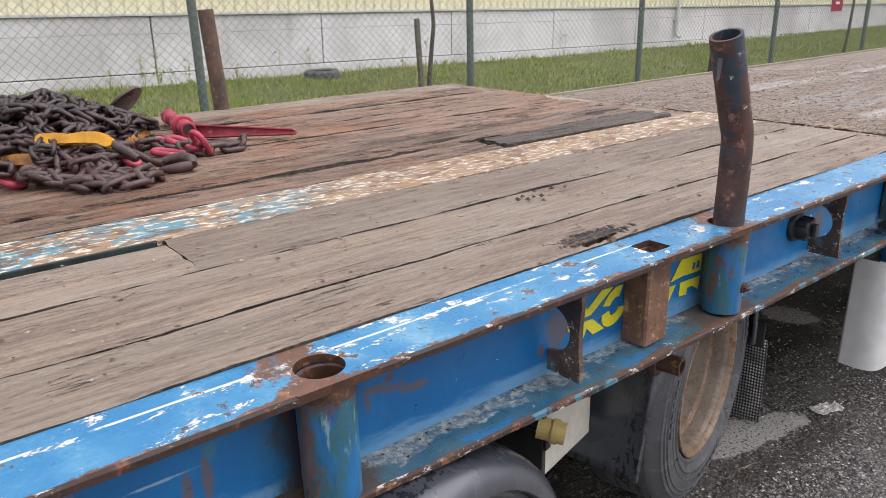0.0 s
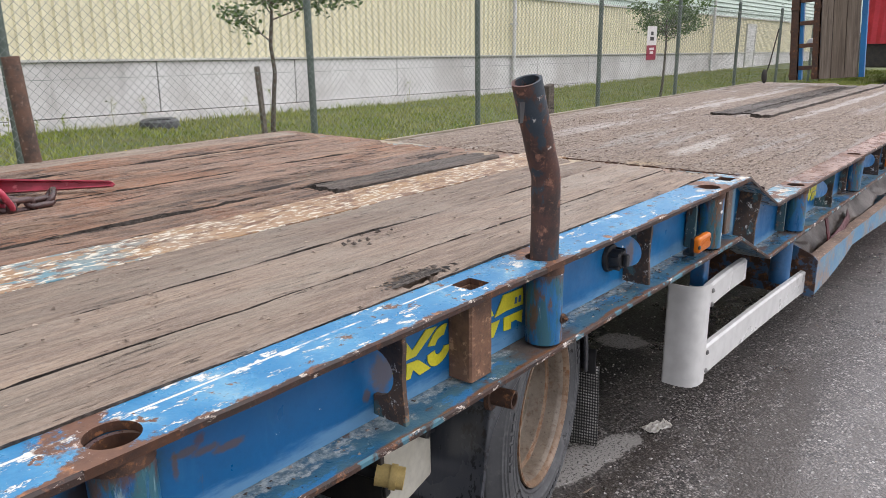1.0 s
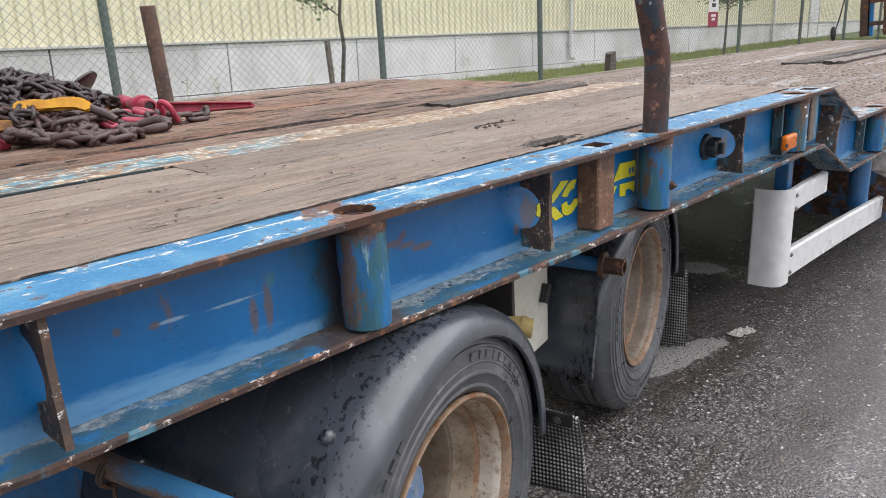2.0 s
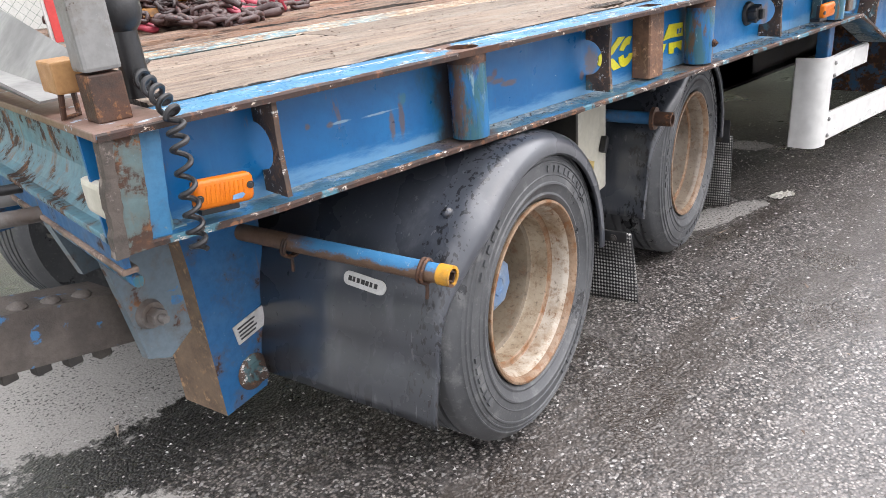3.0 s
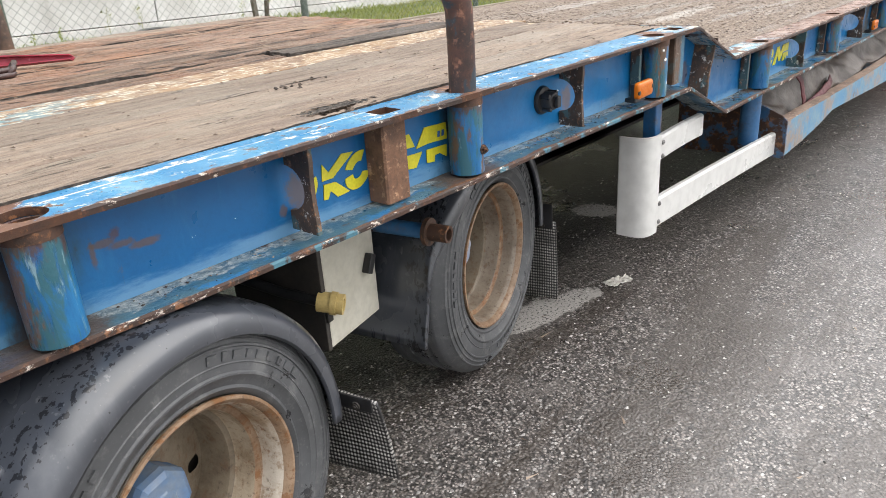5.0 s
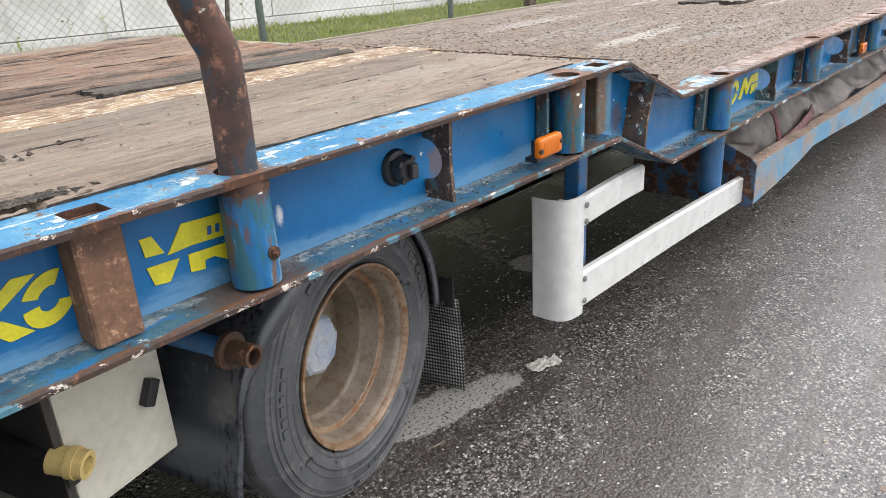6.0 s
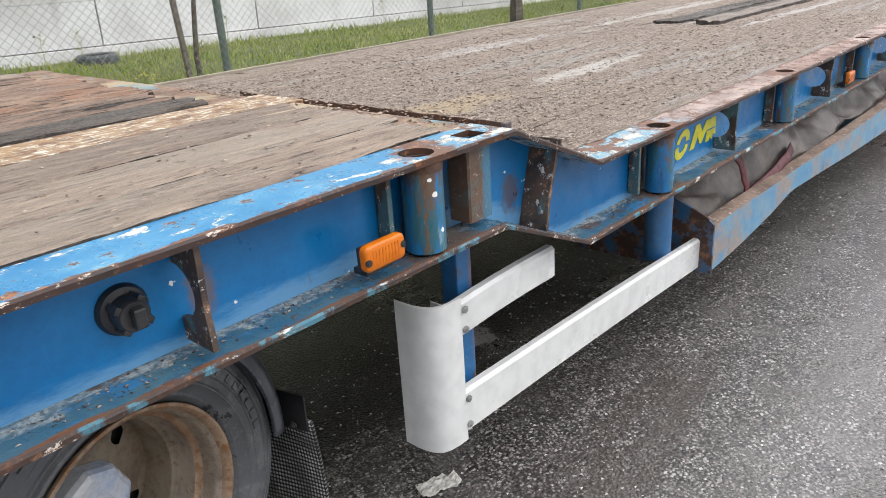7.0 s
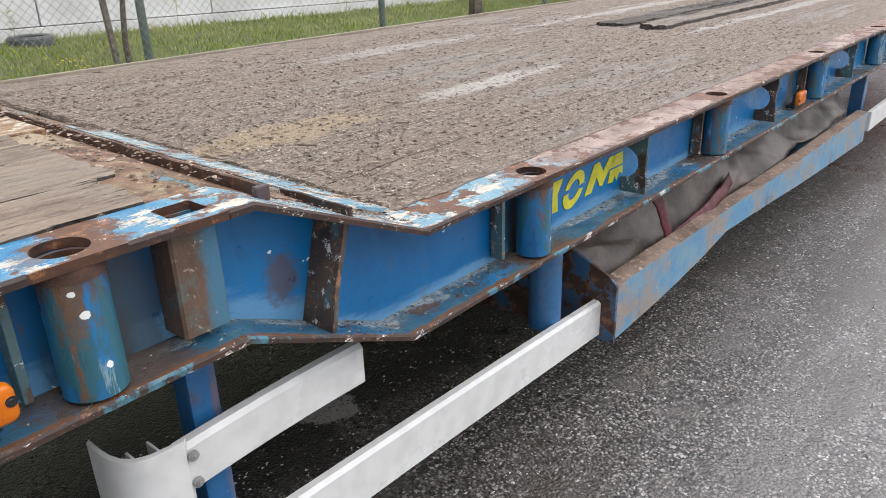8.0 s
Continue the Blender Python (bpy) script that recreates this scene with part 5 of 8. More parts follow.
def side_beam(y_out, inward, near):
    """The edge beam: a web between two flanges that step down together."""
    s = inward
    y = lambda d: y_out + s * d
    top_line = [(FRONT, TOP), (STEP, TOP), (LOW_X, low_top(LOW_X)), (END, low_top(END))]
    bot_line = [(FRONT, BOT), (2.718, BOT), (3.068, low_bot(3.068)), (END, low_bot(END))]
    bm = bmesh.new()
    outline = [(x, z - 0.013) for x, z in top_line] + [(x, z + 0.0006) for x, z in reversed(bot_line)]
    prism(bm, outline, min(y(WEB), y(WEB + 0.009)), max(y(WEB), y(WEB + 0.009)))
    part("web", bm, mat_blue, trailer, "blue painted steel web")

    def ribbon(name, line, thick, mats, holes=()):
        bm = bmesh.new()
        # cut in short lengths so that its free edge can be dented
        cuts = set()
        for (xa, za), (xb, zb) in zip(line, line[1:]):
            n = max(2, int((xb - xa) / 0.03))
            cuts |= {xa + (xb - xa) * i / n for i in range(n + 1)}
        gaps = sorted(holes)
        cuts = sorted(c for c in cuts if not any(a < c < b for a, b, _ in gaps)) if gaps else sorted(cuts)
        if gaps:
            cuts = sorted(set(cuts) | {e for a, b, _ in gaps for e in (a, b)})
        height = lambda x: np.interp(x, [p[0] for p in line], [p[1] for p in line])
        rows = []
        for x in cuts:
            z = float(height(x))
            dent = 0.0022 * curve_noise(x * 9, y_out, 1) + 0.0012 * curve_noise(x * 31, y_out, 2)
            if name == "bottom_flange":
                # the front of the lower flange is worn back and bent up
                dent += float(np.interp(x, [FRONT, 0.5, 1.1], [0.020, 0.016, 0.0]))
                z += float(np.interp(x, [FRONT, 0.0], [0.014, 0.0]))
            ys = (y(0.0 + dent), y(0.004 + dent), y(FLANGE))
            rows.append([bm.verts.new(p) for p in ((x, ys[0], z - thick), (x, ys[0], z - 0.004), (x, ys[1], z), (x, ys[2], z), (x, ys[2], z - thick))])
        for i, (a, b) in enumerate(zip(rows, rows[1:])):
            if any(abs(a[0].co.x - g[0]) < 1e-6 for g in gaps):
                continue
            for j in range(5):
                q = (j + 1) % 5
                f = bm.faces.new((a[j], a[q], b[q], b[j]))
                f.material_index = 1 if j in (0, 1) else 0
        bm.faces.new(rows[0][::-1])
        bm.faces.new(rows[-1])
        ob = part(name, bm, mats, trailer, "long chipped blue steel flange", "top" in name)
        for a, b, hole in gaps:
            w, cx = b - a, (a + b) / 2
            bm = bmesh.new()
            vs = holed_plate(bm, w, FLANGE - 0.001, hole, thick)
            place(bm, Matrix.Translation((cx, (y(0) + y(FLANGE)) / 2, float(height(cx)))) @ pose(0, 0, 0, -90), vs)
            for f in bm.faces:
                f.material_index = 0 if abs(f.normal.z) > 0.5 else 1
            bm.normal_update()
            for f in bm.faces:
                f.material_index = 0 if abs(f.normal.z) > 0.5 else 1
            part("holed_plate", bm, [mats[0], mat_bore], ob, "flange plate with a stake hole")
        return ob
    pockets = [0.545, 1.521, 2.508, 3.532, 4.612, 5.74, 6.85, 7.95]
    squares = [1.276, 2.675]
    if near:
        flat = [(p - 0.06, p + 0.06, round_hole(0.0355, -0.008)) for p in pockets if p < STEP] + [(q - 0.04, q + 0.04, square_hole(0.060, 0.052)) for q in squares]
        low = [(p - 0.06, p + 0.06, round_hole(0.035, -0.008)) for p in pockets if p > LOW_X]
        ribbon("top_flange", top_line[:2], 0.013, [mat_flange, mat_edge, mat_flange], flat)
        ribbon("sloping_flange", top_line[1:3], 0.013, [mat_flange, mat_edge, mat_edge])
        ribbon("lower_top_flange", top_line[2:], 0.013, [mat_flange, mat_edge, mat_flange], low)
        ribbon("bottom_flange", bot_line, 0.012, [mat_lower_flange, mat_low_edge])
    else:
        ribbon("top_flange", top_line, 0.013, [mat_rail, mat_edge, mat_edge])
        ribbon("bottom_flange", bot_line, 0.012, [mat_lower_flange, mat_low_edge])
        return

    def top_at(x):
        return float(np.interp(x, [p[0] for p in top_line], [p[1] for p in top_line])) - 0.013

    def bot_at(x):
        return float(np.interp(x, [p[0] for p in bot_line], [p[1] for p in bot_line])) + 0.0
    # pipe sockets under the round holes
    for p in pockets:
        bm = bmesh.new()
        pipe(bm, (p, 0.044, bot_at(p) + 0.006), (p, 0.044, top_at(p)), 0.0415, 0.007, 32, 0, 1)
        ob = part("pipe_socket", bm, [mat_pipe, mat_bore], trailer, "blue pipe socket with rusty top", smooth=True)
        bm = bmesh.new()
        pipe(bm, (p, 0.044, top_at(p) - 0.018), (p, 0.044, top_at(p) - 0.0005), 0.043, 0.006, 32)
        part("weld_collar", bm, mat_rust, ob, "rusty weld collar", smooth=True)
        # added plug darkens the pipe's foot and covers a bright slot
        bm = bmesh.new()
        bmesh.ops.create_cone(bm, cap_ends=True, segments=24, radius1=0.0335, radius2=0.0335, depth=0.03, matrix=Matrix.Translation((p, 0.044, bot_at(p) + 0.025)))
        part("foot_plug", bm, mat_rust, ob, "rusty plug added at the bottom of the pocket")
        if 1 < p < 2:
            bm = bmesh.new()
            bolt(bm, (p + 0.012, 0.0035, bot_at(p) + 0.062), "y", 0.008, 0.007)
            part("bolt", bm, mat_rust, ob)
    for q in squares:
        bm = bmesh.new()
        r, lift = (0.031, 0.006) if q < 2 else (0.033, 0.018)
        loops = []
        for zz, k in ((bot_at(q) + lift, 0.0), (top_at(q), 0.0), (top_at(q), 0.005), (bot_at(q) + lift, 0.005)):
            a, ya, yb = r + 0.005 - k, 0.034 + k, 0.090 - k
            loops.append([bm.verts.new(v) for v in ((q - a, ya + 0.004, zz), (q - a + 0.004, ya, zz), (q + a - 0.004, ya, zz), (q + a, ya + 0.004, zz), (q + a, yb, zz), (q - a, yb, zz))])
        for k in range(4):
            for g in range(6):
                bm.faces.new((loops[k][g], loops[k][(g + 1) % 6], loops[(k + 1) % 4][(g + 1) % 6], loops[(k + 1) % 4][g]))
        part("square_socket", bm, mat_socket if q < 2 else mat_half_socket, trailer, "brown rusty square tube socket" if q < 2 else "square tube socket, half blue paint, half rust")
    # stiffening ribs with a round hole each
    ribs = [(0.050, 0.0), (1.031, 0.0), (2.006, 0.0), (2.912, -0.050), (4.047, 0.0), (5.13, 0.0), (6.28, 0.0), (7.4, 0.0)]
    for x, lean in ribs:
        zt, zb = top_at(x), bot_at(x)
        h = zt - zb - 0.012
        bm = bmesh.new()
        # the plate is scalloped towards the web
        zm = (zt + zb) / 2 + 0.004
        out = [(0.090, zt), (0.014, zt)] + [(0.010 + 0.007 * math.sin(math.pi * k / 6) + 0.002 * curve_noise(x * 5, k, 3), zt + (zb + 0.012 - zt) * k / 6) for k in range(1, 6)] + [(0.012, zb + 0.012), (0.090, zb + 0.012)]
        if not lean:
            out += [(0.090 - 0.052 * math.cos(radians(a)), zm + 0.046 * math.sin(radians(a))) for a in range(-90, 91, 15)]
        prism(bm, out, x - 0.005, x + 0.005, "yz")
        if lean:
            for v in bm.verts:
                v.co.x += lean * (zm - v.co.z) / h
        part("rib", bm, mat_rib, trailer, "rusty stiffening rib with a round hole")


side_beam(0.0, 1, True)


def ledge_spot(r):
    x = r.choice((2.95, 3.35, 3.5, 2.2, 1.9, 4.1, 5.0)) + r.gauss(0, 0.09) if r.random() < 0.55 else 0.6 + 5.4 * r.random()
    z = float(np.interp(x, [2.718, 3.068], [BOT, low_bot(3.068)]))
    return x, 0.02 + 0.068 * r.random() ** 0.7, z + 0.001


scatter("ledge_grit", 1100, ledge_spot, (0.0012, 0.0042), mat_step_grit, "grit and paint flakes lying on the lower flange", "debris", 0.6, 1.8, 31)
# pale strip stands in for sky light along the deck's far edge
bm = bmesh.new()
box(bm, 3.16, END, WIDE - 0.012, WIDE + 0.012, 0.845, 0.877, 0.003)
part("far_edge_light", bm, mat_far_edge, trailer, "pale strip for the sky light on the far edge")
side_beam(WIDE, -1, False)


def weld_streaks():
    """Flat strap and patches on the web."""
    for x, w in ((2.43, 0.012), (3.43, 0.012), (4.53, 0.012), (5.64, 0.012)):
        zb = BOT if x < 2.7 else low_bot(x)
        zt = TOP if x < STEP else low_top(x)
        bm = bmesh.new()
        box(bm, x - w / 2, x + w / 2, 0.056, WEB - 0.003, zb + 0.014, zt - 0.015, 0.002)
        part("flat_stiffener", bm, mat_rib, trailer)


weld_streaks()


def yellow_marks():
    """Yellow sticker shapes on the web, in two groups."""
    def shape(outline, y=WEB - 0.0015, m=mat_logo):
        bm = bmesh.new()
        outline = [(a if a < 3 else 3.555 + (a - 3.534) * 1.03, b) for a, b in outline]
        prism(bm, outline, y - 0.001, y + 0.001)
        part("sticker_shape", bm, m, trailer)

    def crescent(x, z, r0, r1, a0, a1, lean):
        ang = [radians(a0 + (a1 - a0) * i / 12) for i in range(13)]
        return [(x + r1 * math.cos(a) + lean * r1 * math.sin(a), z + r1 * math.sin(a)) for a in ang] + [(x + r0 * math.cos(a) + lean * r0 * math.sin(a), z + r0 * math.sin(a)) for a in reversed(ang)]
    # first group: broken slanted bars and crescents, cut across the middle
    shape([(1.113, 0.897), (1.117, 0.932), (1.132, 0.911), (1.172, 0.941), (1.204, 0.938), (1.142, 0.897)])
    shape([(1.116, 0.889), (1.148, 0.887), (1.184, 0.857), (1.150, 0.854), (1.132, 0.872), (1.124, 0.856), (1.112, 0.857)])
    shape(crescent(1.214, 0.896, 0.018, 0.040, 75, 168, 0.3))
    shape(crescent(1.212, 0.892, 0.014, 0.036, 190, 352, 0.3))
    shape(crescent(1.062, 0.893, 0.020, 0.038, -30, 30, 0.2))
    shape([(1.356, 0.936), (1.376, 0.936), (1.392, 0.903), (1.360, 0.905)])
    shape([(1.358, 0.888), (1.415, 0.886), (1.392, 0.853), (1.366, 0.856)])
    shape([(1.396, 0.897), (1.428, 0.940), (1.503, 0.937), (1.505, 0.897), (1.44, 0.9)])
    shape([(1.430, 0.886), (1.503, 0.884), (1.500, 0.854), (1.476, 0.868), (1.458, 0.867), (1.456, 0.852), (1.430, 0.855)])
    for a in (1.470, 1.485):
        shape([(a, 0.908), (a + 0.007, 0.908), (a + 0.009, 0.922), (a + 0.002, 0.922)], WEB - 0.0032, mat_blue_mark)
    # second group
    shape([(3.640, 0.703), (3.655, 0.745), (3.640, 0.785), (3.664, 0.785), (3.706, 0.785), (3.680, 0.748), (3.684, 0.703), (3.660, 0.703)])
    shape(crescent(3.758, 0.742, 0.024, 0.046, 8, 172, 0.45))
    shape(crescent(3.758, 0.739, 0.024, 0.046, 186, 354, 0.45))
    shape([(3.812, 0.706), (3.856, 0.783), (3.884, 0.785), (3.906, 0.752), (3.936, 0.785), (3.962, 0.785), (3.962, 0.765), (3.930, 0.742), (3.905, 0.712), (3.890, 0.714), (3.872, 0.744), (3.846, 0.706)])
    shape([(3.944, 0.750), (3.968, 0.785), (4.012, 0.786), (4.014, 0.750)])
    shape([(3.936, 0.708), (3.944, 0.744), (4.014, 0.744), (4.016, 0.720), (3.996, 0.728), (3.984, 0.707), (3.972, 0.724), (3.962, 0.708)])


yellow_marks()


# deck boards, upper
def upper_deck():
    edges = [(0.126, 0.2815), (0.2945, 0.4990), (0.5140, 0.733)]
    for i, (a, b) in enumerate(edges):
        if i == 2:
            # the third board is cut back beside the strip's upright edge
            board(FRONT + 0.13, 0.557, a, b - 0.036, 1.0203, 0.05, "deck_board", mat_board, trailer, 0.0012, 0.012, 26, 0.0015, 3.7 * i, 0.0035)
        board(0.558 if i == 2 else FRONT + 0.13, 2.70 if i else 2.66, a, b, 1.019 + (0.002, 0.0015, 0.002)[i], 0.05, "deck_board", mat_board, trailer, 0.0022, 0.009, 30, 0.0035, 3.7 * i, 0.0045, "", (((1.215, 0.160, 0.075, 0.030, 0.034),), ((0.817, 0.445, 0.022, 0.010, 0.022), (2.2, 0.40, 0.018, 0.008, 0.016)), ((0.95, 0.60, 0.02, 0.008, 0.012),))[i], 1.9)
    # far half: rough splintered boards, laid proud of the steel
    far = [(0.955, 1.085, 0.006, mat_rough_board, 1.72), (0.955, 1.085, 0.014, mat_dark_board, 2.61), (1.094, 1.30, 0.016, mat_rough_board, 2.58), (1.316, 1.52, 0.013, mat_rough_board, 2.64), (1.534, 1.74, 0.017, mat_rough_board, 2.61), (1.758, 1.97, 0.020, mat_rough_board, 2.63), (1.986, 2.17, 0.024, mat_rough_board, 2.56), (2.184, 2.385, 0.018, mat_board, 2.60)]
    for i, (a, b, up, m, end) in enumerate(far):
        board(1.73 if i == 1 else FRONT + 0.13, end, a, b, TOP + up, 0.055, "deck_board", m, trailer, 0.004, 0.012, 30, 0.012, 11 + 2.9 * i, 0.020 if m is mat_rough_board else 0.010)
    # long painted steel strip between the two halves
    bm = bmesh.new()
    box(bm, FRONT + 0.12, 2.78, 0.744, 0.944, TOP - 0.012, TOP + 0.004, 0.002)
    part("steel_strip", bm, mat_strip, trailer, "long flat strip with flaked blue, white and rusty paint")
    bm = bmesh.new()
    box(bm, FRONT + 0.12, 0.555, 0.736, 0.7435, TOP - 0.045, TOP + 0.006, 0.002)
    part("steel_lip", bm, mat_green_black, trailer)
    bm = bmesh.new()
    box(bm, FRONT + 0.13, 2.74, 0.128, WIDE - 0.13, 0.945, 0.960)
    part("deck_base", bm, mat_dark, trailer)
    for x in np.arange(0.1, 2.7, 0.52):
        bm = bmesh.new()
        box(bm, x, x + 0.06, 0.105, WIDE - 0.105, 0.86, 0.944)
        part("cross_member", bm, mat_frame, trailer)
    # worn-out hollow beside the square socket; dark splinters deepen its shade
    scatter("rotten_wood", 160, lambda r: (1.225 + r.gauss(0, 0.045), 0.148 + abs(r.gauss(0, 0.016)), 1.0215), (0.004, 0.012), mat_dark_board, "dark splinters in a rotten hollow of the board", "debris", 0.25, 2.5, 5)


upper_deck()


def step_area():
    # flat and sloping plates between the two decks, cross lips and grit
    bm = bmesh.new()
    prism(bm, [(2.40, TOP - 0.010), (2.40, TOP - 0.002), (2.752, TOP - 0.001), (2.80, TOP - 0.018), (3.13, low_top(3.1) + 0.001), (3.13, low_top(3.1) - 0.012), (2.735, TOP - 0.04)], FLANGE + 0.002, WIDE - FLANGE)
    part("step_plate", bm, mat_step, trailer, "sloping steel plate with cream, blue and rust patches")

    bm = bmesh.new()
    prism(bm, [(3.03, 0.0), (3.15, 0.0), (3.15, -0.008), (3.03, -0.008)], FLANGE + 0.002, 1.30)
    for v in bm.verts:
        v.co.z += float(np.interp(v.co.x, [2.80, 3.13], [TOP - 0.018, low_top(3.1) + 0.001])) + 0.003
    part("painted_edge", bm, mat_flange, trailer, "blue painted edge below the slope")

    def slope(x):
        return float(np.interp(x, [2.752, 2.80, 3.13], [TOP, TOP - 0.018, low_top(3.1) + 0.001]))

    def lip(x, y0, y1, h, w, m, name, label):
        bm = bmesh.new()
        n = 30
        rows = []
        for i in range(n + 1):
            y = y0 + (y1 - y0) * i / n
            d, q = 0.004 * curve_noise(y * 7, x, 1), 0.004 * curve_noise(y * 19, x, 4)
            z = slope(x)
            rows.append([bm.verts.new(v) for v in ((x + d, y, z - 0.004), (x + d, y, z + h + q), (x + w + d, y, z + h + q - 0.001), (x + w + d, y, z - 0.02))])
        for a, b in zip(rows, rows[1:]):
            for j in range(4):
                bm.faces.new((a[j], a[(j + 1) % 4], b[(j + 1) % 4], b[j]))
        bm.faces.new(rows[0])
        bm.faces.new(rows[-1])
        return part(name, bm, m, trailer, label)
    lip(2.825, 0.075, 1.12, 0.020, 0.008, mat_rust, "cross_lip", "rusty upright cross lip at the step")
    lip(2.862, 0.13, 1.06, 0.010, 0.012, mat_lower_flange, "cross_bar", "blue flat bar along the lip")
    lip(2.940, 0.010, 0.19, 0.012, 0.007, mat_edge, "short_lip", "short rusty lip on the slope")
    bm = bmesh.new()
    box(bm, 2.806, 2.832, 0.066, 0.078, TOP - 0.03, TOP - 0.004, 0.003)
    part("lip_end", bm, mat_pipe, trailer, "blue lip end block")
    scatter("step_grit", 1500, lambda r: (lambda x, y: (x, y, slope(x) + 0.001))(2.84 + 0.26 * r.random() ** 0.8, 0.02 + 2.1 * r.random() ** 1.6), (0.0012, 0.0048), mat_step_grit, "wet grit and flakes of rust on the step", "debris", 0.5, 2.0, 21)
    scatter("plate_grit", 500, lambda r: (2.71 + 0.11 * r.random(), 0.13 + 1.2 * r.random(), TOP + 0.0005), (0.002, 0.007), mat_chips, "crumbs of wood and rust along the step plate", "debris", 0.5, 2.0, 22)


step_area()


# deck, lower
def lower_deck():
    def top(x, y):
        z = low_top(x) + 0.010 + 0.006 * curve_noise(x * 1.6, y * 3.2, 5) + 0.004 * curve_noise(x * 6, y * 14, 6)
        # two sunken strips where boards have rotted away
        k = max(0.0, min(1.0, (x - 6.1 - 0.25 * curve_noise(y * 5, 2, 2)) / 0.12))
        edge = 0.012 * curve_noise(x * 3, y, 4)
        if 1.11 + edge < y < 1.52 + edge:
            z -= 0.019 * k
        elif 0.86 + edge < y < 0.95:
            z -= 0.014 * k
        return z
    nx, across = 300, 11
    y0, y1 = FLANGE - 0.012, WIDE - 0.02
    boards = 10
    pitch = (y1 - y0) / boards
    for k in range(boards):
        bm = bmesh.new()
        rows = []
        start = 3.15 + 0.010 * curve_noise(k * 3.1, 1, 1)
        for i in range(nx + 1):
            x = start + (END - start) * (i / nx) ** 1.25
            row = []
            for j in range(across + 1):
                y = y0 + pitch * (k + j / across)
                z = top(x, y) + 0.0018 * curve_noise(x * 22, y * 46, 2) + 0.0012 * curve_noise(x * 60, y * 80, 3)
                if j in (0, across):
                    z -= 0.009 * max(0.15, min(1.0, 0.5 + 1.6 * curve_noise(x * 1.7, y * 2, 7)))
                    y += (0.0015 if j == 0 else -0.0015)
                if i == 0:
                    z -= 0.014
                if k == 0 and j < 3:
                    z += (low_top(x) + 0.0012 + 0.0015 * curve_noise(x * 30, 1, 4) - z) * (1.0, 0.7, 0.3)[j]
                row.append(bm.verts.new((x + (0.008 * curve_noise(y * 30, 1, 1) if i == 0 else 0), y + (0.011 * curve_noise(x * 11, 2, 1) if j == 0 and k == 0 else 0), z)))
            rows.append(row)
        for a, b in zip(rows, rows[1:]):
            for j in range(across):
                bm.faces.new((a[j], b[j], b[j + 1], a[j + 1]))
        for end in (0, -1):
            low = [bm.verts.new(v.co - Vector((0, 0, 0.03))) for v in rows[end]]
            for j in range(across):
                bm.faces.new((rows[end][j], rows[end][j + 1], low[j + 1], low[j]))
        part("lower_deck_board", bm, mat_dirt, trailer, "lower deck board buried in wet dirt and bark", smooth=True)
    bm = bmesh.new()
    prism(bm, [(3.11, low_top(3.11) - 0.01), (END, low_top(END) - 0.01), (END, low_top(END) - 0.05), (3.11, low_top(3.11) - 0.05)], FLANGE, WIDE - FLANGE)
    part("lower_deck_base", bm, mat_dark, trailer)
    for x in np.arange(3.6, 10, 0.8):
        bm = bmesh.new()
        box(bm, x, x + 0.07, 0.105, WIDE - 0.105, low_bot(x) + 0.015, low_top(x) - 0.052)
        part("cross_member", bm, mat_frame, trailer)

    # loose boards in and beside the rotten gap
    for i, (xa, xb, ya, yb, lift, mat) in enumerate(((6.15, 10.5, 0.955, 1.105, 0.036, mat_ramp_board), (6.55, 10.4, 1.145, 1.30, 0.004, mat_black_board), (6.35, 10.3, 1.315, 1.49, 0.010, mat_dark_board))):
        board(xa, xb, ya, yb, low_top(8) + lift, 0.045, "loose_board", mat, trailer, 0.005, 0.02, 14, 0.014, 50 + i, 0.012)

    def anywhere(r):
        x, y = 3.12 + (6.6 * r.random() ** 1.6), y0 + (y1 - y0) * r.random()
        return x, y, top(x, y) + 0.001
    scatter("bark_chips", 26000, anywhere, (0.0010, 0.0046), mat_chips, "bark chips, grit and twigs strewn over the lower deck", "debris", 0.3, 5.0, 7)
    def nearer(r):
        x, y = 3.2 + 3.6 * r.random() ** 1.4, y0 + 0.02 + (y1 - y0 - 0.3) * r.random()
        return x, y, top(x, y) + 0.002
    scatter("pale_chips", 7000, nearer, (0.0014, 0.0046), mat_pale_chips, "pale splinters and bark chips on the lower deck", "debris", 0.5, 3.5, 27)
    scatter("dark_chips", 7000, nearer, (0.0018, 0.0072), mat_dark_chips, "wet dark bark crumbs on the lower deck", "debris", 0.5, 2.6, 28)
    scatter("twigs", 70, anywhere, (0.003, 0.007), mat_chips, "dark twigs and straws on the lower deck", "debris", 0.6, 16.0, 17)


lower_deck()
scatter("deck_grit", 700, lambda r: (-0.1 + 2.7 * r.random(), 0.14 + 0.58 * r.random(), 1.0235), (0.0012, 0.005), mat_chips, "scattered grit and wood crumbs on the upper deck", "debris", 0.5, 2.0, 9)
scatter("deck_pebbles", 9, lambda r: (1.36 + r.gauss(0, 0.07), 0.44 + r.gauss(0, 0.02), 1.0275), (0.006, 0.011), mat_dark_board, "dark pebbles on a deck board", "debris", 0.8, 1.3, 3)


mat_front = painted("pale_rusty_front", (0.12, 0.27, 0.34), rust=0.53, white=0.70, dull=0.5, streak=0.54)
mat_corner_fold = rusty("cracked_grey_steel", dark=(0.022, 0.018, 0.016), mid=(0.085, 0.070, 0.060), light=(0.19, 0.16, 0.14), flecks=0.66)
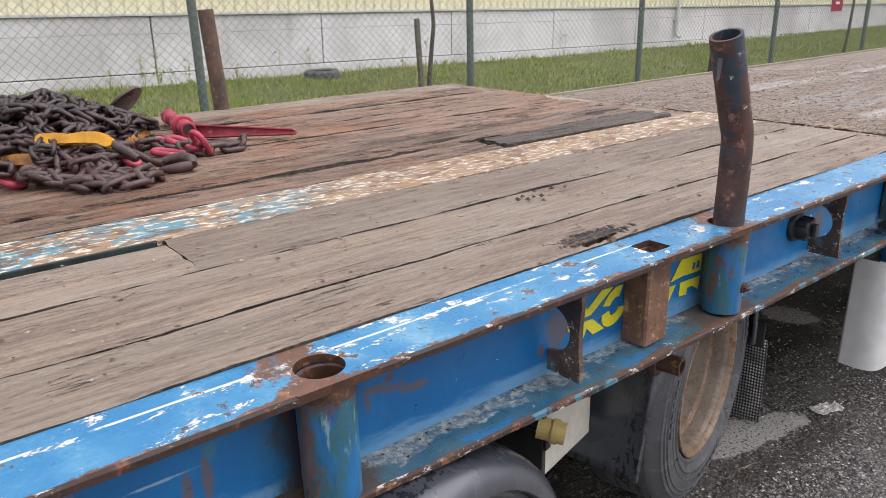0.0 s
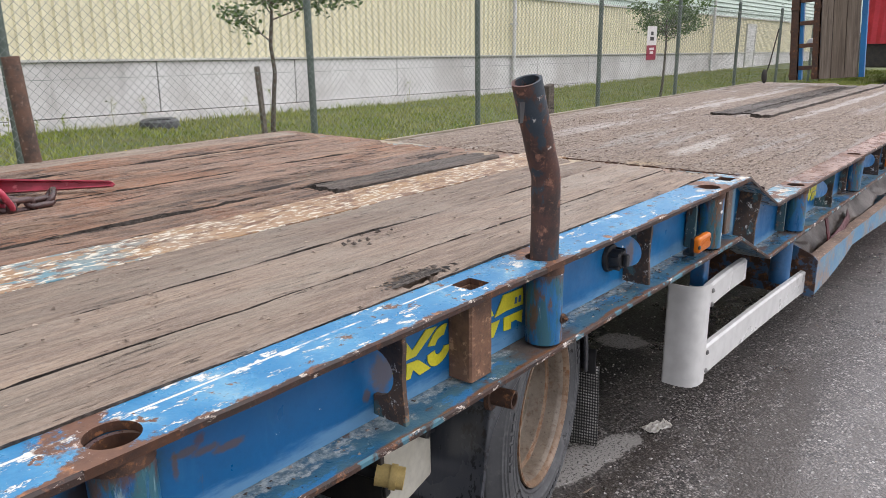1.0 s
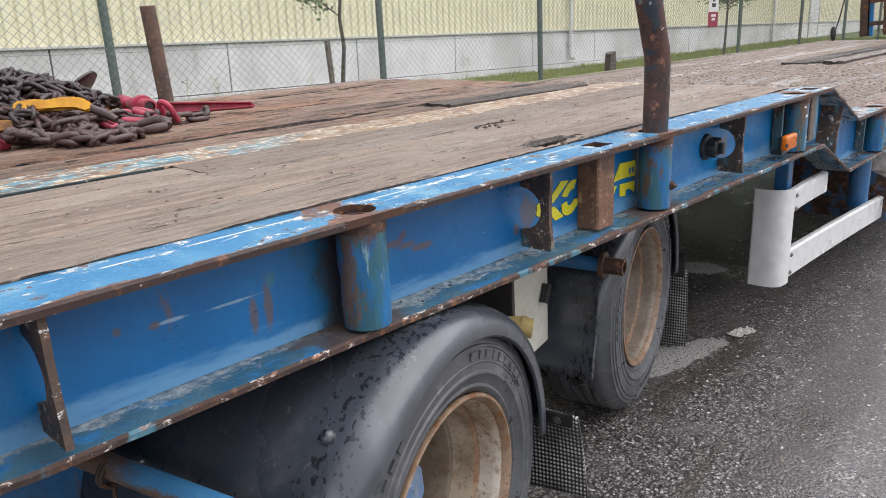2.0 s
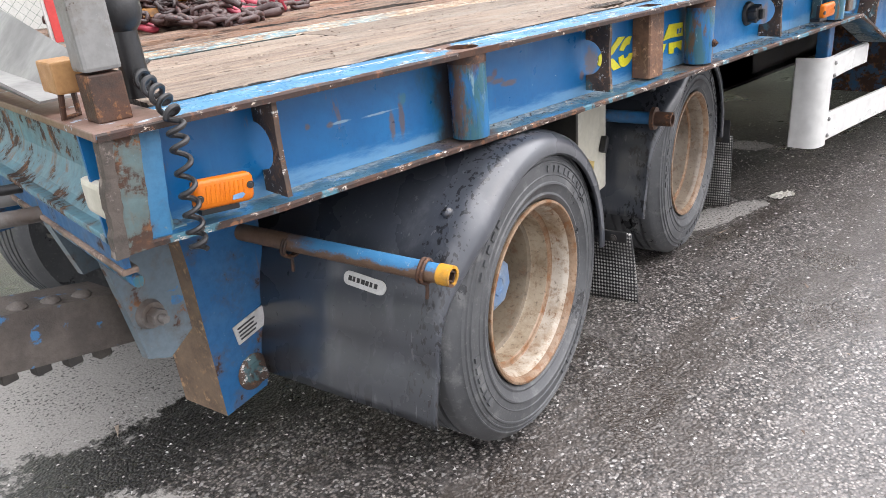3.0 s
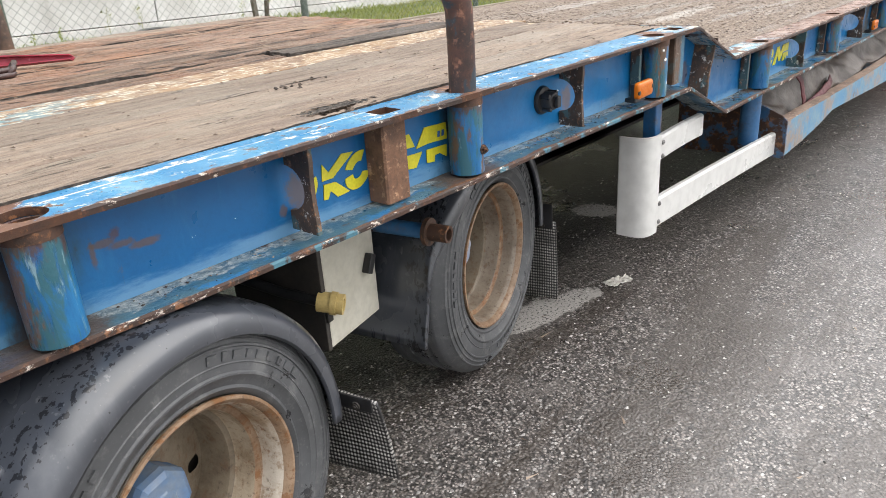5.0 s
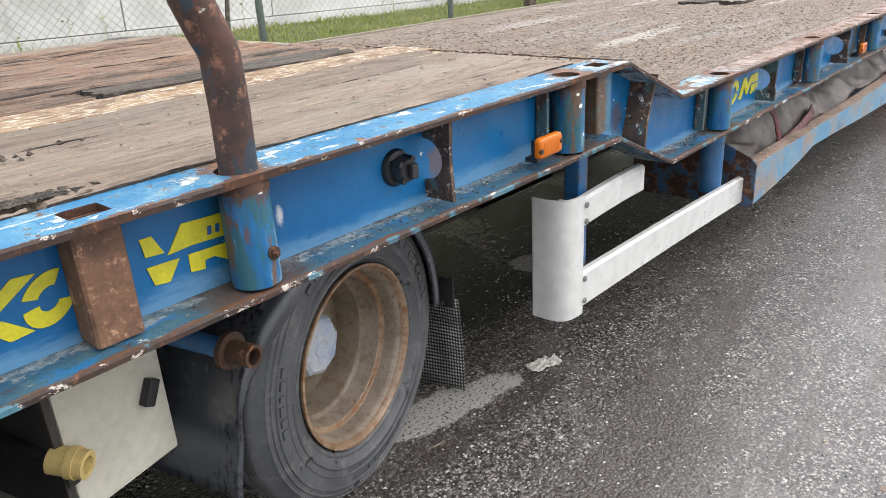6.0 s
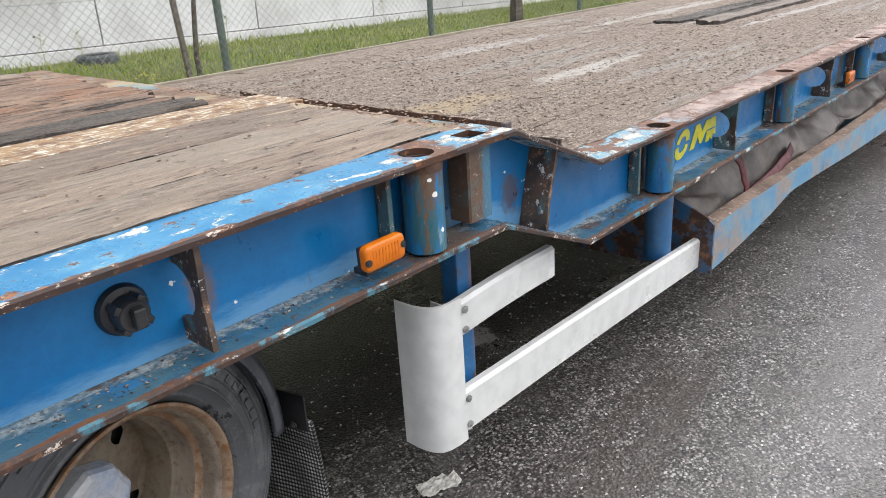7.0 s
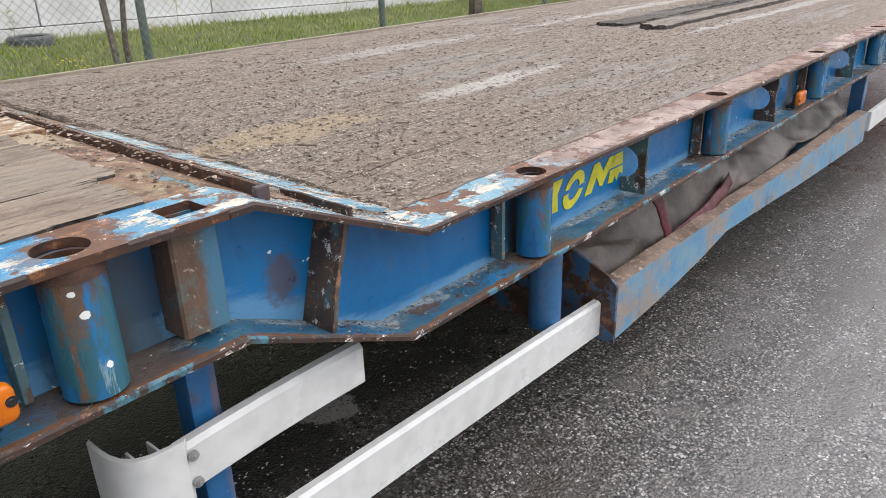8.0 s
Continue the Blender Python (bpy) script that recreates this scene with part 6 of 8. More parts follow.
mat_strap_blue = painted("pale_blue_strap", (0.045, 0.20, 0.38), rust=0.60, white=0.66, dull=0.5, streak=0.50, chip=(0.20, 0.25, 0.24), chips=14)


def front_end():
    """The front cross beam: web, two flanges and a fascia, and the battered corner."""
    bm = bmesh.new()
    rows = []
    for k in range(9):
        # the web curves out into its foot
        t = k / 8
        z = TOP - 0.014 + (BOT + 0.012 - TOP) * t
        x = FRONT + 0.075 - 0.07 * max(0.0, t - 0.62) ** 2 / 0.1444
        rows.append([bm.verts.new(v) for v in ((x, 0.045, z), (x, WIDE - 0.02, z), (FRONT + 0.095, WIDE - 0.02, z), (FRONT + 0.095, 0.045, z))])
    for a, b in zip(rows, rows[1:]):
        for j in range(4):
            bm.faces.new((a[j], a[(j + 1) % 4], b[(j + 1) % 4], b[j]))
    bm.faces.new(rows[0][::-1])
    bm.faces.new(rows[-1])
    part("front_web", bm, mat_front, trailer, "faded blue front cross web, streaked with rust")
    bm = bmesh.new()
    box(bm, FRONT - 0.004, FRONT + 0.125, 0.003, WIDE, TOP - 0.013, TOP + 0.002, 0.003)
    part("front_top_flange", bm, mat_rail, trailer, "rusty front top flange")
    bm = bmesh.new()
    box(bm, FRONT + 0.004, FRONT + 0.12, 0.05, WIDE, BOT + 0.001, BOT + 0.011, 0.003)
    part("front_bottom_flange", bm, mat_front, trailer)
    bm = bmesh.new()
    box(bm, FRONT + 0.016, FRONT + 0.028, 0.10, WIDE - 0.02, BOT - 0.052, BOT + 0.0005, 0.002)
    fascia = part("front_fascia", bm, mat_leg, trailer, "blue front fascia")
    bm = bmesh.new()
    box(bm, FRONT + 0.010, FRONT + 0.040, 0.10, WIDE - 0.02, BOT - 0.064, BOT - 0.0525, 0.004)
    part("lip", bm, mat_trough_edge, fascia, "tan rusty lower lip")
    bm = bmesh.new()
    sweep(bm, [(FRONT + 0.03, 0.09, BOT - 0.076), (FRONT + 0.03, WIDE - 0.05, BOT - 0.076)], 0.011, 10)
    part("rod", bm, mat_pipe, fascia, smooth=True)
    # the corner: a cracked folded plate, a rusty channel and a pale strap, leaning a little
    def upright(name, x0, x1, y0, y1, material, label, wave=0.0, n=16):
        bm = bmesh.new()
        rows = []
        for k in range(n + 1):
            t = k / n
            z = TOP - 0.0135 + (BOT + 0.003 - TOP + 0.0135) * t
            lean = -0.020 * t
            j, q = wave * curve_noise(3.1 * k, x0 * 40, 1.7), wave * curve_noise(2.3 * k, x1 * 40, 4.2)
            rows.append([bm.verts.new(v) for v in ((x0 + lean + j, y0 + 0.3 * q, z), (x1 + lean + q, y0 + 0.3 * j, z), (x1 + lean + q, y1, z), (x0 + lean + j, y1, z))])
        for a, b in zip(rows, rows[1:]):
            for j in range(4):
                bm.faces.new((a[j], a[(j + 1) % 4], b[(j + 1) % 4], b[j]))
        bm.faces.new(rows[0][::-1])
        bm.faces.new(rows[-1])
        return part(name, bm, material, trailer, label)
    upright("corner_post", FRONT + 0.018, FRONT + 0.064, 0.010, 0.060, mat_corner, "battered rusty corner post", 0.002)
    upright("corner_fold", FRONT + 0.002, FRONT + 0.022, 0.004, 0.030, mat_corner_fold, "cracked folded corner plate", 0.005)
    upright("corner_strap", FRONT + 0.068, FRONT + 0.104, 0.030, 0.044, mat_strap_blue, "pale blue corner strap", 0.001)
    bm = bmesh.new()
    box(bm, FRONT - 0.004, FRONT + 0.060, 0.055, 0.145, BOT + 0.052, BOT + 0.112, 0.010)
    part("front_reflector", bm, mat_cream, trailer, "cream plastic front reflector")
    # drawbar fittings and hoses under the front
    for k, (ya, za, r) in enumerate(((0.55, 0.75, 0.018), (0.66, 0.79, 0.012), (0.8, 0.74, 0.022), (0.95, 0.78, 0.015))):
        bm = bmesh.new()
        sweep(bm, [(FRONT - 0.32, ya + 0.35, za - 0.05), (FRONT - 0.1, ya + 0.12, za), (FRONT + 0.08, ya, za + 0.012), (FRONT + 0.35, ya + 0.05, za + 0.02)], r, 10)
        part("hose", bm, (mat_steel, mat_black, mat_grey_sheet, mat_dark)[k], trailer, "grey air hose", smooth=True)
    bm = bmesh.new()
    box(bm, FRONT + 0.1, FRONT + 0.5, 0.5, 1.6, 0.60, 0.80, 0.01)
    part("turntable_frame", bm, mat_dark, trailer)


front_end()


def marker(x, z, y, w=0.108, h=0.05, tilt=0.0, scar=False):
    """Amber marker lamp: rounded lens with fine ribs, a screw sunk at each end, black base."""
    turn = Matrix.Translation((x, y, z)) @ pose(0, 0, 0, 0, tilt, 0) @ Matrix.Translation((-x, -y, -z))
    a, b, c = w / 2, h / 2, h * 0.24

    def outline(grow):
        out = []
        for cx, cz, a0 in ((a - c, b - c, 0), (-a + c, b - c, 90), (-a + c, -b + c, 180), (a - c, -b + c, 270)):
            out += [(x + cx + (c + grow) * math.cos(radians(a0 + 15 * k)), z + cz + (c + grow) * math.sin(radians(a0 + 15 * k))) for k in range(7)]
        return out
    bm = bmesh.new()
    rings = [[bm.verts.new((p, y + d, q)) for p, q in outline(g)] for g, d in ((0.0, 0.016), (0.0, 0.005), (-0.002, 0.002), (-0.006, 0.0))]
    k = len(rings[0])
    for r0, r1 in zip(rings, rings[1:]):
        for j in range(k):
            bm.faces.new((r0[j], r0[(j + 1) % k], r1[(j + 1) % k], r1[j]))
    bm.faces.new(rings[-1])
    bm.faces.new(rings[0])
    place(bm, turn)
    lamp = part("marker_lamp", bm, mat_amber, trailer, "amber side marker lamp", smooth=True)
    n = 9
    for j in range(n):
        xa = x - a * 0.62 + a * 1.24 * j / (n - 1)
        bm = bmesh.new()
        box(bm, xa - 0.0016, xa + 0.0016, y - 0.0005, y + 0.001, z - b * 0.62, z + b * 0.62, 0.0002)
        place(bm, turn)
        part("lens_rib", bm, mat_amber, lamp)
    bm = bmesh.new()
    box(bm, x - w * 0.46, x + w * 0.46, y + 0.0165, y + 0.03, z - h * 0.52, z + h * 0.40, 0.003)
    box(bm, x - w * 0.36, x + w * 0.30, y + 0.018, y + 0.055, z - h * 0.78, z - h * 0.53, 0.003)
    place(bm, turn)
    part("base", bm, mat_black, lamp, "black lamp base")
    for sx in (-0.43, 0.43):
        bm = bmesh.new()
        lathe(bm, [(0.0, -0.0006), (0.0036, -0.0006), (0.0042, 0.0), (0.0066, 0.0), (0.0072, 0.004)], 14)
        place(bm, turn @ Matrix.Translation((x + sx * w, y - 0.0012, z + (0.06 * h if sx > 0 else -0.10 * h))))
        part("screw", bm, mat_black, lamp, smooth=True)
    if scar:
        bm = bmesh.new()
        prism(bm, [(x + 0.010, z - 0.017), (x + 0.028, z - 0.0165), (x + 0.034, z - 0.011), (x + 0.030, z - 0.007), (x + 0.012, z - 0.009)], y - 0.0011, y + 0.001)
        place(bm, turn)
        part("paint_smear", bm, mat_smear, lamp, "blue paint smear on the lens")
    return lamp


mat_smear = two_tone("pale_blue_smear", (0.10, 0.22, 0.42), (0.16, 0.28, 0.46), 40, 0.4, 0.1)
marker(-0.080, 0.877, -0.012, 0.106, 0.050, tilt=5, scar=True)
marker(2.353, 0.870, -0.006, 0.100, 0.050, tilt=-1)
marker(5.505, 0.700, 0.02, 0.10, 0.055)


def lamp_socket():
    bm = bmesh.new()
    lathe(bm, [(0.0, -0.042), (0.022, -0.042), (0.026, -0.036), (0.026, -0.012), (0.036, -0.010), (0.040, -0.002), (0.040, 0.0)], 24)
    for a in range(4):
        m = Matrix.Rotation(a * math.pi / 2 + 0.6, 4, "Y")
        box(bm, 0.020, 0.031, -0.040, -0.012, -0.006, 0.006, 0.002, m)
    place(bm, Matrix.Translation((1.915, WEB - 0.001, 0.911)))
    s = part("cable_socket", bm, mat_black, trailer, "round black plastic cable socket", smooth=True)
    bm = bmesh.new()
    box(bm, 1.908, 1.927, WEB - 0.057, WEB - 0.043, 0.894, 0.926, 0.004)
    part("flap", bm, mat_black, s)


lamp_socket()


# ---- side guard, its posts and the trough ----
def side_guard():
    g = lambda n, bm, m, l="", sm=False: part(n, bm, m, guard, l, sm)
    guard = part("side_guard", guard_corner(), mat_white, trailer, "white side guard with rounded end", smooth=True)
    for x0, x1, z0, z1, y in ((2.606, 2.986, 0.560, 0.648, 0.057), (2.606, 3.925, 0.304, 0.418, 0.058)):
        bm = bmesh.new()
        n = 14 if x1 > 3 else 5
        rings = []
        for i in range(n + 1):
            x = x0 + (x1 - x0) * i / n
            bow = 0.006 * math.sin(math.pi * i / n)
            fall = 0.044 * i / n if x1 > 3 else -0.010 * i / n
            prof = [(y, z0 + 0.006), (y, z1 - 0.008), (y + 0.008, z1), (y + 0.024, z1), (y + 0.026, z1 - 0.004), (y + 0.026, z0), (y + 0.006, z0)]
            rings.append([bm.verts.new((x, a + bow * 0.5, b + bow * 0.3 - fall)) for a, b in prof])
        for a, b in zip(rings, rings[1:]):
            for j in range(7):
                bm.faces.new((a[j], a[(j + 1) % 7], b[(j + 1) % 7], b[j]))
        bm.faces.new(rings[0])
        bm.faces.new(rings[-1])
        g("rail", bm, mat_white, "white aluminium guard rail")
    for x, z in ((2.622, 0.630), (2.622, 0.580), (2.619, 0.400), (2.619, 0.33)):
        bm = bmesh.new()
        bolt(bm, (x, 0.052, z), "y", 0.006, 0.003)
        g("bolt", bm, mat_grey_sheet)
    for x0, x1, y0, y1, zb, zt in ((2.657, 2.709, 0.10, 0.15, 0.30, BOT - 0.001),):
        bm = bmesh.new()
        box(bm, x0, x1, y0, y1, zb, zt, 0.006)
        g("post", bm, mat_leg, "blue guard post")
    bm = bmesh.new()
    pipe(bm, (3.72, 0.128, 0.36), (3.72, 0.128, low_bot(3.68) - 0.013), 0.045, 0.01, 28)
    g("pipe_post", bm, mat_leg, "blue pipe guard post", True)


def guard_corner():
    bm = bmesh.new()
    zs = (0.290, 0.294, 0.658, 0.662)
    line = [(2.516, 0.165), (2.516, 0.125), (2.518, 0.103), (2.524, 0.083), (2.536, 0.066), (2.556, 0.057), (2.582, 0.053), (2.612, 0.053)]
    back = [(x + 0.007 * (0.4 + 0.6 * (y > 0.03)), y + 0.007) for x, y in line]
    loop = line + back[::-1]
    rings = [[bm.verts.new((x, y, z)) for x, y in loop] for z in zs]
    k = len(loop)
    for a, b in zip(rings, rings[1:]):
        for j in range(k):
            bm.faces.new((a[j], a[(j + 1) % k], b[(j + 1) % k], b[j]))
    for ring in (rings[0], rings[-1]):
        for j in range(len(line) - 1):
            bm.faces.new((ring[j], ring[j + 1], ring[k - 2 - j], ring[k - 1 - j]))
    # inner channel
    box(bm, 2.550, 2.554, 0.066, 0.12, 0.32, 0.645)
    box(bm, 2.584, 2.588, 0.061, 0.12, 0.32, 0.645)
    return bm


side_guard()


def trough():
    """A dented steel trough hung under the lower deck with a tarpaulin pushed in it."""
    along = lambda x: 3.922 + (x - 3.884) * 1.10
    path = [(3.884, 0.012, 0.262, 0.432), (4.15, 0.015, 0.272, 0.43), (4.45, 0.025, 0.287, 0.412), (4.73, 0.045, 0.300, 0.394), (5.05, 0.035, 0.292, 0.395), (5.5, 0.022, 0.275, 0.402), (6.0, 0.015, 0.258, 0.408), (6.5, 0.010, 0.243, 0.41)]
    bm = bmesh.new()
    rings = []
    for i in range(len(path) * 6 - 5):
        k, f = divmod(i, 6)
        a = path[k]
        b = path[min(k + 1, len(path) - 1)]
        x, y, z0, z1 = (p + (q - p) * f / 6 for p, q in zip(a, b))
        x = along(x)
        d = 0.004 * curve_noise(x * 7, 1, 1)
        prof = [(y, z0), (y + d, (z0 + z1) / 2), (y, z1), (y + 0.055, z1 + 0.004), (y + 0.055, z1 - 0.01), (y + 0.012, z1 - 0.012), (y + 0.012, z0 + 0.012), (y + 0.42, z0 + 0.012), (y + 0.42, z0)]
        rings.append([bm.verts.new((x, p, q)) for p, q in prof])
    for a, b in zip(rings, rings[1:]):
        for j in range(9):
            f = bm.faces.new((a[j], a[(j + 1) % 9], b[(j + 1) % 9], b[j]))
            f.material_index = 1 if j in (2, 3) else 0
    bm.faces.new(rings[0])
    bm.faces.new(rings[-1])
    t = part("side_trough", bm, [mat_trough, mat_trough_edge], trailer, "dented steel trough with blue remnants and rust", smooth=True)
    bm = bmesh.new()
    prism(bm, [(0.012, 0.250), (0.012, 0.434), (0.04, 0.46), (0.16, 0.51), (0.56, 0.60), (0.56, 0.235)], 3.910, 3.921, "yz")
    part("end_plate", bm, mat_end_plate, t, "rusty trough end plate with blue remnants")
    # tarpaulin
    bm = bmesh.new()
    rows = []
    for i in range(110):
        x = 3.93 + 2.86 * i / 109
        row = []
        for j in range(25):
            v = j / 24
            y = 0.36 - 0.25 * v + 0.035 * curve_noise(x * 2.6, v * 2.4, 4) + 0.014 * curve_noise(x * 9 + v * 6, v * 5, 2)
            z = low_bot(x) - 0.02 - (0.29 - 0.06 * (x - 3.93) / 2.86) * v ** 1.5 + 0.05 * curve_noise(x * 1.9, v * 2.5, 8) * (1 - v * 0.3) + 0.016 * curve_noise(x * 8 - v * 7, v * 4, 9)
            row.append(bm.verts.new((x, y, min(z, low_bot(x) - 0.016))))
        rows.append(row)
    for a, b in zip(rows, rows[1:]):
        for j in range(24):
            bm.faces.new((a[j], b[j], b[j + 1], a[j + 1]))
    tarp = part("tarpaulin", bm, mat_tarp, None, smooth=True)
    tarp.modifiers.new("thick", "SOLIDIFY").thickness = 0.004
    tagged(tarp, "dusty grey tarpaulin stuffed in the trough", "tarpaulin")
    for pts, across in (([(4.20, 0.13, 0.64), (4.24, 0.085, 0.55), (4.28, 0.078, 0.47), (4.32, 0.080, 0.40)], (0.024, 0, 0.004)),
                        ([(4.02, 0.072, 0.385), (4.34, 0.072, 0.40), (4.58, 0.084, 0.405), (4.80, 0.100, 0.43), (4.92, 0.125, 0.445)], (0.002, 0.010, 0.020))):
        bm = bmesh.new()
        w = Vector(across)
        pts = [(along(x), y, z) for x, y, z in pts]
        fine = [Vector(a).lerp(Vector(b), q / 6) for a, b in zip(pts, pts[1:]) for q in range(6)] + [Vector(pts[-1])]
        rows = []
        for q, p in enumerate(fine):
            p = p + Vector((0.002 * curve_noise(q * 0.5, 1, 2), 0.003 * curve_noise(q * 0.4, 5, 1), 0))
            rows.append([bm.verts.new(p + w * f) for f in (-1, -0.4, 0.4, 1)])
        for a, b in zip(rows, rows[1:]):
            for q in range(3):
                bm.faces.new((a[q], b[q], b[q + 1], a[q + 1]))
        strap = part("lashing_strap", bm, mat_strap, smooth=True)
        strap.modifiers.new("thick", "SOLIDIFY").thickness = 0.004
        tagged(strap, "dark red lashing strap over the tarpaulin", "strap", "straps in the trough")
    # dark red bars of lettering on the tarpaulin
    for k in range(5):
        bm = bmesh.new()
        box(bm, 4.36 + 0.08 * k, 4.415 + 0.08 * k, 0.166, 0.170, 0.535, 0.578)
        part("print_bar", bm, mat_strap, tarp)
    # next guard rail beyond the trough
    bm = bmesh.new()
    box(bm, 6.85, 9.8, 0.0, 0.026, 0.29, 0.40, 0.004)
    part("far_rail", bm, mat_white, trailer, "white guard rail beyond the trough")
    bm = bmesh.new()
    box(bm, 6.95, 7.02, 0.08, 0.15, 0.29, low_bot(6.5) - 0.014, 0.005)
    part("far_post", bm, mat_leg, trailer)


def trough_paint():
    """Old blue paint under mud, scraped and rusting."""
    n = Nodes("trough_paint")
    c = n.mix(n.ramp(n.noise(12, 7, 0.7), 0.35, 0.65), (0.15, 0.29, 0.38), (0.05, 0.23, 0.42))
    smear = n.noise(5, 10, 0.76)
    dirt = n.mix(n.noise(40, 8, 0.74), (0.13, 0.095, 0.073), (0.40, 0.325, 0.27))
    c = n.mix(n.ramp(smear, 0.46, 0.58, 0.12, 0.92), c, dirt)
    c = n.mix(n.ramp(n.noise(9, 8, 0.72, n.scaled(1, 1, 0.4)), 0.58, 0.66, 0, 0.8), c, (0.15, 0.085, 0.055))
    c = n.mix(n.ramp(n.noise(30, 9, 0.8), 0.62, 0.65, 0, 0.8), c, (0.42, 0.44, 0.44))
    n.bump(n.math("ADD", n.noise(120, 4), smear), 0.6, 0.002)
    return n.done(c, 0.55)


mat_trough = trough_paint()
mat_end_plate = painted("rusty_dark_blue", (0.02, 0.10, 0.22), rust=0.45, white=0.8, dull=0.2, streak=0.7)
trough()


def chassis():
    """Unseen longitudinal beams and far-side trough and guard, added to block light under the decks."""
    for y in (0.86, 1.58):
        for x0, x1, zt in ((2.35, 3.6, 0.80), (3.05, END, 0.655)):
            bm = bmesh.new()
            box(bm, x0, x1, y, y + 0.012, 0.36, zt - 0.016)
            box(bm, x0, x1, y - 0.06, y + 0.072, zt - 0.0155, zt, 0.002)
            box(bm, x0, x1, y - 0.06, y + 0.072, 0.344, 0.3595, 0.002)
            part("light_block_beam", bm, mat_dark, trailer)
    for x in (3.0, 3.9, 5.2, 6.6):
        bm = bmesh.new()
        box(bm, x, x + 0.012, 0.88, 1.57, 0.37, 0.64)
        part("light_block_frame", bm, mat_dark, trailer)
    bm = bmesh.new()
    box(bm, 3.9, 6.5, 2.10, 2.48, 0.26, 0.64, 0.02)
    part("light_block_trough", bm, mat_trough, trailer, "unseen steel trough added under the far edge to block light")
    bm = bmesh.new()
    box(bm, 2.6, 3.88, 2.42, 2.446, 0.29, 0.40, 0.004)
    part("light_block_rail", bm, mat_white, trailer)


chassis()


def ramp():
    """Loading ramp folded upright at the rear."""
    r = part("ramp_rail", ramp_rail(1.90, 0.10), mat_rust, trailer, "upright loading ramp, rusty rail")
    for y in (1.66,):
        part("rail", ramp_rail(y, 0.08), mat_rust, r)
    for y0, y1 in ((2.06, 2.15), (1.16, 1.22)):
        bm = bmesh.new()
        box(bm, 9.80, 9.86, y0 - 0.2 if y0 > 1.5 else y0, y1 - 0.2 if y0 > 1.5 else y1, 0.96, 3.5, 0.005)
        part("blue_rail", bm, mat_blue, r, "blue ramp side rail")
    for k in range(8):
        z = 1.08 + 0.27 * k
        bm = bmesh.new()
        box(bm, 9.78, 9.83, 1.74, 1.90, z, z + 0.05, 0.006)
        part("rung", bm, mat_rust, r)
    y = 1.235
    for w in (0.14, 0.15, 0.13):
        bm = bmesh.new()
        box(bm, 9.78, 9.83, y, y + w - 0.006, 0.96, 3.5, 0.004)
        part("ramp_board", bm, mat_upright_board, r, "grey upright ramp board")
        y += w
    bm = bmesh.new()
    sweep(bm, [(9.7, 2.12, 1.6), (9.65, 2.2, 1.2), (9.6, 2.26, 0.97)], 0.008, 8)
    bmesh.ops.create_uvsphere(bm, u_segments=12, v_segments=8, radius=0.05, matrix=Matrix.Translation((9.6, 2.25, 1.03)) @ Matrix.Diagonal((0.7, 0.7, 1.8, 1)))
    part("cable", bm, mat_dark, r, smooth=True)
    bm = bmesh.new()
    bmesh.ops.create_uvsphere(bm, u_segments=18, v_segments=10, radius=0.06, matrix=Matrix.Translation((9.9, 1.78, 1.40)) @ Matrix.Diagonal((0.4, 1, 1, 1)))
    part("round_lamp", bm, mat_white, r, "round pale rear lamp", smooth=True)
    r.matrix_basis = Matrix.Translation((0.58, 1.5, 0.96)) @ Matrix.Rotation(radians(-4), 4, "X") @ Matrix.Translation((0, -1.5, -0.96))


def ramp_rail(y, w):
    bm = bmesh.new()
    box(bm, 9.78, 9.88, y, y + 0.012, 0.96, 3.5)
    box(bm, 9.78, 9.79, y, y + w, 0.96, 3.5)
    for k in range(9):
        box(bm, 9.765, 9.78, y - 0.004, y + w + 0.004, 1.0 + 0.27 * k, 1.03 + 0.27 * k)
    return bm


def upright_boards():
    n = Nodes("upright_boards")
    g = n.noise(1.0, 8, 0.68, n.scaled(30, 30, 1.6), 0.6)
    c = n.mix(n.ramp(g, 0.3, 0.7), (0.085, 0.064, 0.048), (0.25, 0.205, 0.165))
    n.bump(g, 0.7, 0.006)
    return n.done(n.mix(n.ramp(n.random(), 0, 1, 0, 0.4), c, (0.12, 0.09, 0.065)), 0.75)


mat_upright_board = upright_boards()
ramp()


# ---- the steered bogie under the front ----
YAW = 13.6
BASE = (0.676, -0.016, 0.0)
bogie = thing("front_bogie", "steered two-axle bogie turned under the deck, blue with black mudguards", "bogie", at=BASE, turn=YAW)
AXLE = 1.292
HUB_Z, TYRE_R = 0.388, 0.388


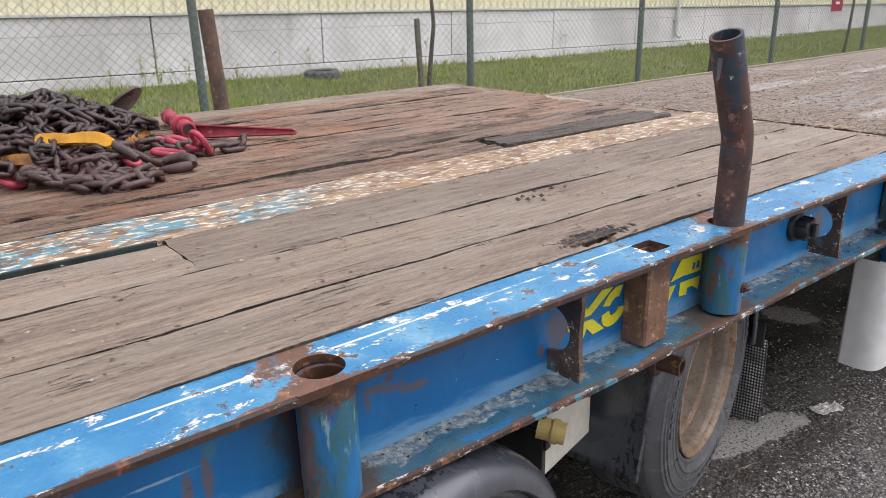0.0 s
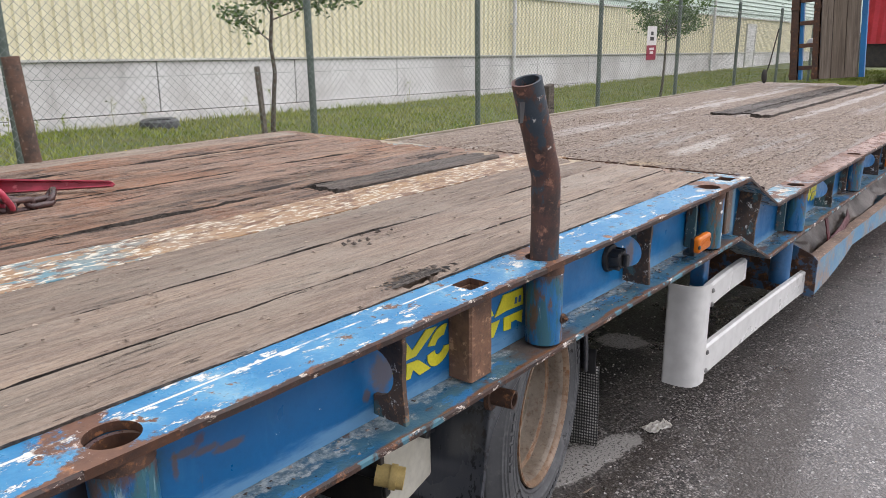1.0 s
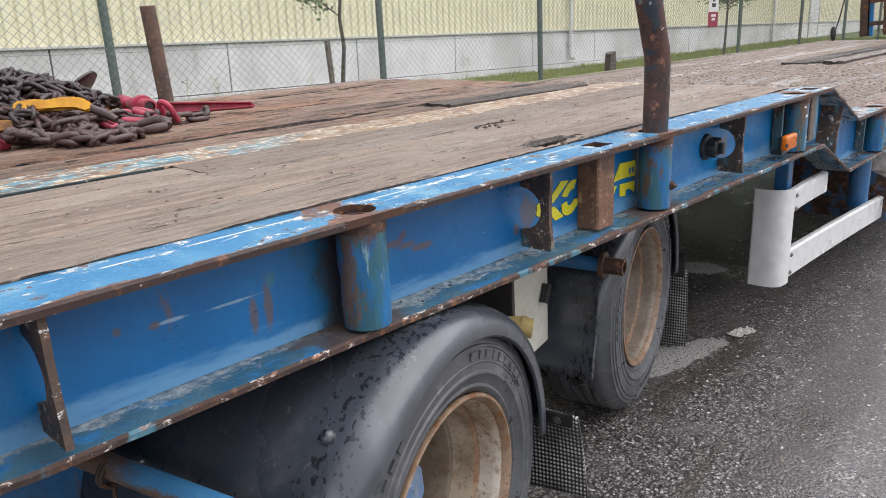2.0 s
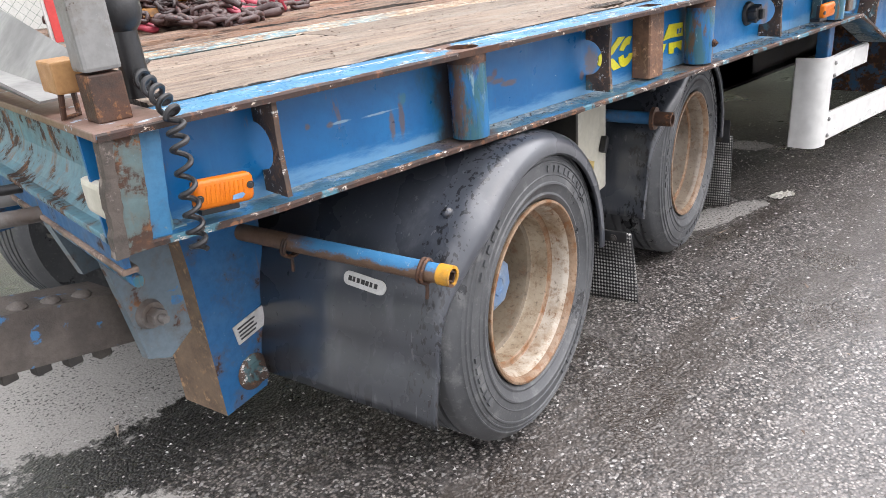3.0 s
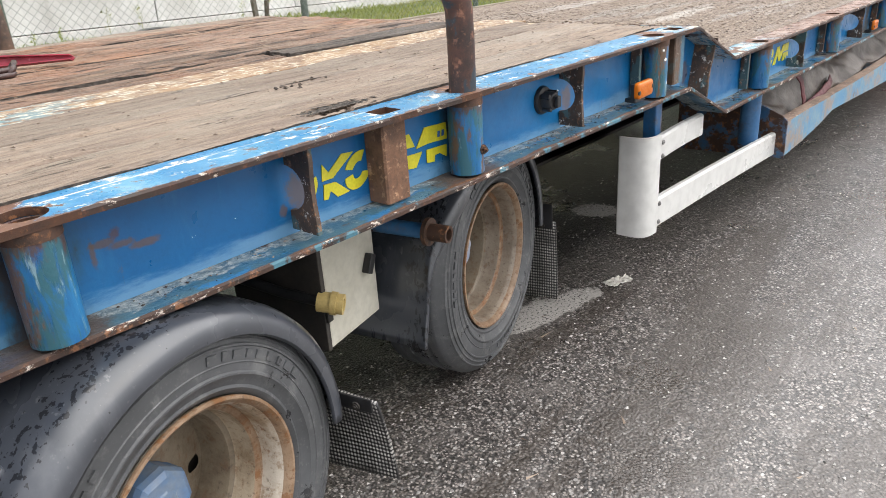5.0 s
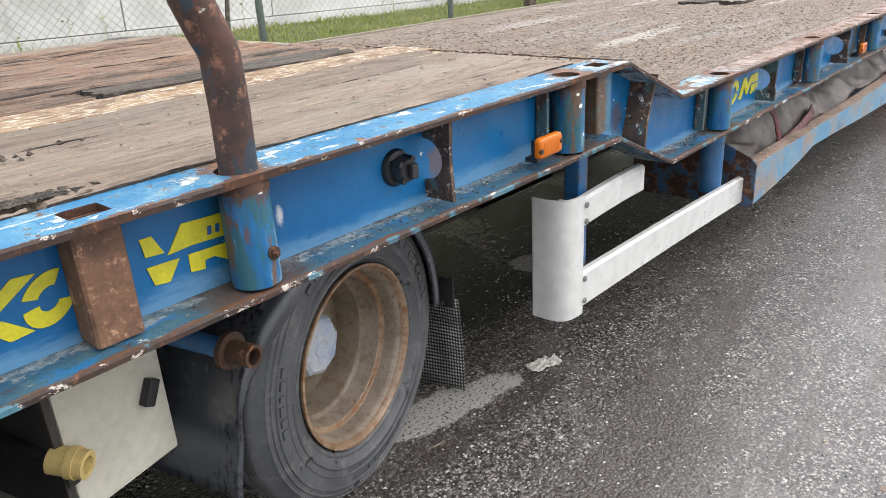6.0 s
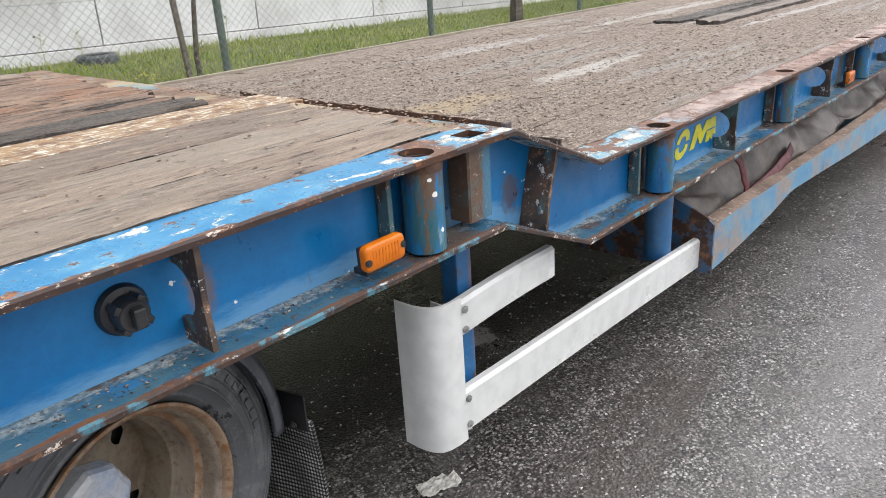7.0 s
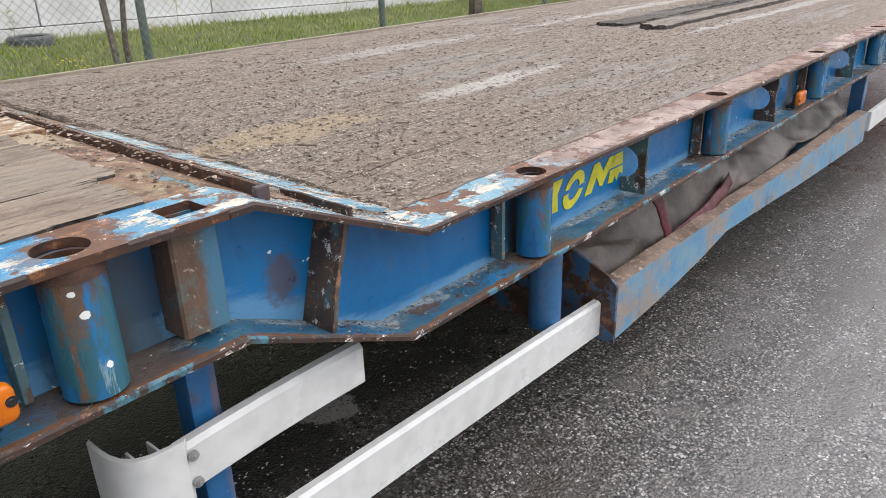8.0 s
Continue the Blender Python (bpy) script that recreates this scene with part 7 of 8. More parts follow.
def wheel(u, v, rim_mat, well_mat, hub_mat, side=1, turn=0.0, hub=0.086, out=0.0):
    """One wheel: tyre with grooved tread, dished rim with hand holes, eight-sided hub cap. Its outer face looks along -v."""
    m = Matrix.Translation((u, v, HUB_Z)) @ (pose(0, 0, 0, 0, 0, 180) if side < 0 else Matrix.Identity(4)) @ Matrix.Rotation(turn, 4, "Y")
    R = TYRE_R / 0.955
    m = m @ Matrix.Diagonal((0.955, 1, 0.955, 1))
    bm = bmesh.new()
    prof = [(0.242, 0.030), (0.244, 0.012), (0.252, 0.003), (0.262, -0.004), (0.268, -0.002), (0.286, -0.010), (0.290, -0.0142), (0.294, -0.0142), (0.297, -0.0105), (0.312, -0.0105), (0.314, -0.0125), (0.316, -0.0105), (0.343, -0.0085), (0.345, -0.0115), (0.349, -0.0112), (0.351, -0.0072), (0.358, -0.0055), (0.360, -0.0080), (0.363, -0.0075), (0.365, -0.0035), (0.372, -0.0015), (0.374, -0.0035), (0.377, -0.0025), (R - 0.026, 0.005), (R - 0.010, 0.016), (R - 0.002, 0.030)]
    tread = [(R, 0.034)]
    for k in range(4):
        a = 0.034 + 0.171 * (k + 1) / 5
        tread += [(R, a - 0.006), (R - 0.010, a - 0.004), (R - 0.010, a + 0.004), (R, a + 0.006)]
    tread.append((R, 0.205))
    lathe(bm, prof + tread + [(r, 0.239 - h) for r, h in reversed(prof) if r < 0.27 or r > R - 0.03], 96)
    place(bm, m)
    w = part("wheel", bm, mat_tyre, bogie, "worn black tyre on a dished rim", smooth=True)
    # raised bars of moulded lettering
    rng = random.Random(int(u * 100) + 5)
    for a0, a1, r0, r1, n in ((0.85, 1.75, 0.321, 0.338, 9), (2.5, 3.0, 0.322, 0.336, 5), (3.5, 4.05, 0.321, 0.338, 6), (5.4, 6.0, 0.322, 0.336, 6)):
        bm = bmesh.new()
        for k in range(n):
            b = a0 + (a1 - a0) * k / n
            d = (a1 - a0) / n * rng.choice((0.45, 0.7, 0.78, 0.6))
            vs = box(bm, r0, r1, -0.0132, -0.008, -0.31 * d / 2, 0.31 * d / 2)
            place(bm, Matrix.Rotation(-b, 4, "Y"), vs)
        place(bm, m)
        tagged(part("tyre_moulding", bm, mat_tyre, w), "raised moulded bars on the tyre", "", "", "stuff")
    bm = bmesh.new()
    lathe(bm, [(0.236, 0.040), (0.238, 0.015), (0.2455, 0.006), (0.2475, 0.001), (0.2465, -0.003), (0.241, -0.004), (0.234, 0.002), (0.229, 0.014), (0.224, 0.020), (0.2215, 0.030), (0.2205, 0.052), (0.2195, 0.060)], 72)
    place(bm, m)
    part("rim", bm, rim_mat, w, "deep rim with rust stains", smooth=True)
    bm = bmesh.new()
    lathe(bm, [(0.204, 0.0665), (0.2025, 0.074), (0.2015, 0.112), (0.199, 0.1165)], 72)
    place(bm, m)
    part("rim_well", bm, well_mat, w, "stained inner rim well", smooth=True)
    for ring in (((0.2197, 0.0595), (0.217, 0.0625), (0.2065, 0.0640), (0.2038, 0.0668)), ((0.1992, 0.1162), (0.1965, 0.119), (0.1875, 0.1205), (0.1855, 0.124), (0.184, 0.180), (0.180, 0.195))):
        bm = bmesh.new()
        lathe(bm, ring, 72)
        place(bm, m)
        part("rim_step", bm, mat_disc if ring[0][0] < 0.2 else mat_rim_edge, w, "rusty step in the rim", smooth=True)
    bm = bmesh.new()
    lathe(bm, [(0.238, 0.013), (0.2458, 0.005), (0.2482, 0.000), (0.2472, -0.0045), (0.241, -0.0055), (0.2335, 0.0005), (0.2295, 0.013)], 72)
    place(bm, m)
    part("rim_edge", bm, mat_rim_edge, w, "rusty rolled rim edge", smooth=True)
    bm = bmesh.new()
    # disc with hand holes
    ring_r = [0.180, 0.163, 0.128, 0.100, 0.075]
    ring_h = [0.195, 0.190, 0.178, 0.170, 0.168]
    n = 80
    rows = [[bm.verts.new((r * math.cos(2 * math.pi * i / n), h, r * math.sin(2 * math.pi * i / n))) for i in range(n)] for r, h in zip(ring_r, ring_h)]
    for i in range(0, n, 16):
        # draw the edge of each hand hole into a ring
        mid_a, rc = 2 * math.pi * (i + 1.5) / n, 0.1455
        for k, jj in ((1, range(4)), (2, range(4))):
            for j in jj:
                v = rows[k][(i + j) % n]
                du, dv = 0.1455 * 2 * math.pi * (j - 1.5) / n, (0.0175 if k == 1 else -0.0175)
                q = 0.0215 / math.hypot(du, dv)
                r, a = rc + dv * q, mid_a + du * q / rc
                v.co = (r * math.cos(a), v.co.y, r * math.sin(a))
    for k in range(len(rows) - 1):
        for i in range(n):
            if k == 1 and i % 16 < 3:
                continue
            j = (i + 1) % n
            bm.faces.new((rows[k][i], rows[k][j], rows[k + 1][j], rows[k + 1][i]))
    place(bm, m)
    part("disc", bm, mat_disc, w, "brown stained wheel disc", smooth=True)
    bm = bmesh.new()
    bmesh.ops.create_cone(bm, cap_ends=True, segments=36, radius1=0.2, radius2=0.2, depth=0.01, matrix=pose(0, 0.225, 0, 90))
    place(bm, m)
    part("brake_drum", bm, mat_dark, w)
    bm = bmesh.new()
    lathe(bm, [(r, h - out) for r, h in ((0.0, 0.116), (0.018, 0.116), (0.021, 0.1135), (0.030, 0.1135), (0.034, 0.1165), (hub - 0.018, 0.117), (hub - 0.006, 0.124), (hub, 0.136))] + [(hub, 0.172)], 8)
    place(bm, m)
    part("hub_cap", bm, hub_mat, w, "eight-sided grey-blue hub cap")


wheel(0.0, 0.0, mat_rim, mat_well, mat_hub, 1, 0.3, 0.080, 0.006)
wheel(AXLE, 0.0, mat_rim_brown, mat_rim_brown, mat_hub_grey, 1, 0.75, 0.088)
wheel(0.0, 2.0, mat_rim_brown, mat_rim_brown, mat_hub_grey, -1)
wheel(AXLE, 2.0, mat_rim_brown, mat_rim_brown, mat_hub_grey, -1)


def mudguard(u, wide, a0, a1, R=0.4035):
    """A moulded shell over the wheel: a rolled outer lip over the top that runs out into a flat front apron."""
    prof = [(R, wide), (R, wide * 0.5), (R, 0.09), (R - 0.001, 0.045), (R - 0.003, 0.020), (R - 0.010, -0.004), (R - 0.022, -0.018), (R - 0.036, -0.024), (R - 0.046, -0.023), (R - 0.048, -0.019)]
    bm = bmesh.new()
    n, rows = 60, []
    for i in range(n + 1):
        a = a0 + (a1 - a0) * i / n
        f = max(0.0, min(1.0, (a - radians(128)) / radians(44)))
        f = f * f * (3 - 2 * f)
        row = []
        for r, h in prof:
            if h < 0.05:
                r, h = r + f * (R + 0.004 - r), h + f * (0.040 + 0.25 * (h - 0.045) - h)
            x, z = r * math.cos(a), HUB_Z + r * math.sin(a)
            # the apron flares a little towards its foot
            x -= 0.42 * max(0.0, HUB_Z - z) if x < 0 else 0.0
            row.append(bm.verts.new((u + x, h, z)))
        rows.append(row)
    for a, b in zip(rows, rows[1:]):
        for j in range(len(prof) - 1):
            bm.faces.new((a[j], a[j + 1], b[j + 1], b[j]))
    g = part("mudguard", bm, mat_guard, bogie, "black moulded plastic mudguard, wet on top", smooth=True)
    s = g.modifiers.new("thick", "SOLIDIFY")
    s.thickness, s.offset = 0.007, 1.0
    return g


g1 = mudguard(0.0, 0.60, radians(-2), radians(199))
g2 = mudguard(AXLE, 0.44, radians(-4), radians(196))
for u, g in ((0.0, g1), (AXLE, g2)):
    for a, v in ((132, 0.06), (150, 0.42), (95, 0.3)):
        bm = bmesh.new()
        c, s = math.cos(radians(a)), math.sin(radians(a))
        bmesh.ops.create_uvsphere(bm, u_segments=12, v_segments=6, radius=0.013, matrix=Matrix.Translation((u + 0.411 * c, v, HUB_Z + 0.411 * s)))
        part("rivet", bm, mat_guard, g, smooth=True)


def maker_label():
    bm = bmesh.new()
    out = []
    for cx, a0 in ((0.045, -90), (-0.045, 90)):
        out += [(cx + 0.016 * math.cos(radians(a0 + 180 * k / 8)), 0.016 * math.sin(radians(a0 + 180 * k / 8))) for k in range(9)]
    prism(bm, out, 0, 0.003)
    a = 158
    m = Matrix.Translation((0.4145 * math.cos(radians(a)), 0.226, HUB_Z + 0.4145 * math.sin(radians(a)))) @ pose(0, 0, 0, 0, 0, -90) @ pose(0, 0, 0, -22, 0, 0) @ pose(0, 0, 0, 0, 5, 0)
    place(bm, m)
    lab = part("label", bm, mat_sticker, g1, "white label with dark printed bars")
    bm = bmesh.new()
    for k, w in enumerate((0.010, 0.007, 0.008, 0.010, 0.009, 0.007, 0.009)):
        box(bm, -0.046 + 0.0125 * k, -0.046 + 0.0125 * k + w, -0.0012, -0.0002, -0.005, 0.006)
    place(bm, m)
    part("print", bm, mat_ink, lab)


maker_label()


def flaps():
    for u, z0, z1, v0, v1 in ((0.437, 0.155, 0.395, -0.085, 0.30), (AXLE + 0.455, 0.018, 0.345, -0.050, 0.31)):
        bm = bmesh.new()
        nz, ny = 10, 6
        rows = []
        for i in range(nz + 1):
            t = i / nz
            z = z1 + (z0 - z1) * t
            rows.append([bm.verts.new((u + (0.035 if u < 1 else 0.012) * t + 0.010 * math.sin(2.5 * t + 3 * j / ny), v0 + (v1 - v0) * j / ny - (0.01 if u < 1 else 0.0) * t, z)) for j in range(ny + 1)])
        for a, b in zip(rows, rows[1:]):
            for j in range(ny):
                bm.faces.new((a[j], a[j + 1], b[j + 1], b[j]))
        fl = part("mudflap", bm, mat_flap, bogie, "mudflap of black lozenge-patterned rubber", smooth=True)
        fl.modifiers.new("thick", "SOLIDIFY").thickness = 0.008
        bm = bmesh.new()
        box(bm, u - 0.010, u - 0.004, v0 + 0.012, v1, z1 - 0.03, z1 + (0.004 if u < 1 else 0.07), 0.002)
        part("flap_hanger", bm, mat_black, fl)
        for j in range(3):
            bm = bmesh.new()
            bolt(bm, (u - 0.014, v0 + 0.05 + 0.1 * j, z1 - 0.015), "x", 0.007, 0.004)
            part("bolt", bm, mat_dark, fl)


flaps()


def stub_bars():
    # long stay in front of the first mudguard, with a yellow end
    bm = bmesh.new()
    pipe(bm, (-0.425, 0.62, 0.632), (-0.405, 0.0, 0.616), 0.0205, 0.005, 22)
    bar = part("mudguard_stay", bm, mat_bar, bogie, "rusty blue tube stay with yellow end", smooth=True)
    bm = bmesh.new()
    pipe(bm, (-0.405, 0.0, 0.616), (-0.404, -0.030, 0.6155), 0.0222, 0.006, 22)
    part("end_cap", bm, mat_chipped_yellow, bar, "chipped yellow tube end", smooth=True)
    bm = bmesh.new()
    vs = holed_plate(bm, 0.024, 0.024, square_hole(0.016, 0.016), 0.010)
    place(bm, Matrix.Translation((-0.404, -0.027, 0.6155)) @ Matrix.Rotation(0.5, 4, "Y"), vs)
    part("bore", bm, mat_rust, bar, "rusty square bore")
    for v in (0.03, 0.40):
        bm = bmesh.new()
        for w in (0.0, 0.009):
            sweep(bm, [(-0.406 - 0.032 * v + 0.0245 * math.cos(a), v + w + 0.003 * math.sin(2 * a), 0.617 + 0.0245 * math.sin(a)) for a in [2 * math.pi * q / 20 for q in range(20)]], 0.0042, 7, closed=True)
        sweep(bm, [(-0.408 - 0.032 * v, v + 0.004, 0.596), (-0.411 - 0.032 * v, v + 0.001, 0.576), (-0.409 - 0.032 * v, v + 0.006, 0.556)], 0.004, 7)
        part("clamp", bm, mat_rust, bar, "rusty wire clamp", smooth=True)
    bm = bmesh.new()
    pipe(bm, (AXLE - 0.41, 0.5, 0.628), (AXLE - 0.41, 0.0, 0.624), 0.021, 0.005, 22)
    bar = part("mudguard_stay", bm, mat_frame, bogie, "blue tube stay", smooth=True)
    bm = bmesh.new()
    pipe(bm, (AXLE - 0.41, 0.002, 0.624), (AXLE - 0.41, -0.055, 0.6235), 0.0235, 0.007, 22)
    pipe(bm, (AXLE - 0.41, 0.0, 0.624), (AXLE - 0.41, 0.012, 0.624), 0.038, 0.015, 22)
    part("end_cap", bm, mat_rust, bar, smooth=True)


def bar_paint():
    """Tube stay: blue left on its upper side, rust and mud below and at its inner end."""
    n = Nodes("rusty_bar_paint")
    rag = n.math("SUBTRACT", n.noise(22, 9, 0.76, n.scaled(1, 0.5, 1)), 0.5)
    rust = n.mix(n.noise(45, 8, 0.74), (0.045, 0.028, 0.02), (0.21, 0.125, 0.075))
    blue = n.mix(n.noise(18, 7, 0.7), (0.015, 0.15, 0.35), (0.07, 0.22, 0.38))
    up = n.ramp(n.math("ADD", n.axis(2), n.math("MULTIPLY", rag, 0.05)), 0.622, 0.630)
    out = n.ramp(n.math("ADD", n.axis(1), n.math("MULTIPLY", rag, 0.3)), 0.40, 0.30)
    c = n.mix(n.math("MULTIPLY", up, out), rust, blue)
    c = n.mix(n.ramp(n.noise(40, 9, 0.8), 0.62, 0.65, 0, 0.7), c, (0.42, 0.40, 0.36))
    n.bump(n.math("ADD", n.noise(120, 5), rag), 0.6, 0.002)
    return n.done(c, 0.55)


mat_bar = bar_paint()
mat_chipped_yellow = painted("chipped_yellow", (0.62, 0.30, 0.02), rust=0.50, white=0.8, dull=0.1, streak=2.0)
stub_bars()


def hangers():
    # box leg with a plate label and a pivot bolt
    bm = bmesh.new()
    prism(bm, [(-0.60, 0.78), (-0.36, 0.78), (-0.372, 0.54), (-0.395, 0.34), (-0.44, 0.21), (-0.575, 0.20), (-0.585, 0.585)], 0.56, 0.72)
    bm.normal_update()
    for fc in bm.faces:
        if abs(fc.normal.x) > 0.6 and fc.calc_center_median().x < -0.5:
            fc.material_index = 1
    leg = part("hanger_leg", bm, [mat_leg, mat_leg_rust], bogie, "blue spring hanger leg with rusty foot")
    bm = bmesh.new()
    vs = box(bm, -0.05, 0.05, -0.004, 0.0, -0.026, 0.026, 0.001)
    place(bm, Matrix.Translation((-0.455, 0.559, 0.395)) @ pose(0, 0, 0, 0, -9, 0))
    lab = part("type_plate", bm, mat_sticker, leg, "worn pale type plate with bars")
    bm = bmesh.new()
    for k in range(4):
        box(bm, -0.04, 0.01 + 0.007 * (k % 2), -0.0055, -0.0042, -0.017 + 0.010 * k, -0.013 + 0.010 * k)
    place(bm, Matrix.Translation((-0.455, 0.559, 0.395)) @ pose(0, 0, 0, 0, -9, 0))
    part("print", bm, mat_ink, lab)
    bm = bmesh.new()
    lathe(bm, [(0.0, -0.012), (0.030, -0.012), (0.042, -0.006), (0.048, 0.0)], 24)
    place(bm, Matrix.Translation((-0.475, 0.558, 0.272)))
    bolt(bm, (-0.475, 0.548, 0.272), "y", 0.021, 0.02)
    part("pivot_bolt", bm, mat_rib, leg, smooth=True)
    # clevis plates that hold the drawbar
    for v, first in ((0.50, True), (0.78, False)):
        bm = bmesh.new()
        if first:
            line = [(-0.790, 0.775), (-0.660, 0.775), (-0.650, 0.50), (-0.715, 0.462), (-0.765, 0.485), (-0.802, 0.735)]
        else:
            line = [(-0.735, 0.785), (-0.64, 0.785), (-0.64, 0.60), (-0.705, 0.60), (-0.745, 0.735)]
        prism(bm, line, v, v + 0.022)
        pl = part("clevis_plate", bm, mat_clevis, bogie, "worn grey-blue drawbar clevis plate")
        if first:
            bm = bmesh.new()
            lathe(bm, [(0.0, -0.012), (0.028, -0.012), (0.032, 0.0)], 24)
            place(bm, Matrix.Translation((-0.738, v, 0.578)))
            bolt(bm, (-0.738, v - 0.011, 0.578), "y", 0.019, 0.026)
            part("pin", bm, mat_steel, pl, smooth=True)
    bm = bmesh.new()
    prism(bm, [(-0.73, 0.488), (-0.73, 0.606), (-1.9, 0.90), (-1.9, 0.775)], 0.59, 0.72)
    d = part("drawbar", bm, mat_greasy, bogie, "greasy brown drawbar beam with bolt heads")
    for k in range(9):
        bm = bmesh.new()
        bmesh.ops.create_uvsphere(bm, u_segments=12, v_segments=6, radius=0.020, matrix=Matrix.Translation((-0.80 - 0.062 * k, 0.622, 0.607 + 0.251 * (0.07 + 0.062 * k))) @ Matrix.Diagonal((1, 1, 0.5, 1)))
        part("bolt", bm, mat_greasy, d, smooth=True)
        bm = bmesh.new()
        box(bm, -0.815 - 0.062 * k, -0.785 - 0.062 * k, 0.595, 0.625, 0.468 + 0.245 * (0.07 + 0.062 * k), 0.496 + 0.245 * (0.07 + 0.062 * k), 0.003)
        part("nut", bm, mat_dark, d)
    # frame of the bogie and axles, added to stop light passing under
    for v in (0.62, 1.42):
        bm = bmesh.new()
        box(bm, -0.62, AXLE + 0.55, v, v + 0.11, 0.56, 0.75, 0.01)
        part("long_member", bm, mat_frame, bogie)
    for u in (0.0, AXLE):
        bm = bmesh.new()
        sweep(bm, [(u, 0.2, HUB_Z), (u, 1.8, HUB_Z)], 0.06, 14)
        part("axle", bm, mat_dark, bogie, smooth=True)
        bm = bmesh.new()
        for v in (0.64, 1.44):
            for k in range(5):
                box(bm, u - 0.42 + 0.03 * k, u + 0.42 - 0.03 * k, v, v + 0.07, 0.47 + 0.016 * k, 0.484 + 0.016 * k)
        part("leaf_spring", bm, mat_dark, bogie)
    bm = bmesh.new()
    lathe(bm, [(0.40, 0.0), (0.52, 0.0), (0.52, 0.045), (0.40, 0.045), (0.40, 0.0)], 48)
    place(bm, Matrix.Translation((0.55, 1.08, 0.765)) @ pose(0, 0, 0, 90))
    part("turntable_ring", bm, mat_dark, bogie, smooth=True)


mat_clevis = painted("grey_blue_clevis", (0.115, 0.155, 0.185), rust=0.57, white=0.66, dull=0.5, streak=0.53, chip=(0.03, 0.15, 0.32), chips=9, run=0.5)
hangers()


def white_box():
    b = thing("equipment_box", "cream painted steel box with black latch between the wheels", "box", at=BASE, turn=YAW)
    bm = bmesh.new()
    box(bm, 0.605, 0.835, 0.155, 0.44, 0.388, 0.80, 0.006)
    part("body", bm, mat_cream, b)
    bm = bmesh.new()
    box(bm, 0.585, 0.601, 0.151, 0.44, 0.388, 0.80, 0.003)
    for z in (0.47, 0.70):
        box(bm, 0.587, 0.61, 0.143, 0.1505, z, z + 0.06, 0.003)
    part("hinge", bm, mat_dark, b)
    bm = bmesh.new()
    vs = box(bm, -0.010, 0.014, -0.022, 0.0, -0.025, 0.03, 0.004)
    place(bm, Matrix.Translation((0.785, 0.154, 0.55)) @ pose(0, 0, 0, 0, 28, 0))
    part("latch", bm, mat_black, b, "black latch")
    v = thing("yellow_hose_coupling", "yellow hose coupling with black hose beside the box", "coupling", at=BASE, turn=YAW)
    bm = bmesh.new()
    pipe(bm, (0.584, 0.165, 0.531), (0.608, 0.105, 0.521), 0.026, 0.010, 22)
    pipe(bm, (0.596, 0.135, 0.526), (0.602, 0.121, 0.5235), 0.0295, 0.006, 22)
    part("collar", bm, mat_cream_yellow, v, smooth=True)
    bm = bmesh.new()
    sweep(bm, [(0.556, 0.42, 0.575), (0.568, 0.26, 0.546), (0.585, 0.163, 0.531)], 0.013, 12)
    part("hose", bm, mat_black, v, smooth=True)


mat_cream_yellow = two_tone("dirty_yellow_cap", (0.66, 0.50, 0.20), (0.54, 0.40, 0.15), 20, 0.5, 0.3)
white_box()


# ---- loose things on the deck ----
mat_far_stake = rusty("brown_weathered_pipe", dark=(0.045, 0.032, 0.026), mid=(0.13, 0.074, 0.050), light=(0.16, 0.11, 0.08), flecks=0.75)
def stake_post(name_label, base, pts, radius, material):
    s = thing("stake_post", name_label, "post", "stakes in the deck sockets", at=base)
    bm = bmesh.new()
    n = 26
    P = [Vector(p) for p in pts]
    rings = []
    for rr in (radius, radius - 0.006):
        vs = []
        for i, p in enumerate(P):
            t = (P[min(i + 1, len(P) - 1)] - P[max(i - 1, 0)]).normalized()
            sd = t.cross(Vector((0, 1, 0))).normalized()
            up = t.cross(sd)
            vs.append([bm.verts.new(p + rr * (1 + 0.015 * curve_noise(i * 0.7, j * 0.9, 2)) * (math.cos(2 * math.pi * j / n) * sd + math.sin(2 * math.pi * j / n) * up)) for j in range(n)])
        rings.append(vs)
    for vs in rings:
        for a, b in zip(vs, vs[1:]):
            for j in range(n):
                bm.faces.new((a[j], a[(j + 1) % n], b[(j + 1) % n], b[j]))
    for k in (0, -1):
        a, b = rings[0][k], rings[1][k]
        for j in range(n):
            bm.faces.new((a[j], a[(j + 1) % n], b[(j + 1) % n], b[j]))
    part("tube", bm, material, s, smooth=True)


def smooth_line(keys, n):
    out = []
    zs = [k[2] for k in keys]
    for i in range(n + 1):
        z = zs[0] + (zs[-1] - zs[0]) * i / n
        out.append((float(np.interp(z, zs, [k[0] for k in keys])), float(np.interp(z, zs, [k[1] for k in keys])), z))
    return out


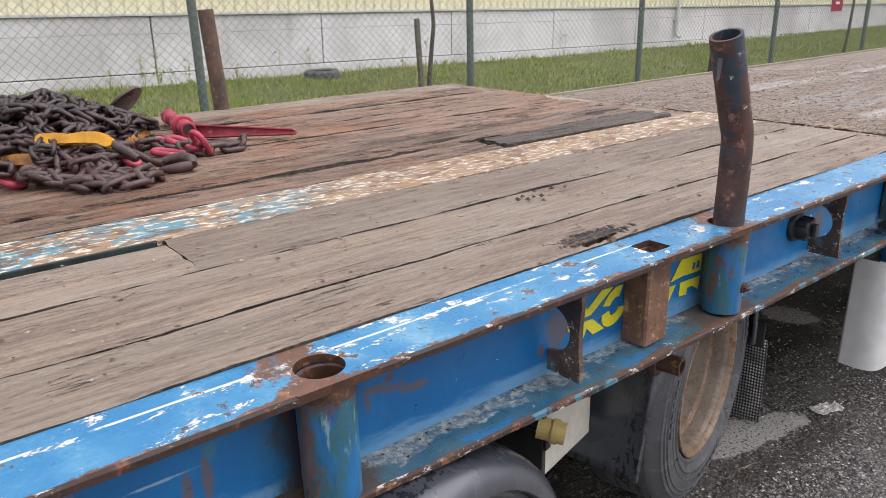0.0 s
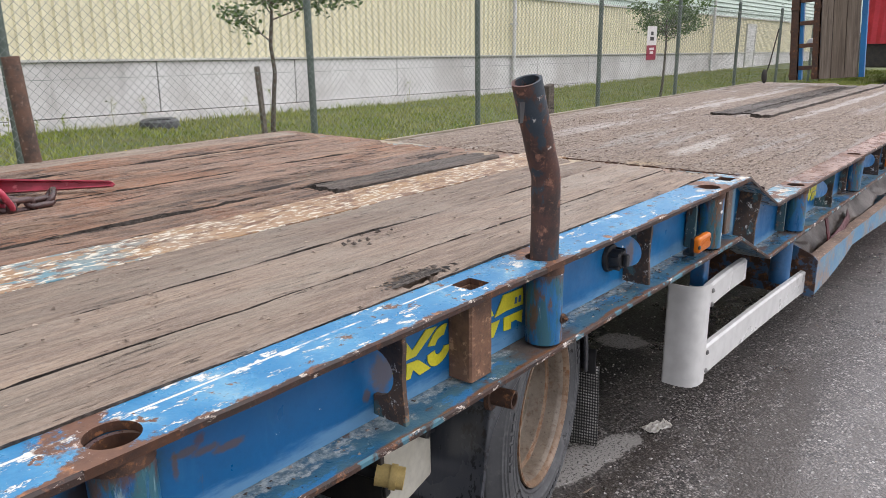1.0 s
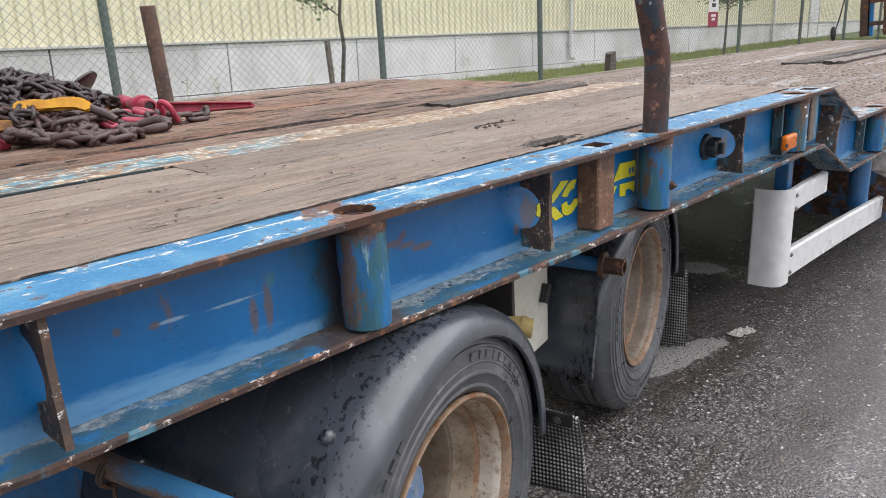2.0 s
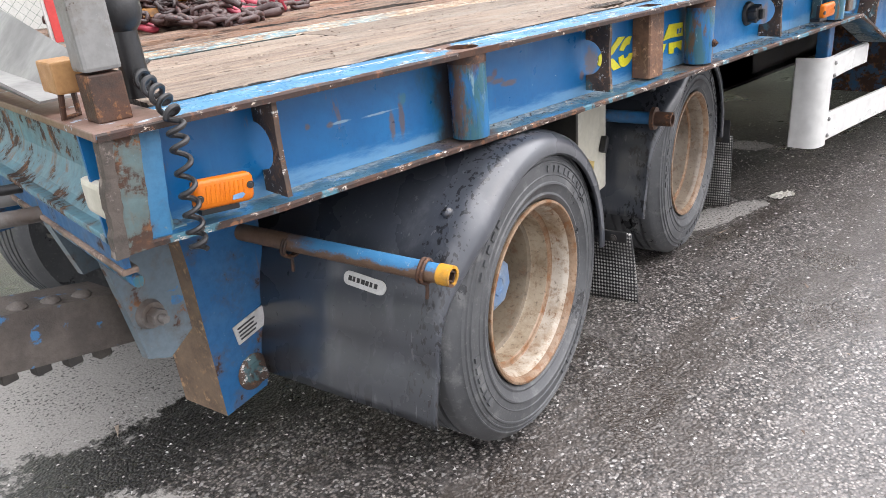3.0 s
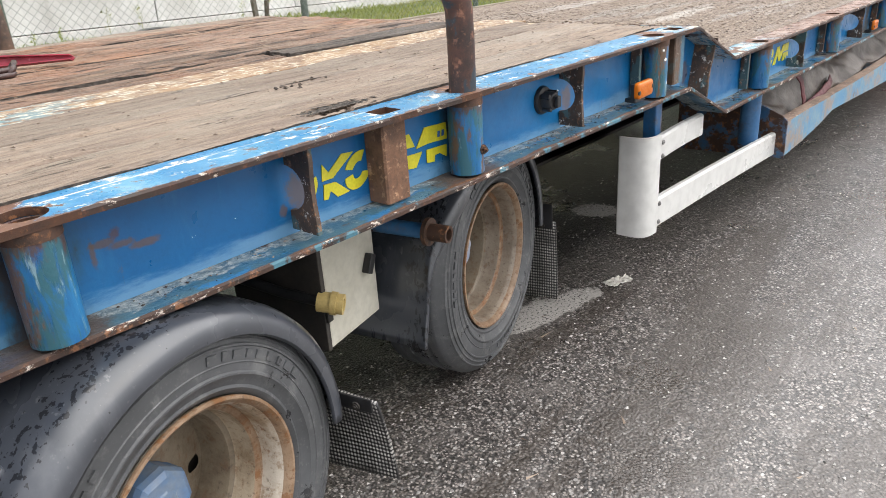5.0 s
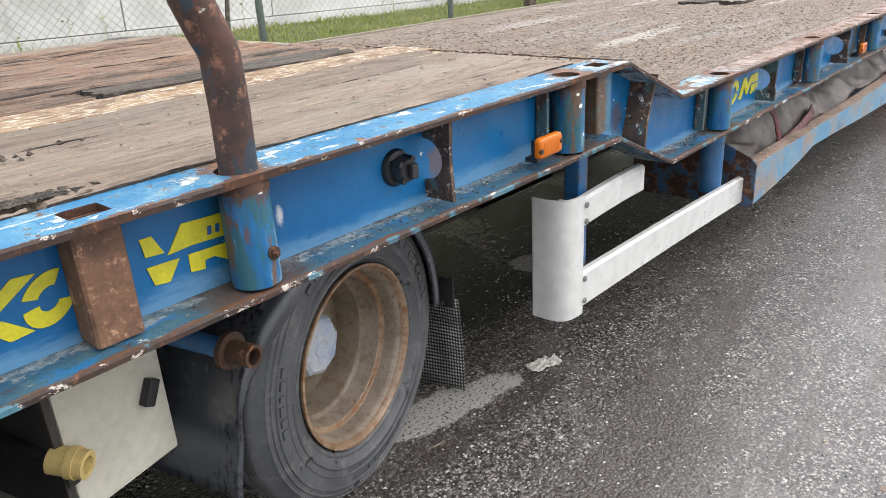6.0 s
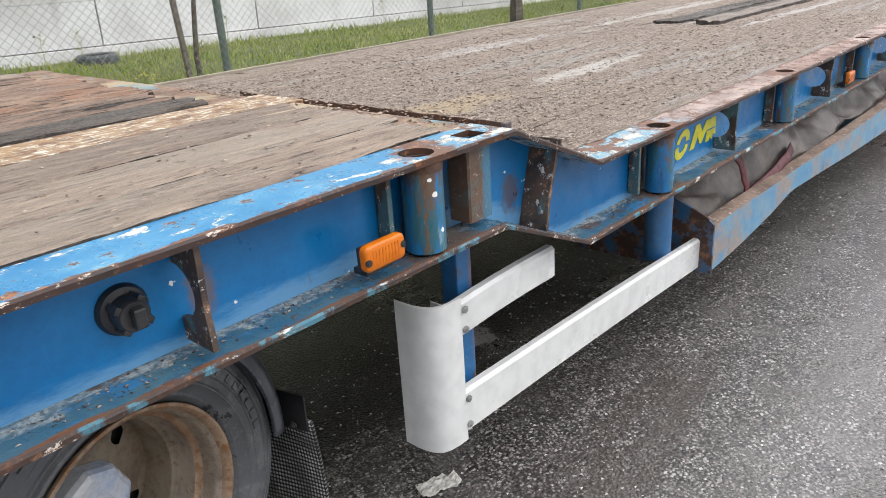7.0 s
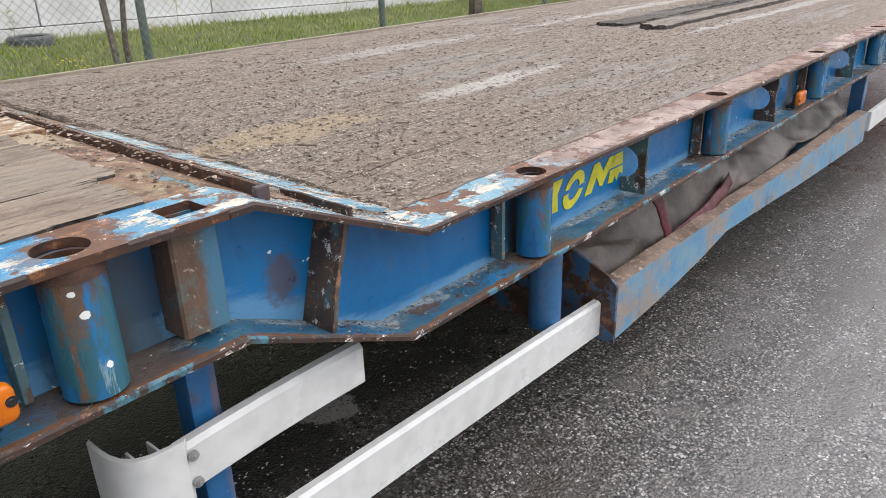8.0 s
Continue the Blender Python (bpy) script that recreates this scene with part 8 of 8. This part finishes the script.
stake_post("bent rusty steel pipe stake with flaking blue paint", (1.521, 0.047, TOP), smooth_line([(0, 0, -0.19), (0, 0, 0.0), (0.002, 0, 0.10), (0.0, 0, 0.185), (-0.014, 0, 0.215), (-0.080, 0, 0.385)], 36), 0.0315, mat_stake)
def stake_tag():
    bm = bmesh.new()
    rows = []
    for i in range(6):
        t = i / 5
        rows.append([bm.verts.new((1.412 - 0.008 * t + 0.009 * q, 0.036 - 0.004 * t, TOP + 0.345 - 0.040 * t + 0.006 * curve_noise(i, q, 2))) for q in (-1.0 + 0.3 * t, 0.0, 1.0 - 0.5 * t)])
    for a, b in zip(rows, rows[1:]):
        for j in range(2):
            bm.faces.new((a[j], a[j + 1], b[j + 1], b[j]))
    ob = part("torn_tag", bm, mat_black)
    ob.modifiers.new("thick", "SOLIDIFY").thickness = 0.004
    tagged(ob, "torn black rubber tag hanging on the bent stake", "tag")


stake_tag()
stake_post("leaning rusty brown pipe stake at the far edge", (1.395, 2.42, TOP), smooth_line([(0, 0, -0.15), (0, 0, 0.0), (-0.022, 0, 0.43)], 16), 0.033, mat_far_stake)


PX, PY = -0.010, 0.038  # where the pile lies


def pile_height(x, y):
    a, b = (x - PX - 0.58) / 0.34, (y - PY - 1.74) / 0.44
    return 0.125 * math.exp(-(a * a + b * b) * 1.3)


def chain(points_fn, links, name_label, material, seed, pitch=0.047, length=0.068, wire=0.0086, group="chains in the pile"):
    """A chain of real links that follow a wandering line."""
    rng = random.Random(seed)
    shape, m, n = [], 14, 6
    L, W = length / 2 - wire - 0.010, 0.0155
    for i in range(m):
        a = 2 * math.pi * i / m
        cx = W * math.cos(a) * 1.0
        cy = (L if math.sin(a) > 0 else -L) + W * math.sin(a)
        shape.append(Vector((cx, cy, 0)))
    ring = []
    for i in range(m):
        t = (shape[(i + 1) % m] - shape[i - 1]).normalized()
        sd = t.cross(Vector((0, 0, 1)))
        ring.append([shape[i] + wire * (math.cos(2 * math.pi * j / n) * sd + math.sin(2 * math.pi * j / n) * Vector((0, 0, 1))) for j in range(n)])
    verts, faces = [], []
    pts = points_fn(rng, links, pitch)
    for k in range(len(pts) - 1):
        p, q = pts[k], pts[k + 1]
        t = (q - p).normalized()
        s = t.cross(Vector((0, 0, 1)))
        s = s.normalized() if s.length > 0.05 else Vector((1, 0, 0))
        u = s.cross(t)
        roll = (math.pi / 4 if k % 2 else -math.pi / 4) + rng.gauss(0, 0.35)
        a = math.cos(roll) * s + math.sin(roll) * u
        b = t.cross(a)
        c = (p + q) / 2
        o = len(verts)
        for r in ring:
            for v in r:
                verts.append(c + a * v.x + t * v.y + b * v.z)
        for i in range(m):
            for j in range(n):
                faces.append((o + i * n + j, o + i * n + (j + 1) % n, o + ((i + 1) % m) * n + (j + 1) % n, o + ((i + 1) % m) * n + j))
    me = bpy.data.meshes.new("lashing_chain")
    me.from_pydata(verts, [], faces)
    me.materials.append(material)
    me.shade_smooth()
    return tagged(new("lashing_chain", me), name_label, "chain", group)


def wander(cx, cy, rx, ry, lift, base=1.046):
    cx, cy = cx + PX, cy + PY

    def fn(rng, links, pitch):
        a, out = rng.uniform(0, 6.28), []
        x, y = cx + rng.gauss(0, rx * 0.4), cy + rng.gauss(0, ry * 0.4)
        for k in range(links + 1):
            z = base + lift * pile_height(x, y) + 0.010 * math.sin(k * 1.3) + rng.gauss(0, 0.004)
            out.append(Vector((x, y, max(z, base))))
            a += rng.gauss(0, 0.55)
            dx, dy = (x - cx) / rx, (y - cy) / ry
            if dx * dx + dy * dy > 1:
                home = math.atan2(cy - y, cx - x)
                a += ((home - a + math.pi) % (2 * math.pi) - math.pi) * 0.5
            x, y = x + pitch * math.cos(a), y + pitch * math.sin(a)
        return out
    return fn


CB = 1.0465
for k, (cx, cy, rx, ry, lift, n, m) in enumerate((
        (0.57, 1.75, 0.25, 0.32, 0.95, 175, mat_chain_dark), (0.58, 1.75, 0.21, 0.28, 1.15, 150, mat_chain_dark), (0.55, 1.72, 0.24, 0.24, 0.8, 140, mat_chain),
        (0.47, 1.74, 0.22, 0.34, 0.9, 130, mat_chain), (0.58, 1.80, 0.16, 0.2, 1.3, 105, mat_chain_dark), (0.57, 1.75, 0.24, 0.27, 0.55, 140, mat_chain_dark), (0.79, 1.82, 0.10, 0.16, 1.15, 90, mat_chain_dark))):
    chain(wander(cx, cy, rx, ry, lift, CB), n, "rusty dark lashing chain heaped in a pile on the deck", m, 20 + k, 0.041, 0.059, 0.0076)
chain(wander(0.635, 1.225, 0.075, 0.070, 0.4, CB - 0.012), 28, "brown lashing chain lying at the pile's edge", mat_chain, 41, 0.054, 0.077, 0.0092)
chain(wander(0.555, 1.315, 0.075, 0.075, 0.5, CB - 0.008), 26, "brown lashing chain lying at the pile's edge", mat_chain, 44, 0.054, 0.077, 0.0092)
chain(wander(0.63, 1.37, 0.09, 0.07, 0.7, CB), 26, "brown lashing chain lying at the pile's edge", mat_chain, 42)
chain(wander(0.865, 1.55, 0.06, 0.10, 0.3, CB - 0.006), 16, "brown lashing chain beside the red tensioner", mat_chain, 43)
chain(wander(1.010, 1.475, 0.025, 0.07, 0.3, CB - 0.006), 6, "short brown chain end beside the red tensioner", mat_chain, 47, 0.054, 0.077, 0.0092)


def big_links():
    """Heavy red links of the tensioner's end, and some that stick out of the heap."""
    for x, y, z, rz, rx, size in ((0.915, 1.492, 1.062, 45, 18, 0.95), (0.945, 1.425, 1.066, 105, 60, 0.8), (0.845, 1.430, 1.050, 50, 8, 0.85), (0.865, 1.525, 1.052, 20, 40, 0.7), (0.410, 1.405, 1.05, 40, 20, 0.9), (0.545, 1.90, 1.170, 60, 30, 0.75), (0.60, 2.00, 1.150, 20, 55, 0.75), (0.70, 1.335, 1.072, 35, 30, 0.7)):
        bm = bmesh.new()
        pts = []
        for i in range(22):
            a = 2 * math.pi * i / 22
            pts.append((0.027 * math.cos(a), (0.026 if math.sin(a) > 0 else -0.026) + 0.027 * math.sin(a), 0))
        sweep(bm, pts, 0.0115, 10, closed=True)
        place(bm, pose(x + PX, y + PY, z, rx, 0, rz) @ Matrix.Scale(size, 4))
        tagged(part("heavy_link", bm, mat_red, smooth=True), "faded red heavy chain link among the chains", "chain link", "red links")


big_links()


def tensioner(x, y, z, rz, size, name_label, tilt=0.0, barrel=True):
    """A lever load binder: tapered channel lever, collar, barrel with an open end, screw rod and ratchet."""
    t = thing("load_binder", name_label, "load binder", "load binders", at=(x + PX, y + PY, z), turn=rz)
    s = size
    bm = bmesh.new()
    prism(bm, [(0.0, -0.026 * s), (0.05 * s, -0.024 * s), (0.42 * s, -0.009 * s), (0.43 * s, 0.0), (0.42 * s, 0.009 * s), (0.05 * s, 0.024 * s), (0.0, 0.026 * s)], 0.0, 0.006 * s, "xy")
    for q in (-1, 1):
        prism(bm, [(0.0, q * 0.026 * s), (0.05 * s, q * 0.024 * s), (0.42 * s, q * 0.009 * s), (0.42 * s, q * 0.006 * s), (0.05 * s, q * 0.019 * s), (0.0, q * 0.021 * s)], 0.006 * s, 0.026 * s, "xy")
    place(bm, pose(0, 0, 0.016 * s, 70, tilt, 0))
    part("lever", bm, mat_red, t, "tapered red channel lever")
    if not barrel:
        return
    turn = Matrix.Translation((0, 0, 0.036 * s)) @ Matrix.Rotation(radians(-52), 4, "Z") @ Matrix.Rotation(radians(-90), 4, "Z") @ Matrix.Scale(s, 4)
    for name, prof, mat, label in (
            ("collar", [(0.024, -0.010), (0.037, -0.010), (0.041, -0.006), (0.041, 0.006), (0.037, 0.010), (0.024, 0.010)], mat_red, "round red collar"),
            ("barrel", [(0.018, -0.14), (0.025, -0.135), (0.026, -0.05), (0.022, -0.04), (0.022, 0.0), (0.029, 0.012), (0.029, 0.088), (0.026, 0.094), (0.020, 0.095), (0.019, 0.060), (0.0, 0.058)], mat_red, "red barrel with an open end"),
            ("screw_rod", [(0.0, -0.34), (0.014, -0.338), (0.014, -0.136)], mat_red, "red screw rod"),
            ("pawl", [(0.012, -0.31), (0.026, -0.305), (0.030, -0.285), (0.020, -0.265), (0.027, -0.245), (0.027, -0.215), (0.014, -0.205)], mat_red, "red ratchet pawl")):
        bm = bmesh.new()
        lathe(bm, prof, 26)
        place(bm, turn)
        part(name, bm, mat, t, label, smooth=True)
    # dark disc put in for the shade inside the open bore
    bm = bmesh.new()
    lathe(bm, [(0.0, 0.070), (0.017, 0.070), (0.0175, 0.084), (0.0, 0.085)], 16)
    place(bm, turn)
    part("screw_end", bm, mat_chain, t, "dark disc for the shade inside the barrel's bore", smooth=True)


tensioner(1.010, 1.755, CB - 0.010, -47, 0.95, "faded red lever load binder lying on the deck")
tensioner(0.515, 1.575, CB + 0.035, 128, 0.85, "red load binder half buried in chain", 0.0, False)


def hook(x, y, z, rz, material, label, tail=False):
    """A cast chain shortener: wavy bar with a rounded eye at its nose."""
    bm = bmesh.new()
    line = [(-0.118, 0.004, 0.010), (-0.112, 0.004, 0.022), (-0.098, 0.004, 0.028), (-0.080, 0.003, 0.027), (-0.055, 0.002, 0.023), (-0.02, 0.008, 0.019), (0.02, 0.016, 0.019), (0.06, 0.017, 0.021), (0.09, 0.007, 0.021), (0.107, -0.006, 0.017)]
    prism(bm, [(a, b - 0.66 * w) for a, b, w in line] + [(a, b + 0.66 * w) for a, b, w in reversed(line)], -0.014, 0.014)
    bmesh.ops.bevel(bm, geom=bm.edges[:], offset=0.006, segments=2, affect="EDGES")
    m = pose(x + PX, y + PY, z, -25, 2, rz)
    place(bm, m)
    h = part("chain_shortener", bm, material, smooth=True)
    tagged(h, label, "hook", "chain shorteners")
    # the eye's hole is a dark disc, its shade given by colour
    bm = bmesh.new()
    bmesh.ops.create_cone(bm, cap_ends=True, segments=14, radius1=0.0062, radius2=0.0062, depth=0.0300, matrix=Matrix.Translation((-0.094, 0, 0.005)) @ pose(0, 0, 0, 90))
    place(bm, m)
    part("pin_hole", bm, mat_chain_dark, h, "dark disc for the shaded hole of the eye")
    if tail:
        bm = bmesh.new()
        sweep(bm, [(0.098, 0, -0.002), (0.125, 0, -0.014), (0.150, 0, -0.026), (0.172, 0, -0.040)], [0.012, 0.013, 0.013, 0.010], 12)
        place(bm, m)
        part("swivel", bm, mat_chain, h, "rusty swivel", smooth=True)


hook(0.595, 1.395, 1.120, -42, mat_yellow, "yellow painted chain shortener hook on the pile", True)
hook(0.440, 1.485, 1.068, -40, mat_worn_yellow, "worn yellow chain shortener half under chains")
hook(0.830, 1.66, 1.062, 60, mat_worn_yellow, "worn yellow chain shortener half under chains")


def grab_hook():
    g = thing("grab_hook", "brown steel grab hook at a chain's end", "hook", at=(0.795 + PX, 1.285 + PY, CB - 0.024), turn=-45)
    bm = bmesh.new()
    sweep(bm, [(-0.165, 0.055, 0.060), (-0.11, 0.035, 0.045), (-0.055, 0.010, 0.030), (-0.015, 0.0, 0.024)], [0.013, 0.012, 0.011, 0.012], 10)
    part("shank", bm, mat_chain, g, smooth=True)
    for name, arc, rad in (("upper_claw", [(-0.035, 0.004, 0.026), (0.0, 0.022, 0.034), (0.035, 0.024, 0.038), (0.062, 0.012, 0.032), (0.074, -0.004, 0.024)], [0.010, 0.015, 0.018, 0.019, 0.012]),
                           ("lower_claw", [(-0.012, -0.030, 0.014), (0.018, -0.032, 0.017), (0.048, -0.022, 0.020), (0.070, -0.006, 0.023)], [0.007, 0.013, 0.016, 0.014])):
        bm = bmesh.new()
        sweep(bm, arc, rad, 12)
        part(name, bm, mat_chain, g, smooth=True)


grab_hook()


def steel_disc():
    bm = bmesh.new()
    lathe(bm, [(0.0, -0.008), (0.072, -0.008), (0.084, -0.003), (0.084, 0.004), (0.07, 0.010), (0.0, 0.010)], 32)
    place(bm, pose(0.885 + PX, 1.98 + PY, 1.138, 46, 0, 42))
    tagged(part("steel_disc", bm, mat_chain_dark, smooth=True), "rusty round steel plate behind the chain pile", "plate")


steel_disc()


# ---- front corner: post, block, bent sheet, striped board, coiled cable ----
def front_corner():
    p = thing("corner_stanchion", "worn grey square stanchion in a rusty corner socket", "post", at=(-0.200, 0.084, TOP))
    bm = bmesh.new()
    box(bm, -0.027, 0.027, -0.027, 0.027, 0.002, 0.075, 0.003)
    part("socket", bm, mat_rust, p, "rusty brown socket")
    bm = bmesh.new()
    box(bm, -0.029, 0.029, -0.029, 0.029, 0.079, 0.62, 0.006)
    part("upright", bm, mat_worn_post, p, "chipped grey upright")
    b = thing("timber_block", "tan sawn timber block against the stanchion", "block", at=(-0.229, 0.159, TOP + 0.045))
    bm = bmesh.new()
    box(bm, -0.024, 0.024, -0.03, 0.05, 0.0, 0.050, 0.004)
    part("block", bm, mat_tan, b)
    bm = bmesh.new()
    sweep(bm, [(-0.018, -0.02, 0.0), (-0.018, 0.0, -0.041), (0.012, 0.02, -0.041), (0.018, 0.04, 0.0)], 0.005, 8)
    part("wire_foot", bm, mat_rust, b, smooth=True)
    s = thing("bent_sheet", "bent grey sheet-metal trough lying on the deck", "sheet", at=(-0.18, 0.52, TOP + 0.014))
    bm = bmesh.new()
    rows = []
    for i in range(12):
        t = i / 11
        y = -0.30 + 0.72 * t
        w = 0.05 + 0.06 * t
        rows.append([bm.verts.new(v) for v in ((-0.10 - w, y - 0.05 * t, 0.075 + 0.07 * t), (-0.08, y, 0.015 + 0.02 * t), (-0.02, y + 0.03, 0.012 + 0.02 * t), (0.0 + w * 0.7, y + 0.09, 0.06 + 0.085 * t))])
    for a, c in zip(rows, rows[1:]):
        for j in range(3):
            bm.faces.new((a[j], a[j + 1], c[j + 1], c[j]))
    ob = part("sheet", bm, mat_grey_sheet, s)
    ob.modifiers.new("thick", "SOLIDIFY").thickness = 0.004
    w = thing("warning_board", "red and white striped warning board on the deck", "sign", at=(0.005, 0.80, TOP + 0.012), turn=0)
    bm = bmesh.new()
    box(bm, -0.066, 0.076, 0.0, 0.012, 0.055, 0.36, 0.004)
    part("board", bm, mat_stripe_white, w)
    for k in range(3):
        x = -0.058 + 0.052 * k
        bm = bmesh.new()
        prism(bm, [(x, 0.060), (x + 0.026, 0.060), (x + 0.022, 0.355), (x - 0.004, 0.355)], -0.004, -0.0006)
        part("stripe", bm, mat_stripe_red, w)
    bm = bmesh.new()
    box(bm, -0.03, 0.04, -0.008, 0.018, -0.012, 0.054, 0.005)
    part("foot", bm, mat_dark, w)
    for y in (0.0,):
        bm = bmesh.new()
        bmesh.ops.create_uvsphere(bm, u_segments=16, v_segments=10, radius=0.035, matrix=Matrix.Translation((-0.13, 0.13, TOP + 0.16)) @ Matrix.Diagonal((1, 1, 1.2, 1)))
        bmesh.ops.create_cone(bm, cap_ends=True, segments=14, radius1=0.024, radius2=0.02, depth=0.12, matrix=Matrix.Translation((-0.13, 0.13, TOP + 0.08)))
        tagged(part("rubber_connector", bm, mat_black, smooth=True), "black rubber cable connector by the stanchion", "connector")
    bm = bmesh.new()
    pts = []
    line = [Vector(v) for v in ((-0.128, 0.13, TOP + 0.060), (-0.133, 0.08, TOP + 0.048), (-0.138, 0.02, TOP + 0.030), (-0.141, -0.022, TOP + 0.004), (-0.144, -0.026, TOP - 0.04), (-0.147, -0.026, TOP - 0.11), (-0.149, -0.026, TOP - 0.17), (-0.150, -0.026, TOP - 0.215))]
    turns, n = 13, 13 * 14
    for i in range(n + 1):
        f = i / n * (len(line) - 1)
        k = min(int(f), len(line) - 2)
        c = line[k].lerp(line[k + 1], f - k)
        t = (line[k + 1] - line[k]).normalized()
        sd = t.cross(Vector((1, 0, 0))).normalized()
        a = 2 * math.pi * turns * i / n
        r = 0.0125
        pts.append(c + r * (math.cos(a) * Vector((1, 0, 0)) + math.sin(a) * sd))
    pts = [Vector((-0.088, 0.17, TOP + 0.07)), Vector((-0.108, 0.15, TOP + 0.066))] + pts
    sweep(bm, pts, 0.0046, 8)
    tagged(part("coiled_cable", bm, mat_black, smooth=True), "black coiled cable hanging over the corner", "cable")


mat_worn_post = painted("chipped_grey", (0.22, 0.22, 0.215), rust=0.58, white=0.62, dull=0.3, streak=2.0, chip=(0.05, 0.06, 0.07), chips=15)
front_corner()


# ---- on the ground ----
def waste_paper():
    bm = bmesh.new()
    n = 14
    grid = [[bm.verts.new((-0.075 + 0.15 * i / n, -0.045 + 0.09 * j / n + 0.02 * curve_noise(i * 0.4, 3, 1), 0.006 + 0.016 * abs(curve_noise(i * 0.55, j * 0.55, 7)) + 0.008 * curve_noise(i * 1.4, j * 1.4, 2))) for j in range(n + 1)] for i in range(n + 1)]
    for i in range(n):
        for j in range(n):
            if (i in (0, n - 1) and j in (0, n - 1)) or (i > 10 and j > 11):
                continue
            bm.faces.new((grid[i][j], grid[i + 1][j], grid[i + 1][j + 1], grid[i][j + 1]))
    place(bm, pose(2.695, 0.245, 0, 0, 0, -20) @ Matrix.Diagonal((0.82, 0.66, 0.75, 1)))
    ob = part("waste_paper", bm, mat_paper)
    ob.modifiers.new("thick", "SOLIDIFY").thickness = 0.002
    tagged(ob, "crumpled pale waste paper on the wet asphalt", "paper")


waste_paper()


def on_ground(r):
    x = -1.0 + 7.5 * r.random() ** 1.1
    y = -1.6 + 2.6 * r.random()
    return x, y, 0.001


scatter("loose_grit", 22000, on_ground, (0.0015, 0.0068), mat_pebble, "pale loose grit over the asphalt", "grit", 0.6, 1.5, 13)
scatter("straws", 60, on_ground, (0.004, 0.010), mat_chips, "bits of straw and leaf on the asphalt", "debris", 0.12, 7.0, 14)
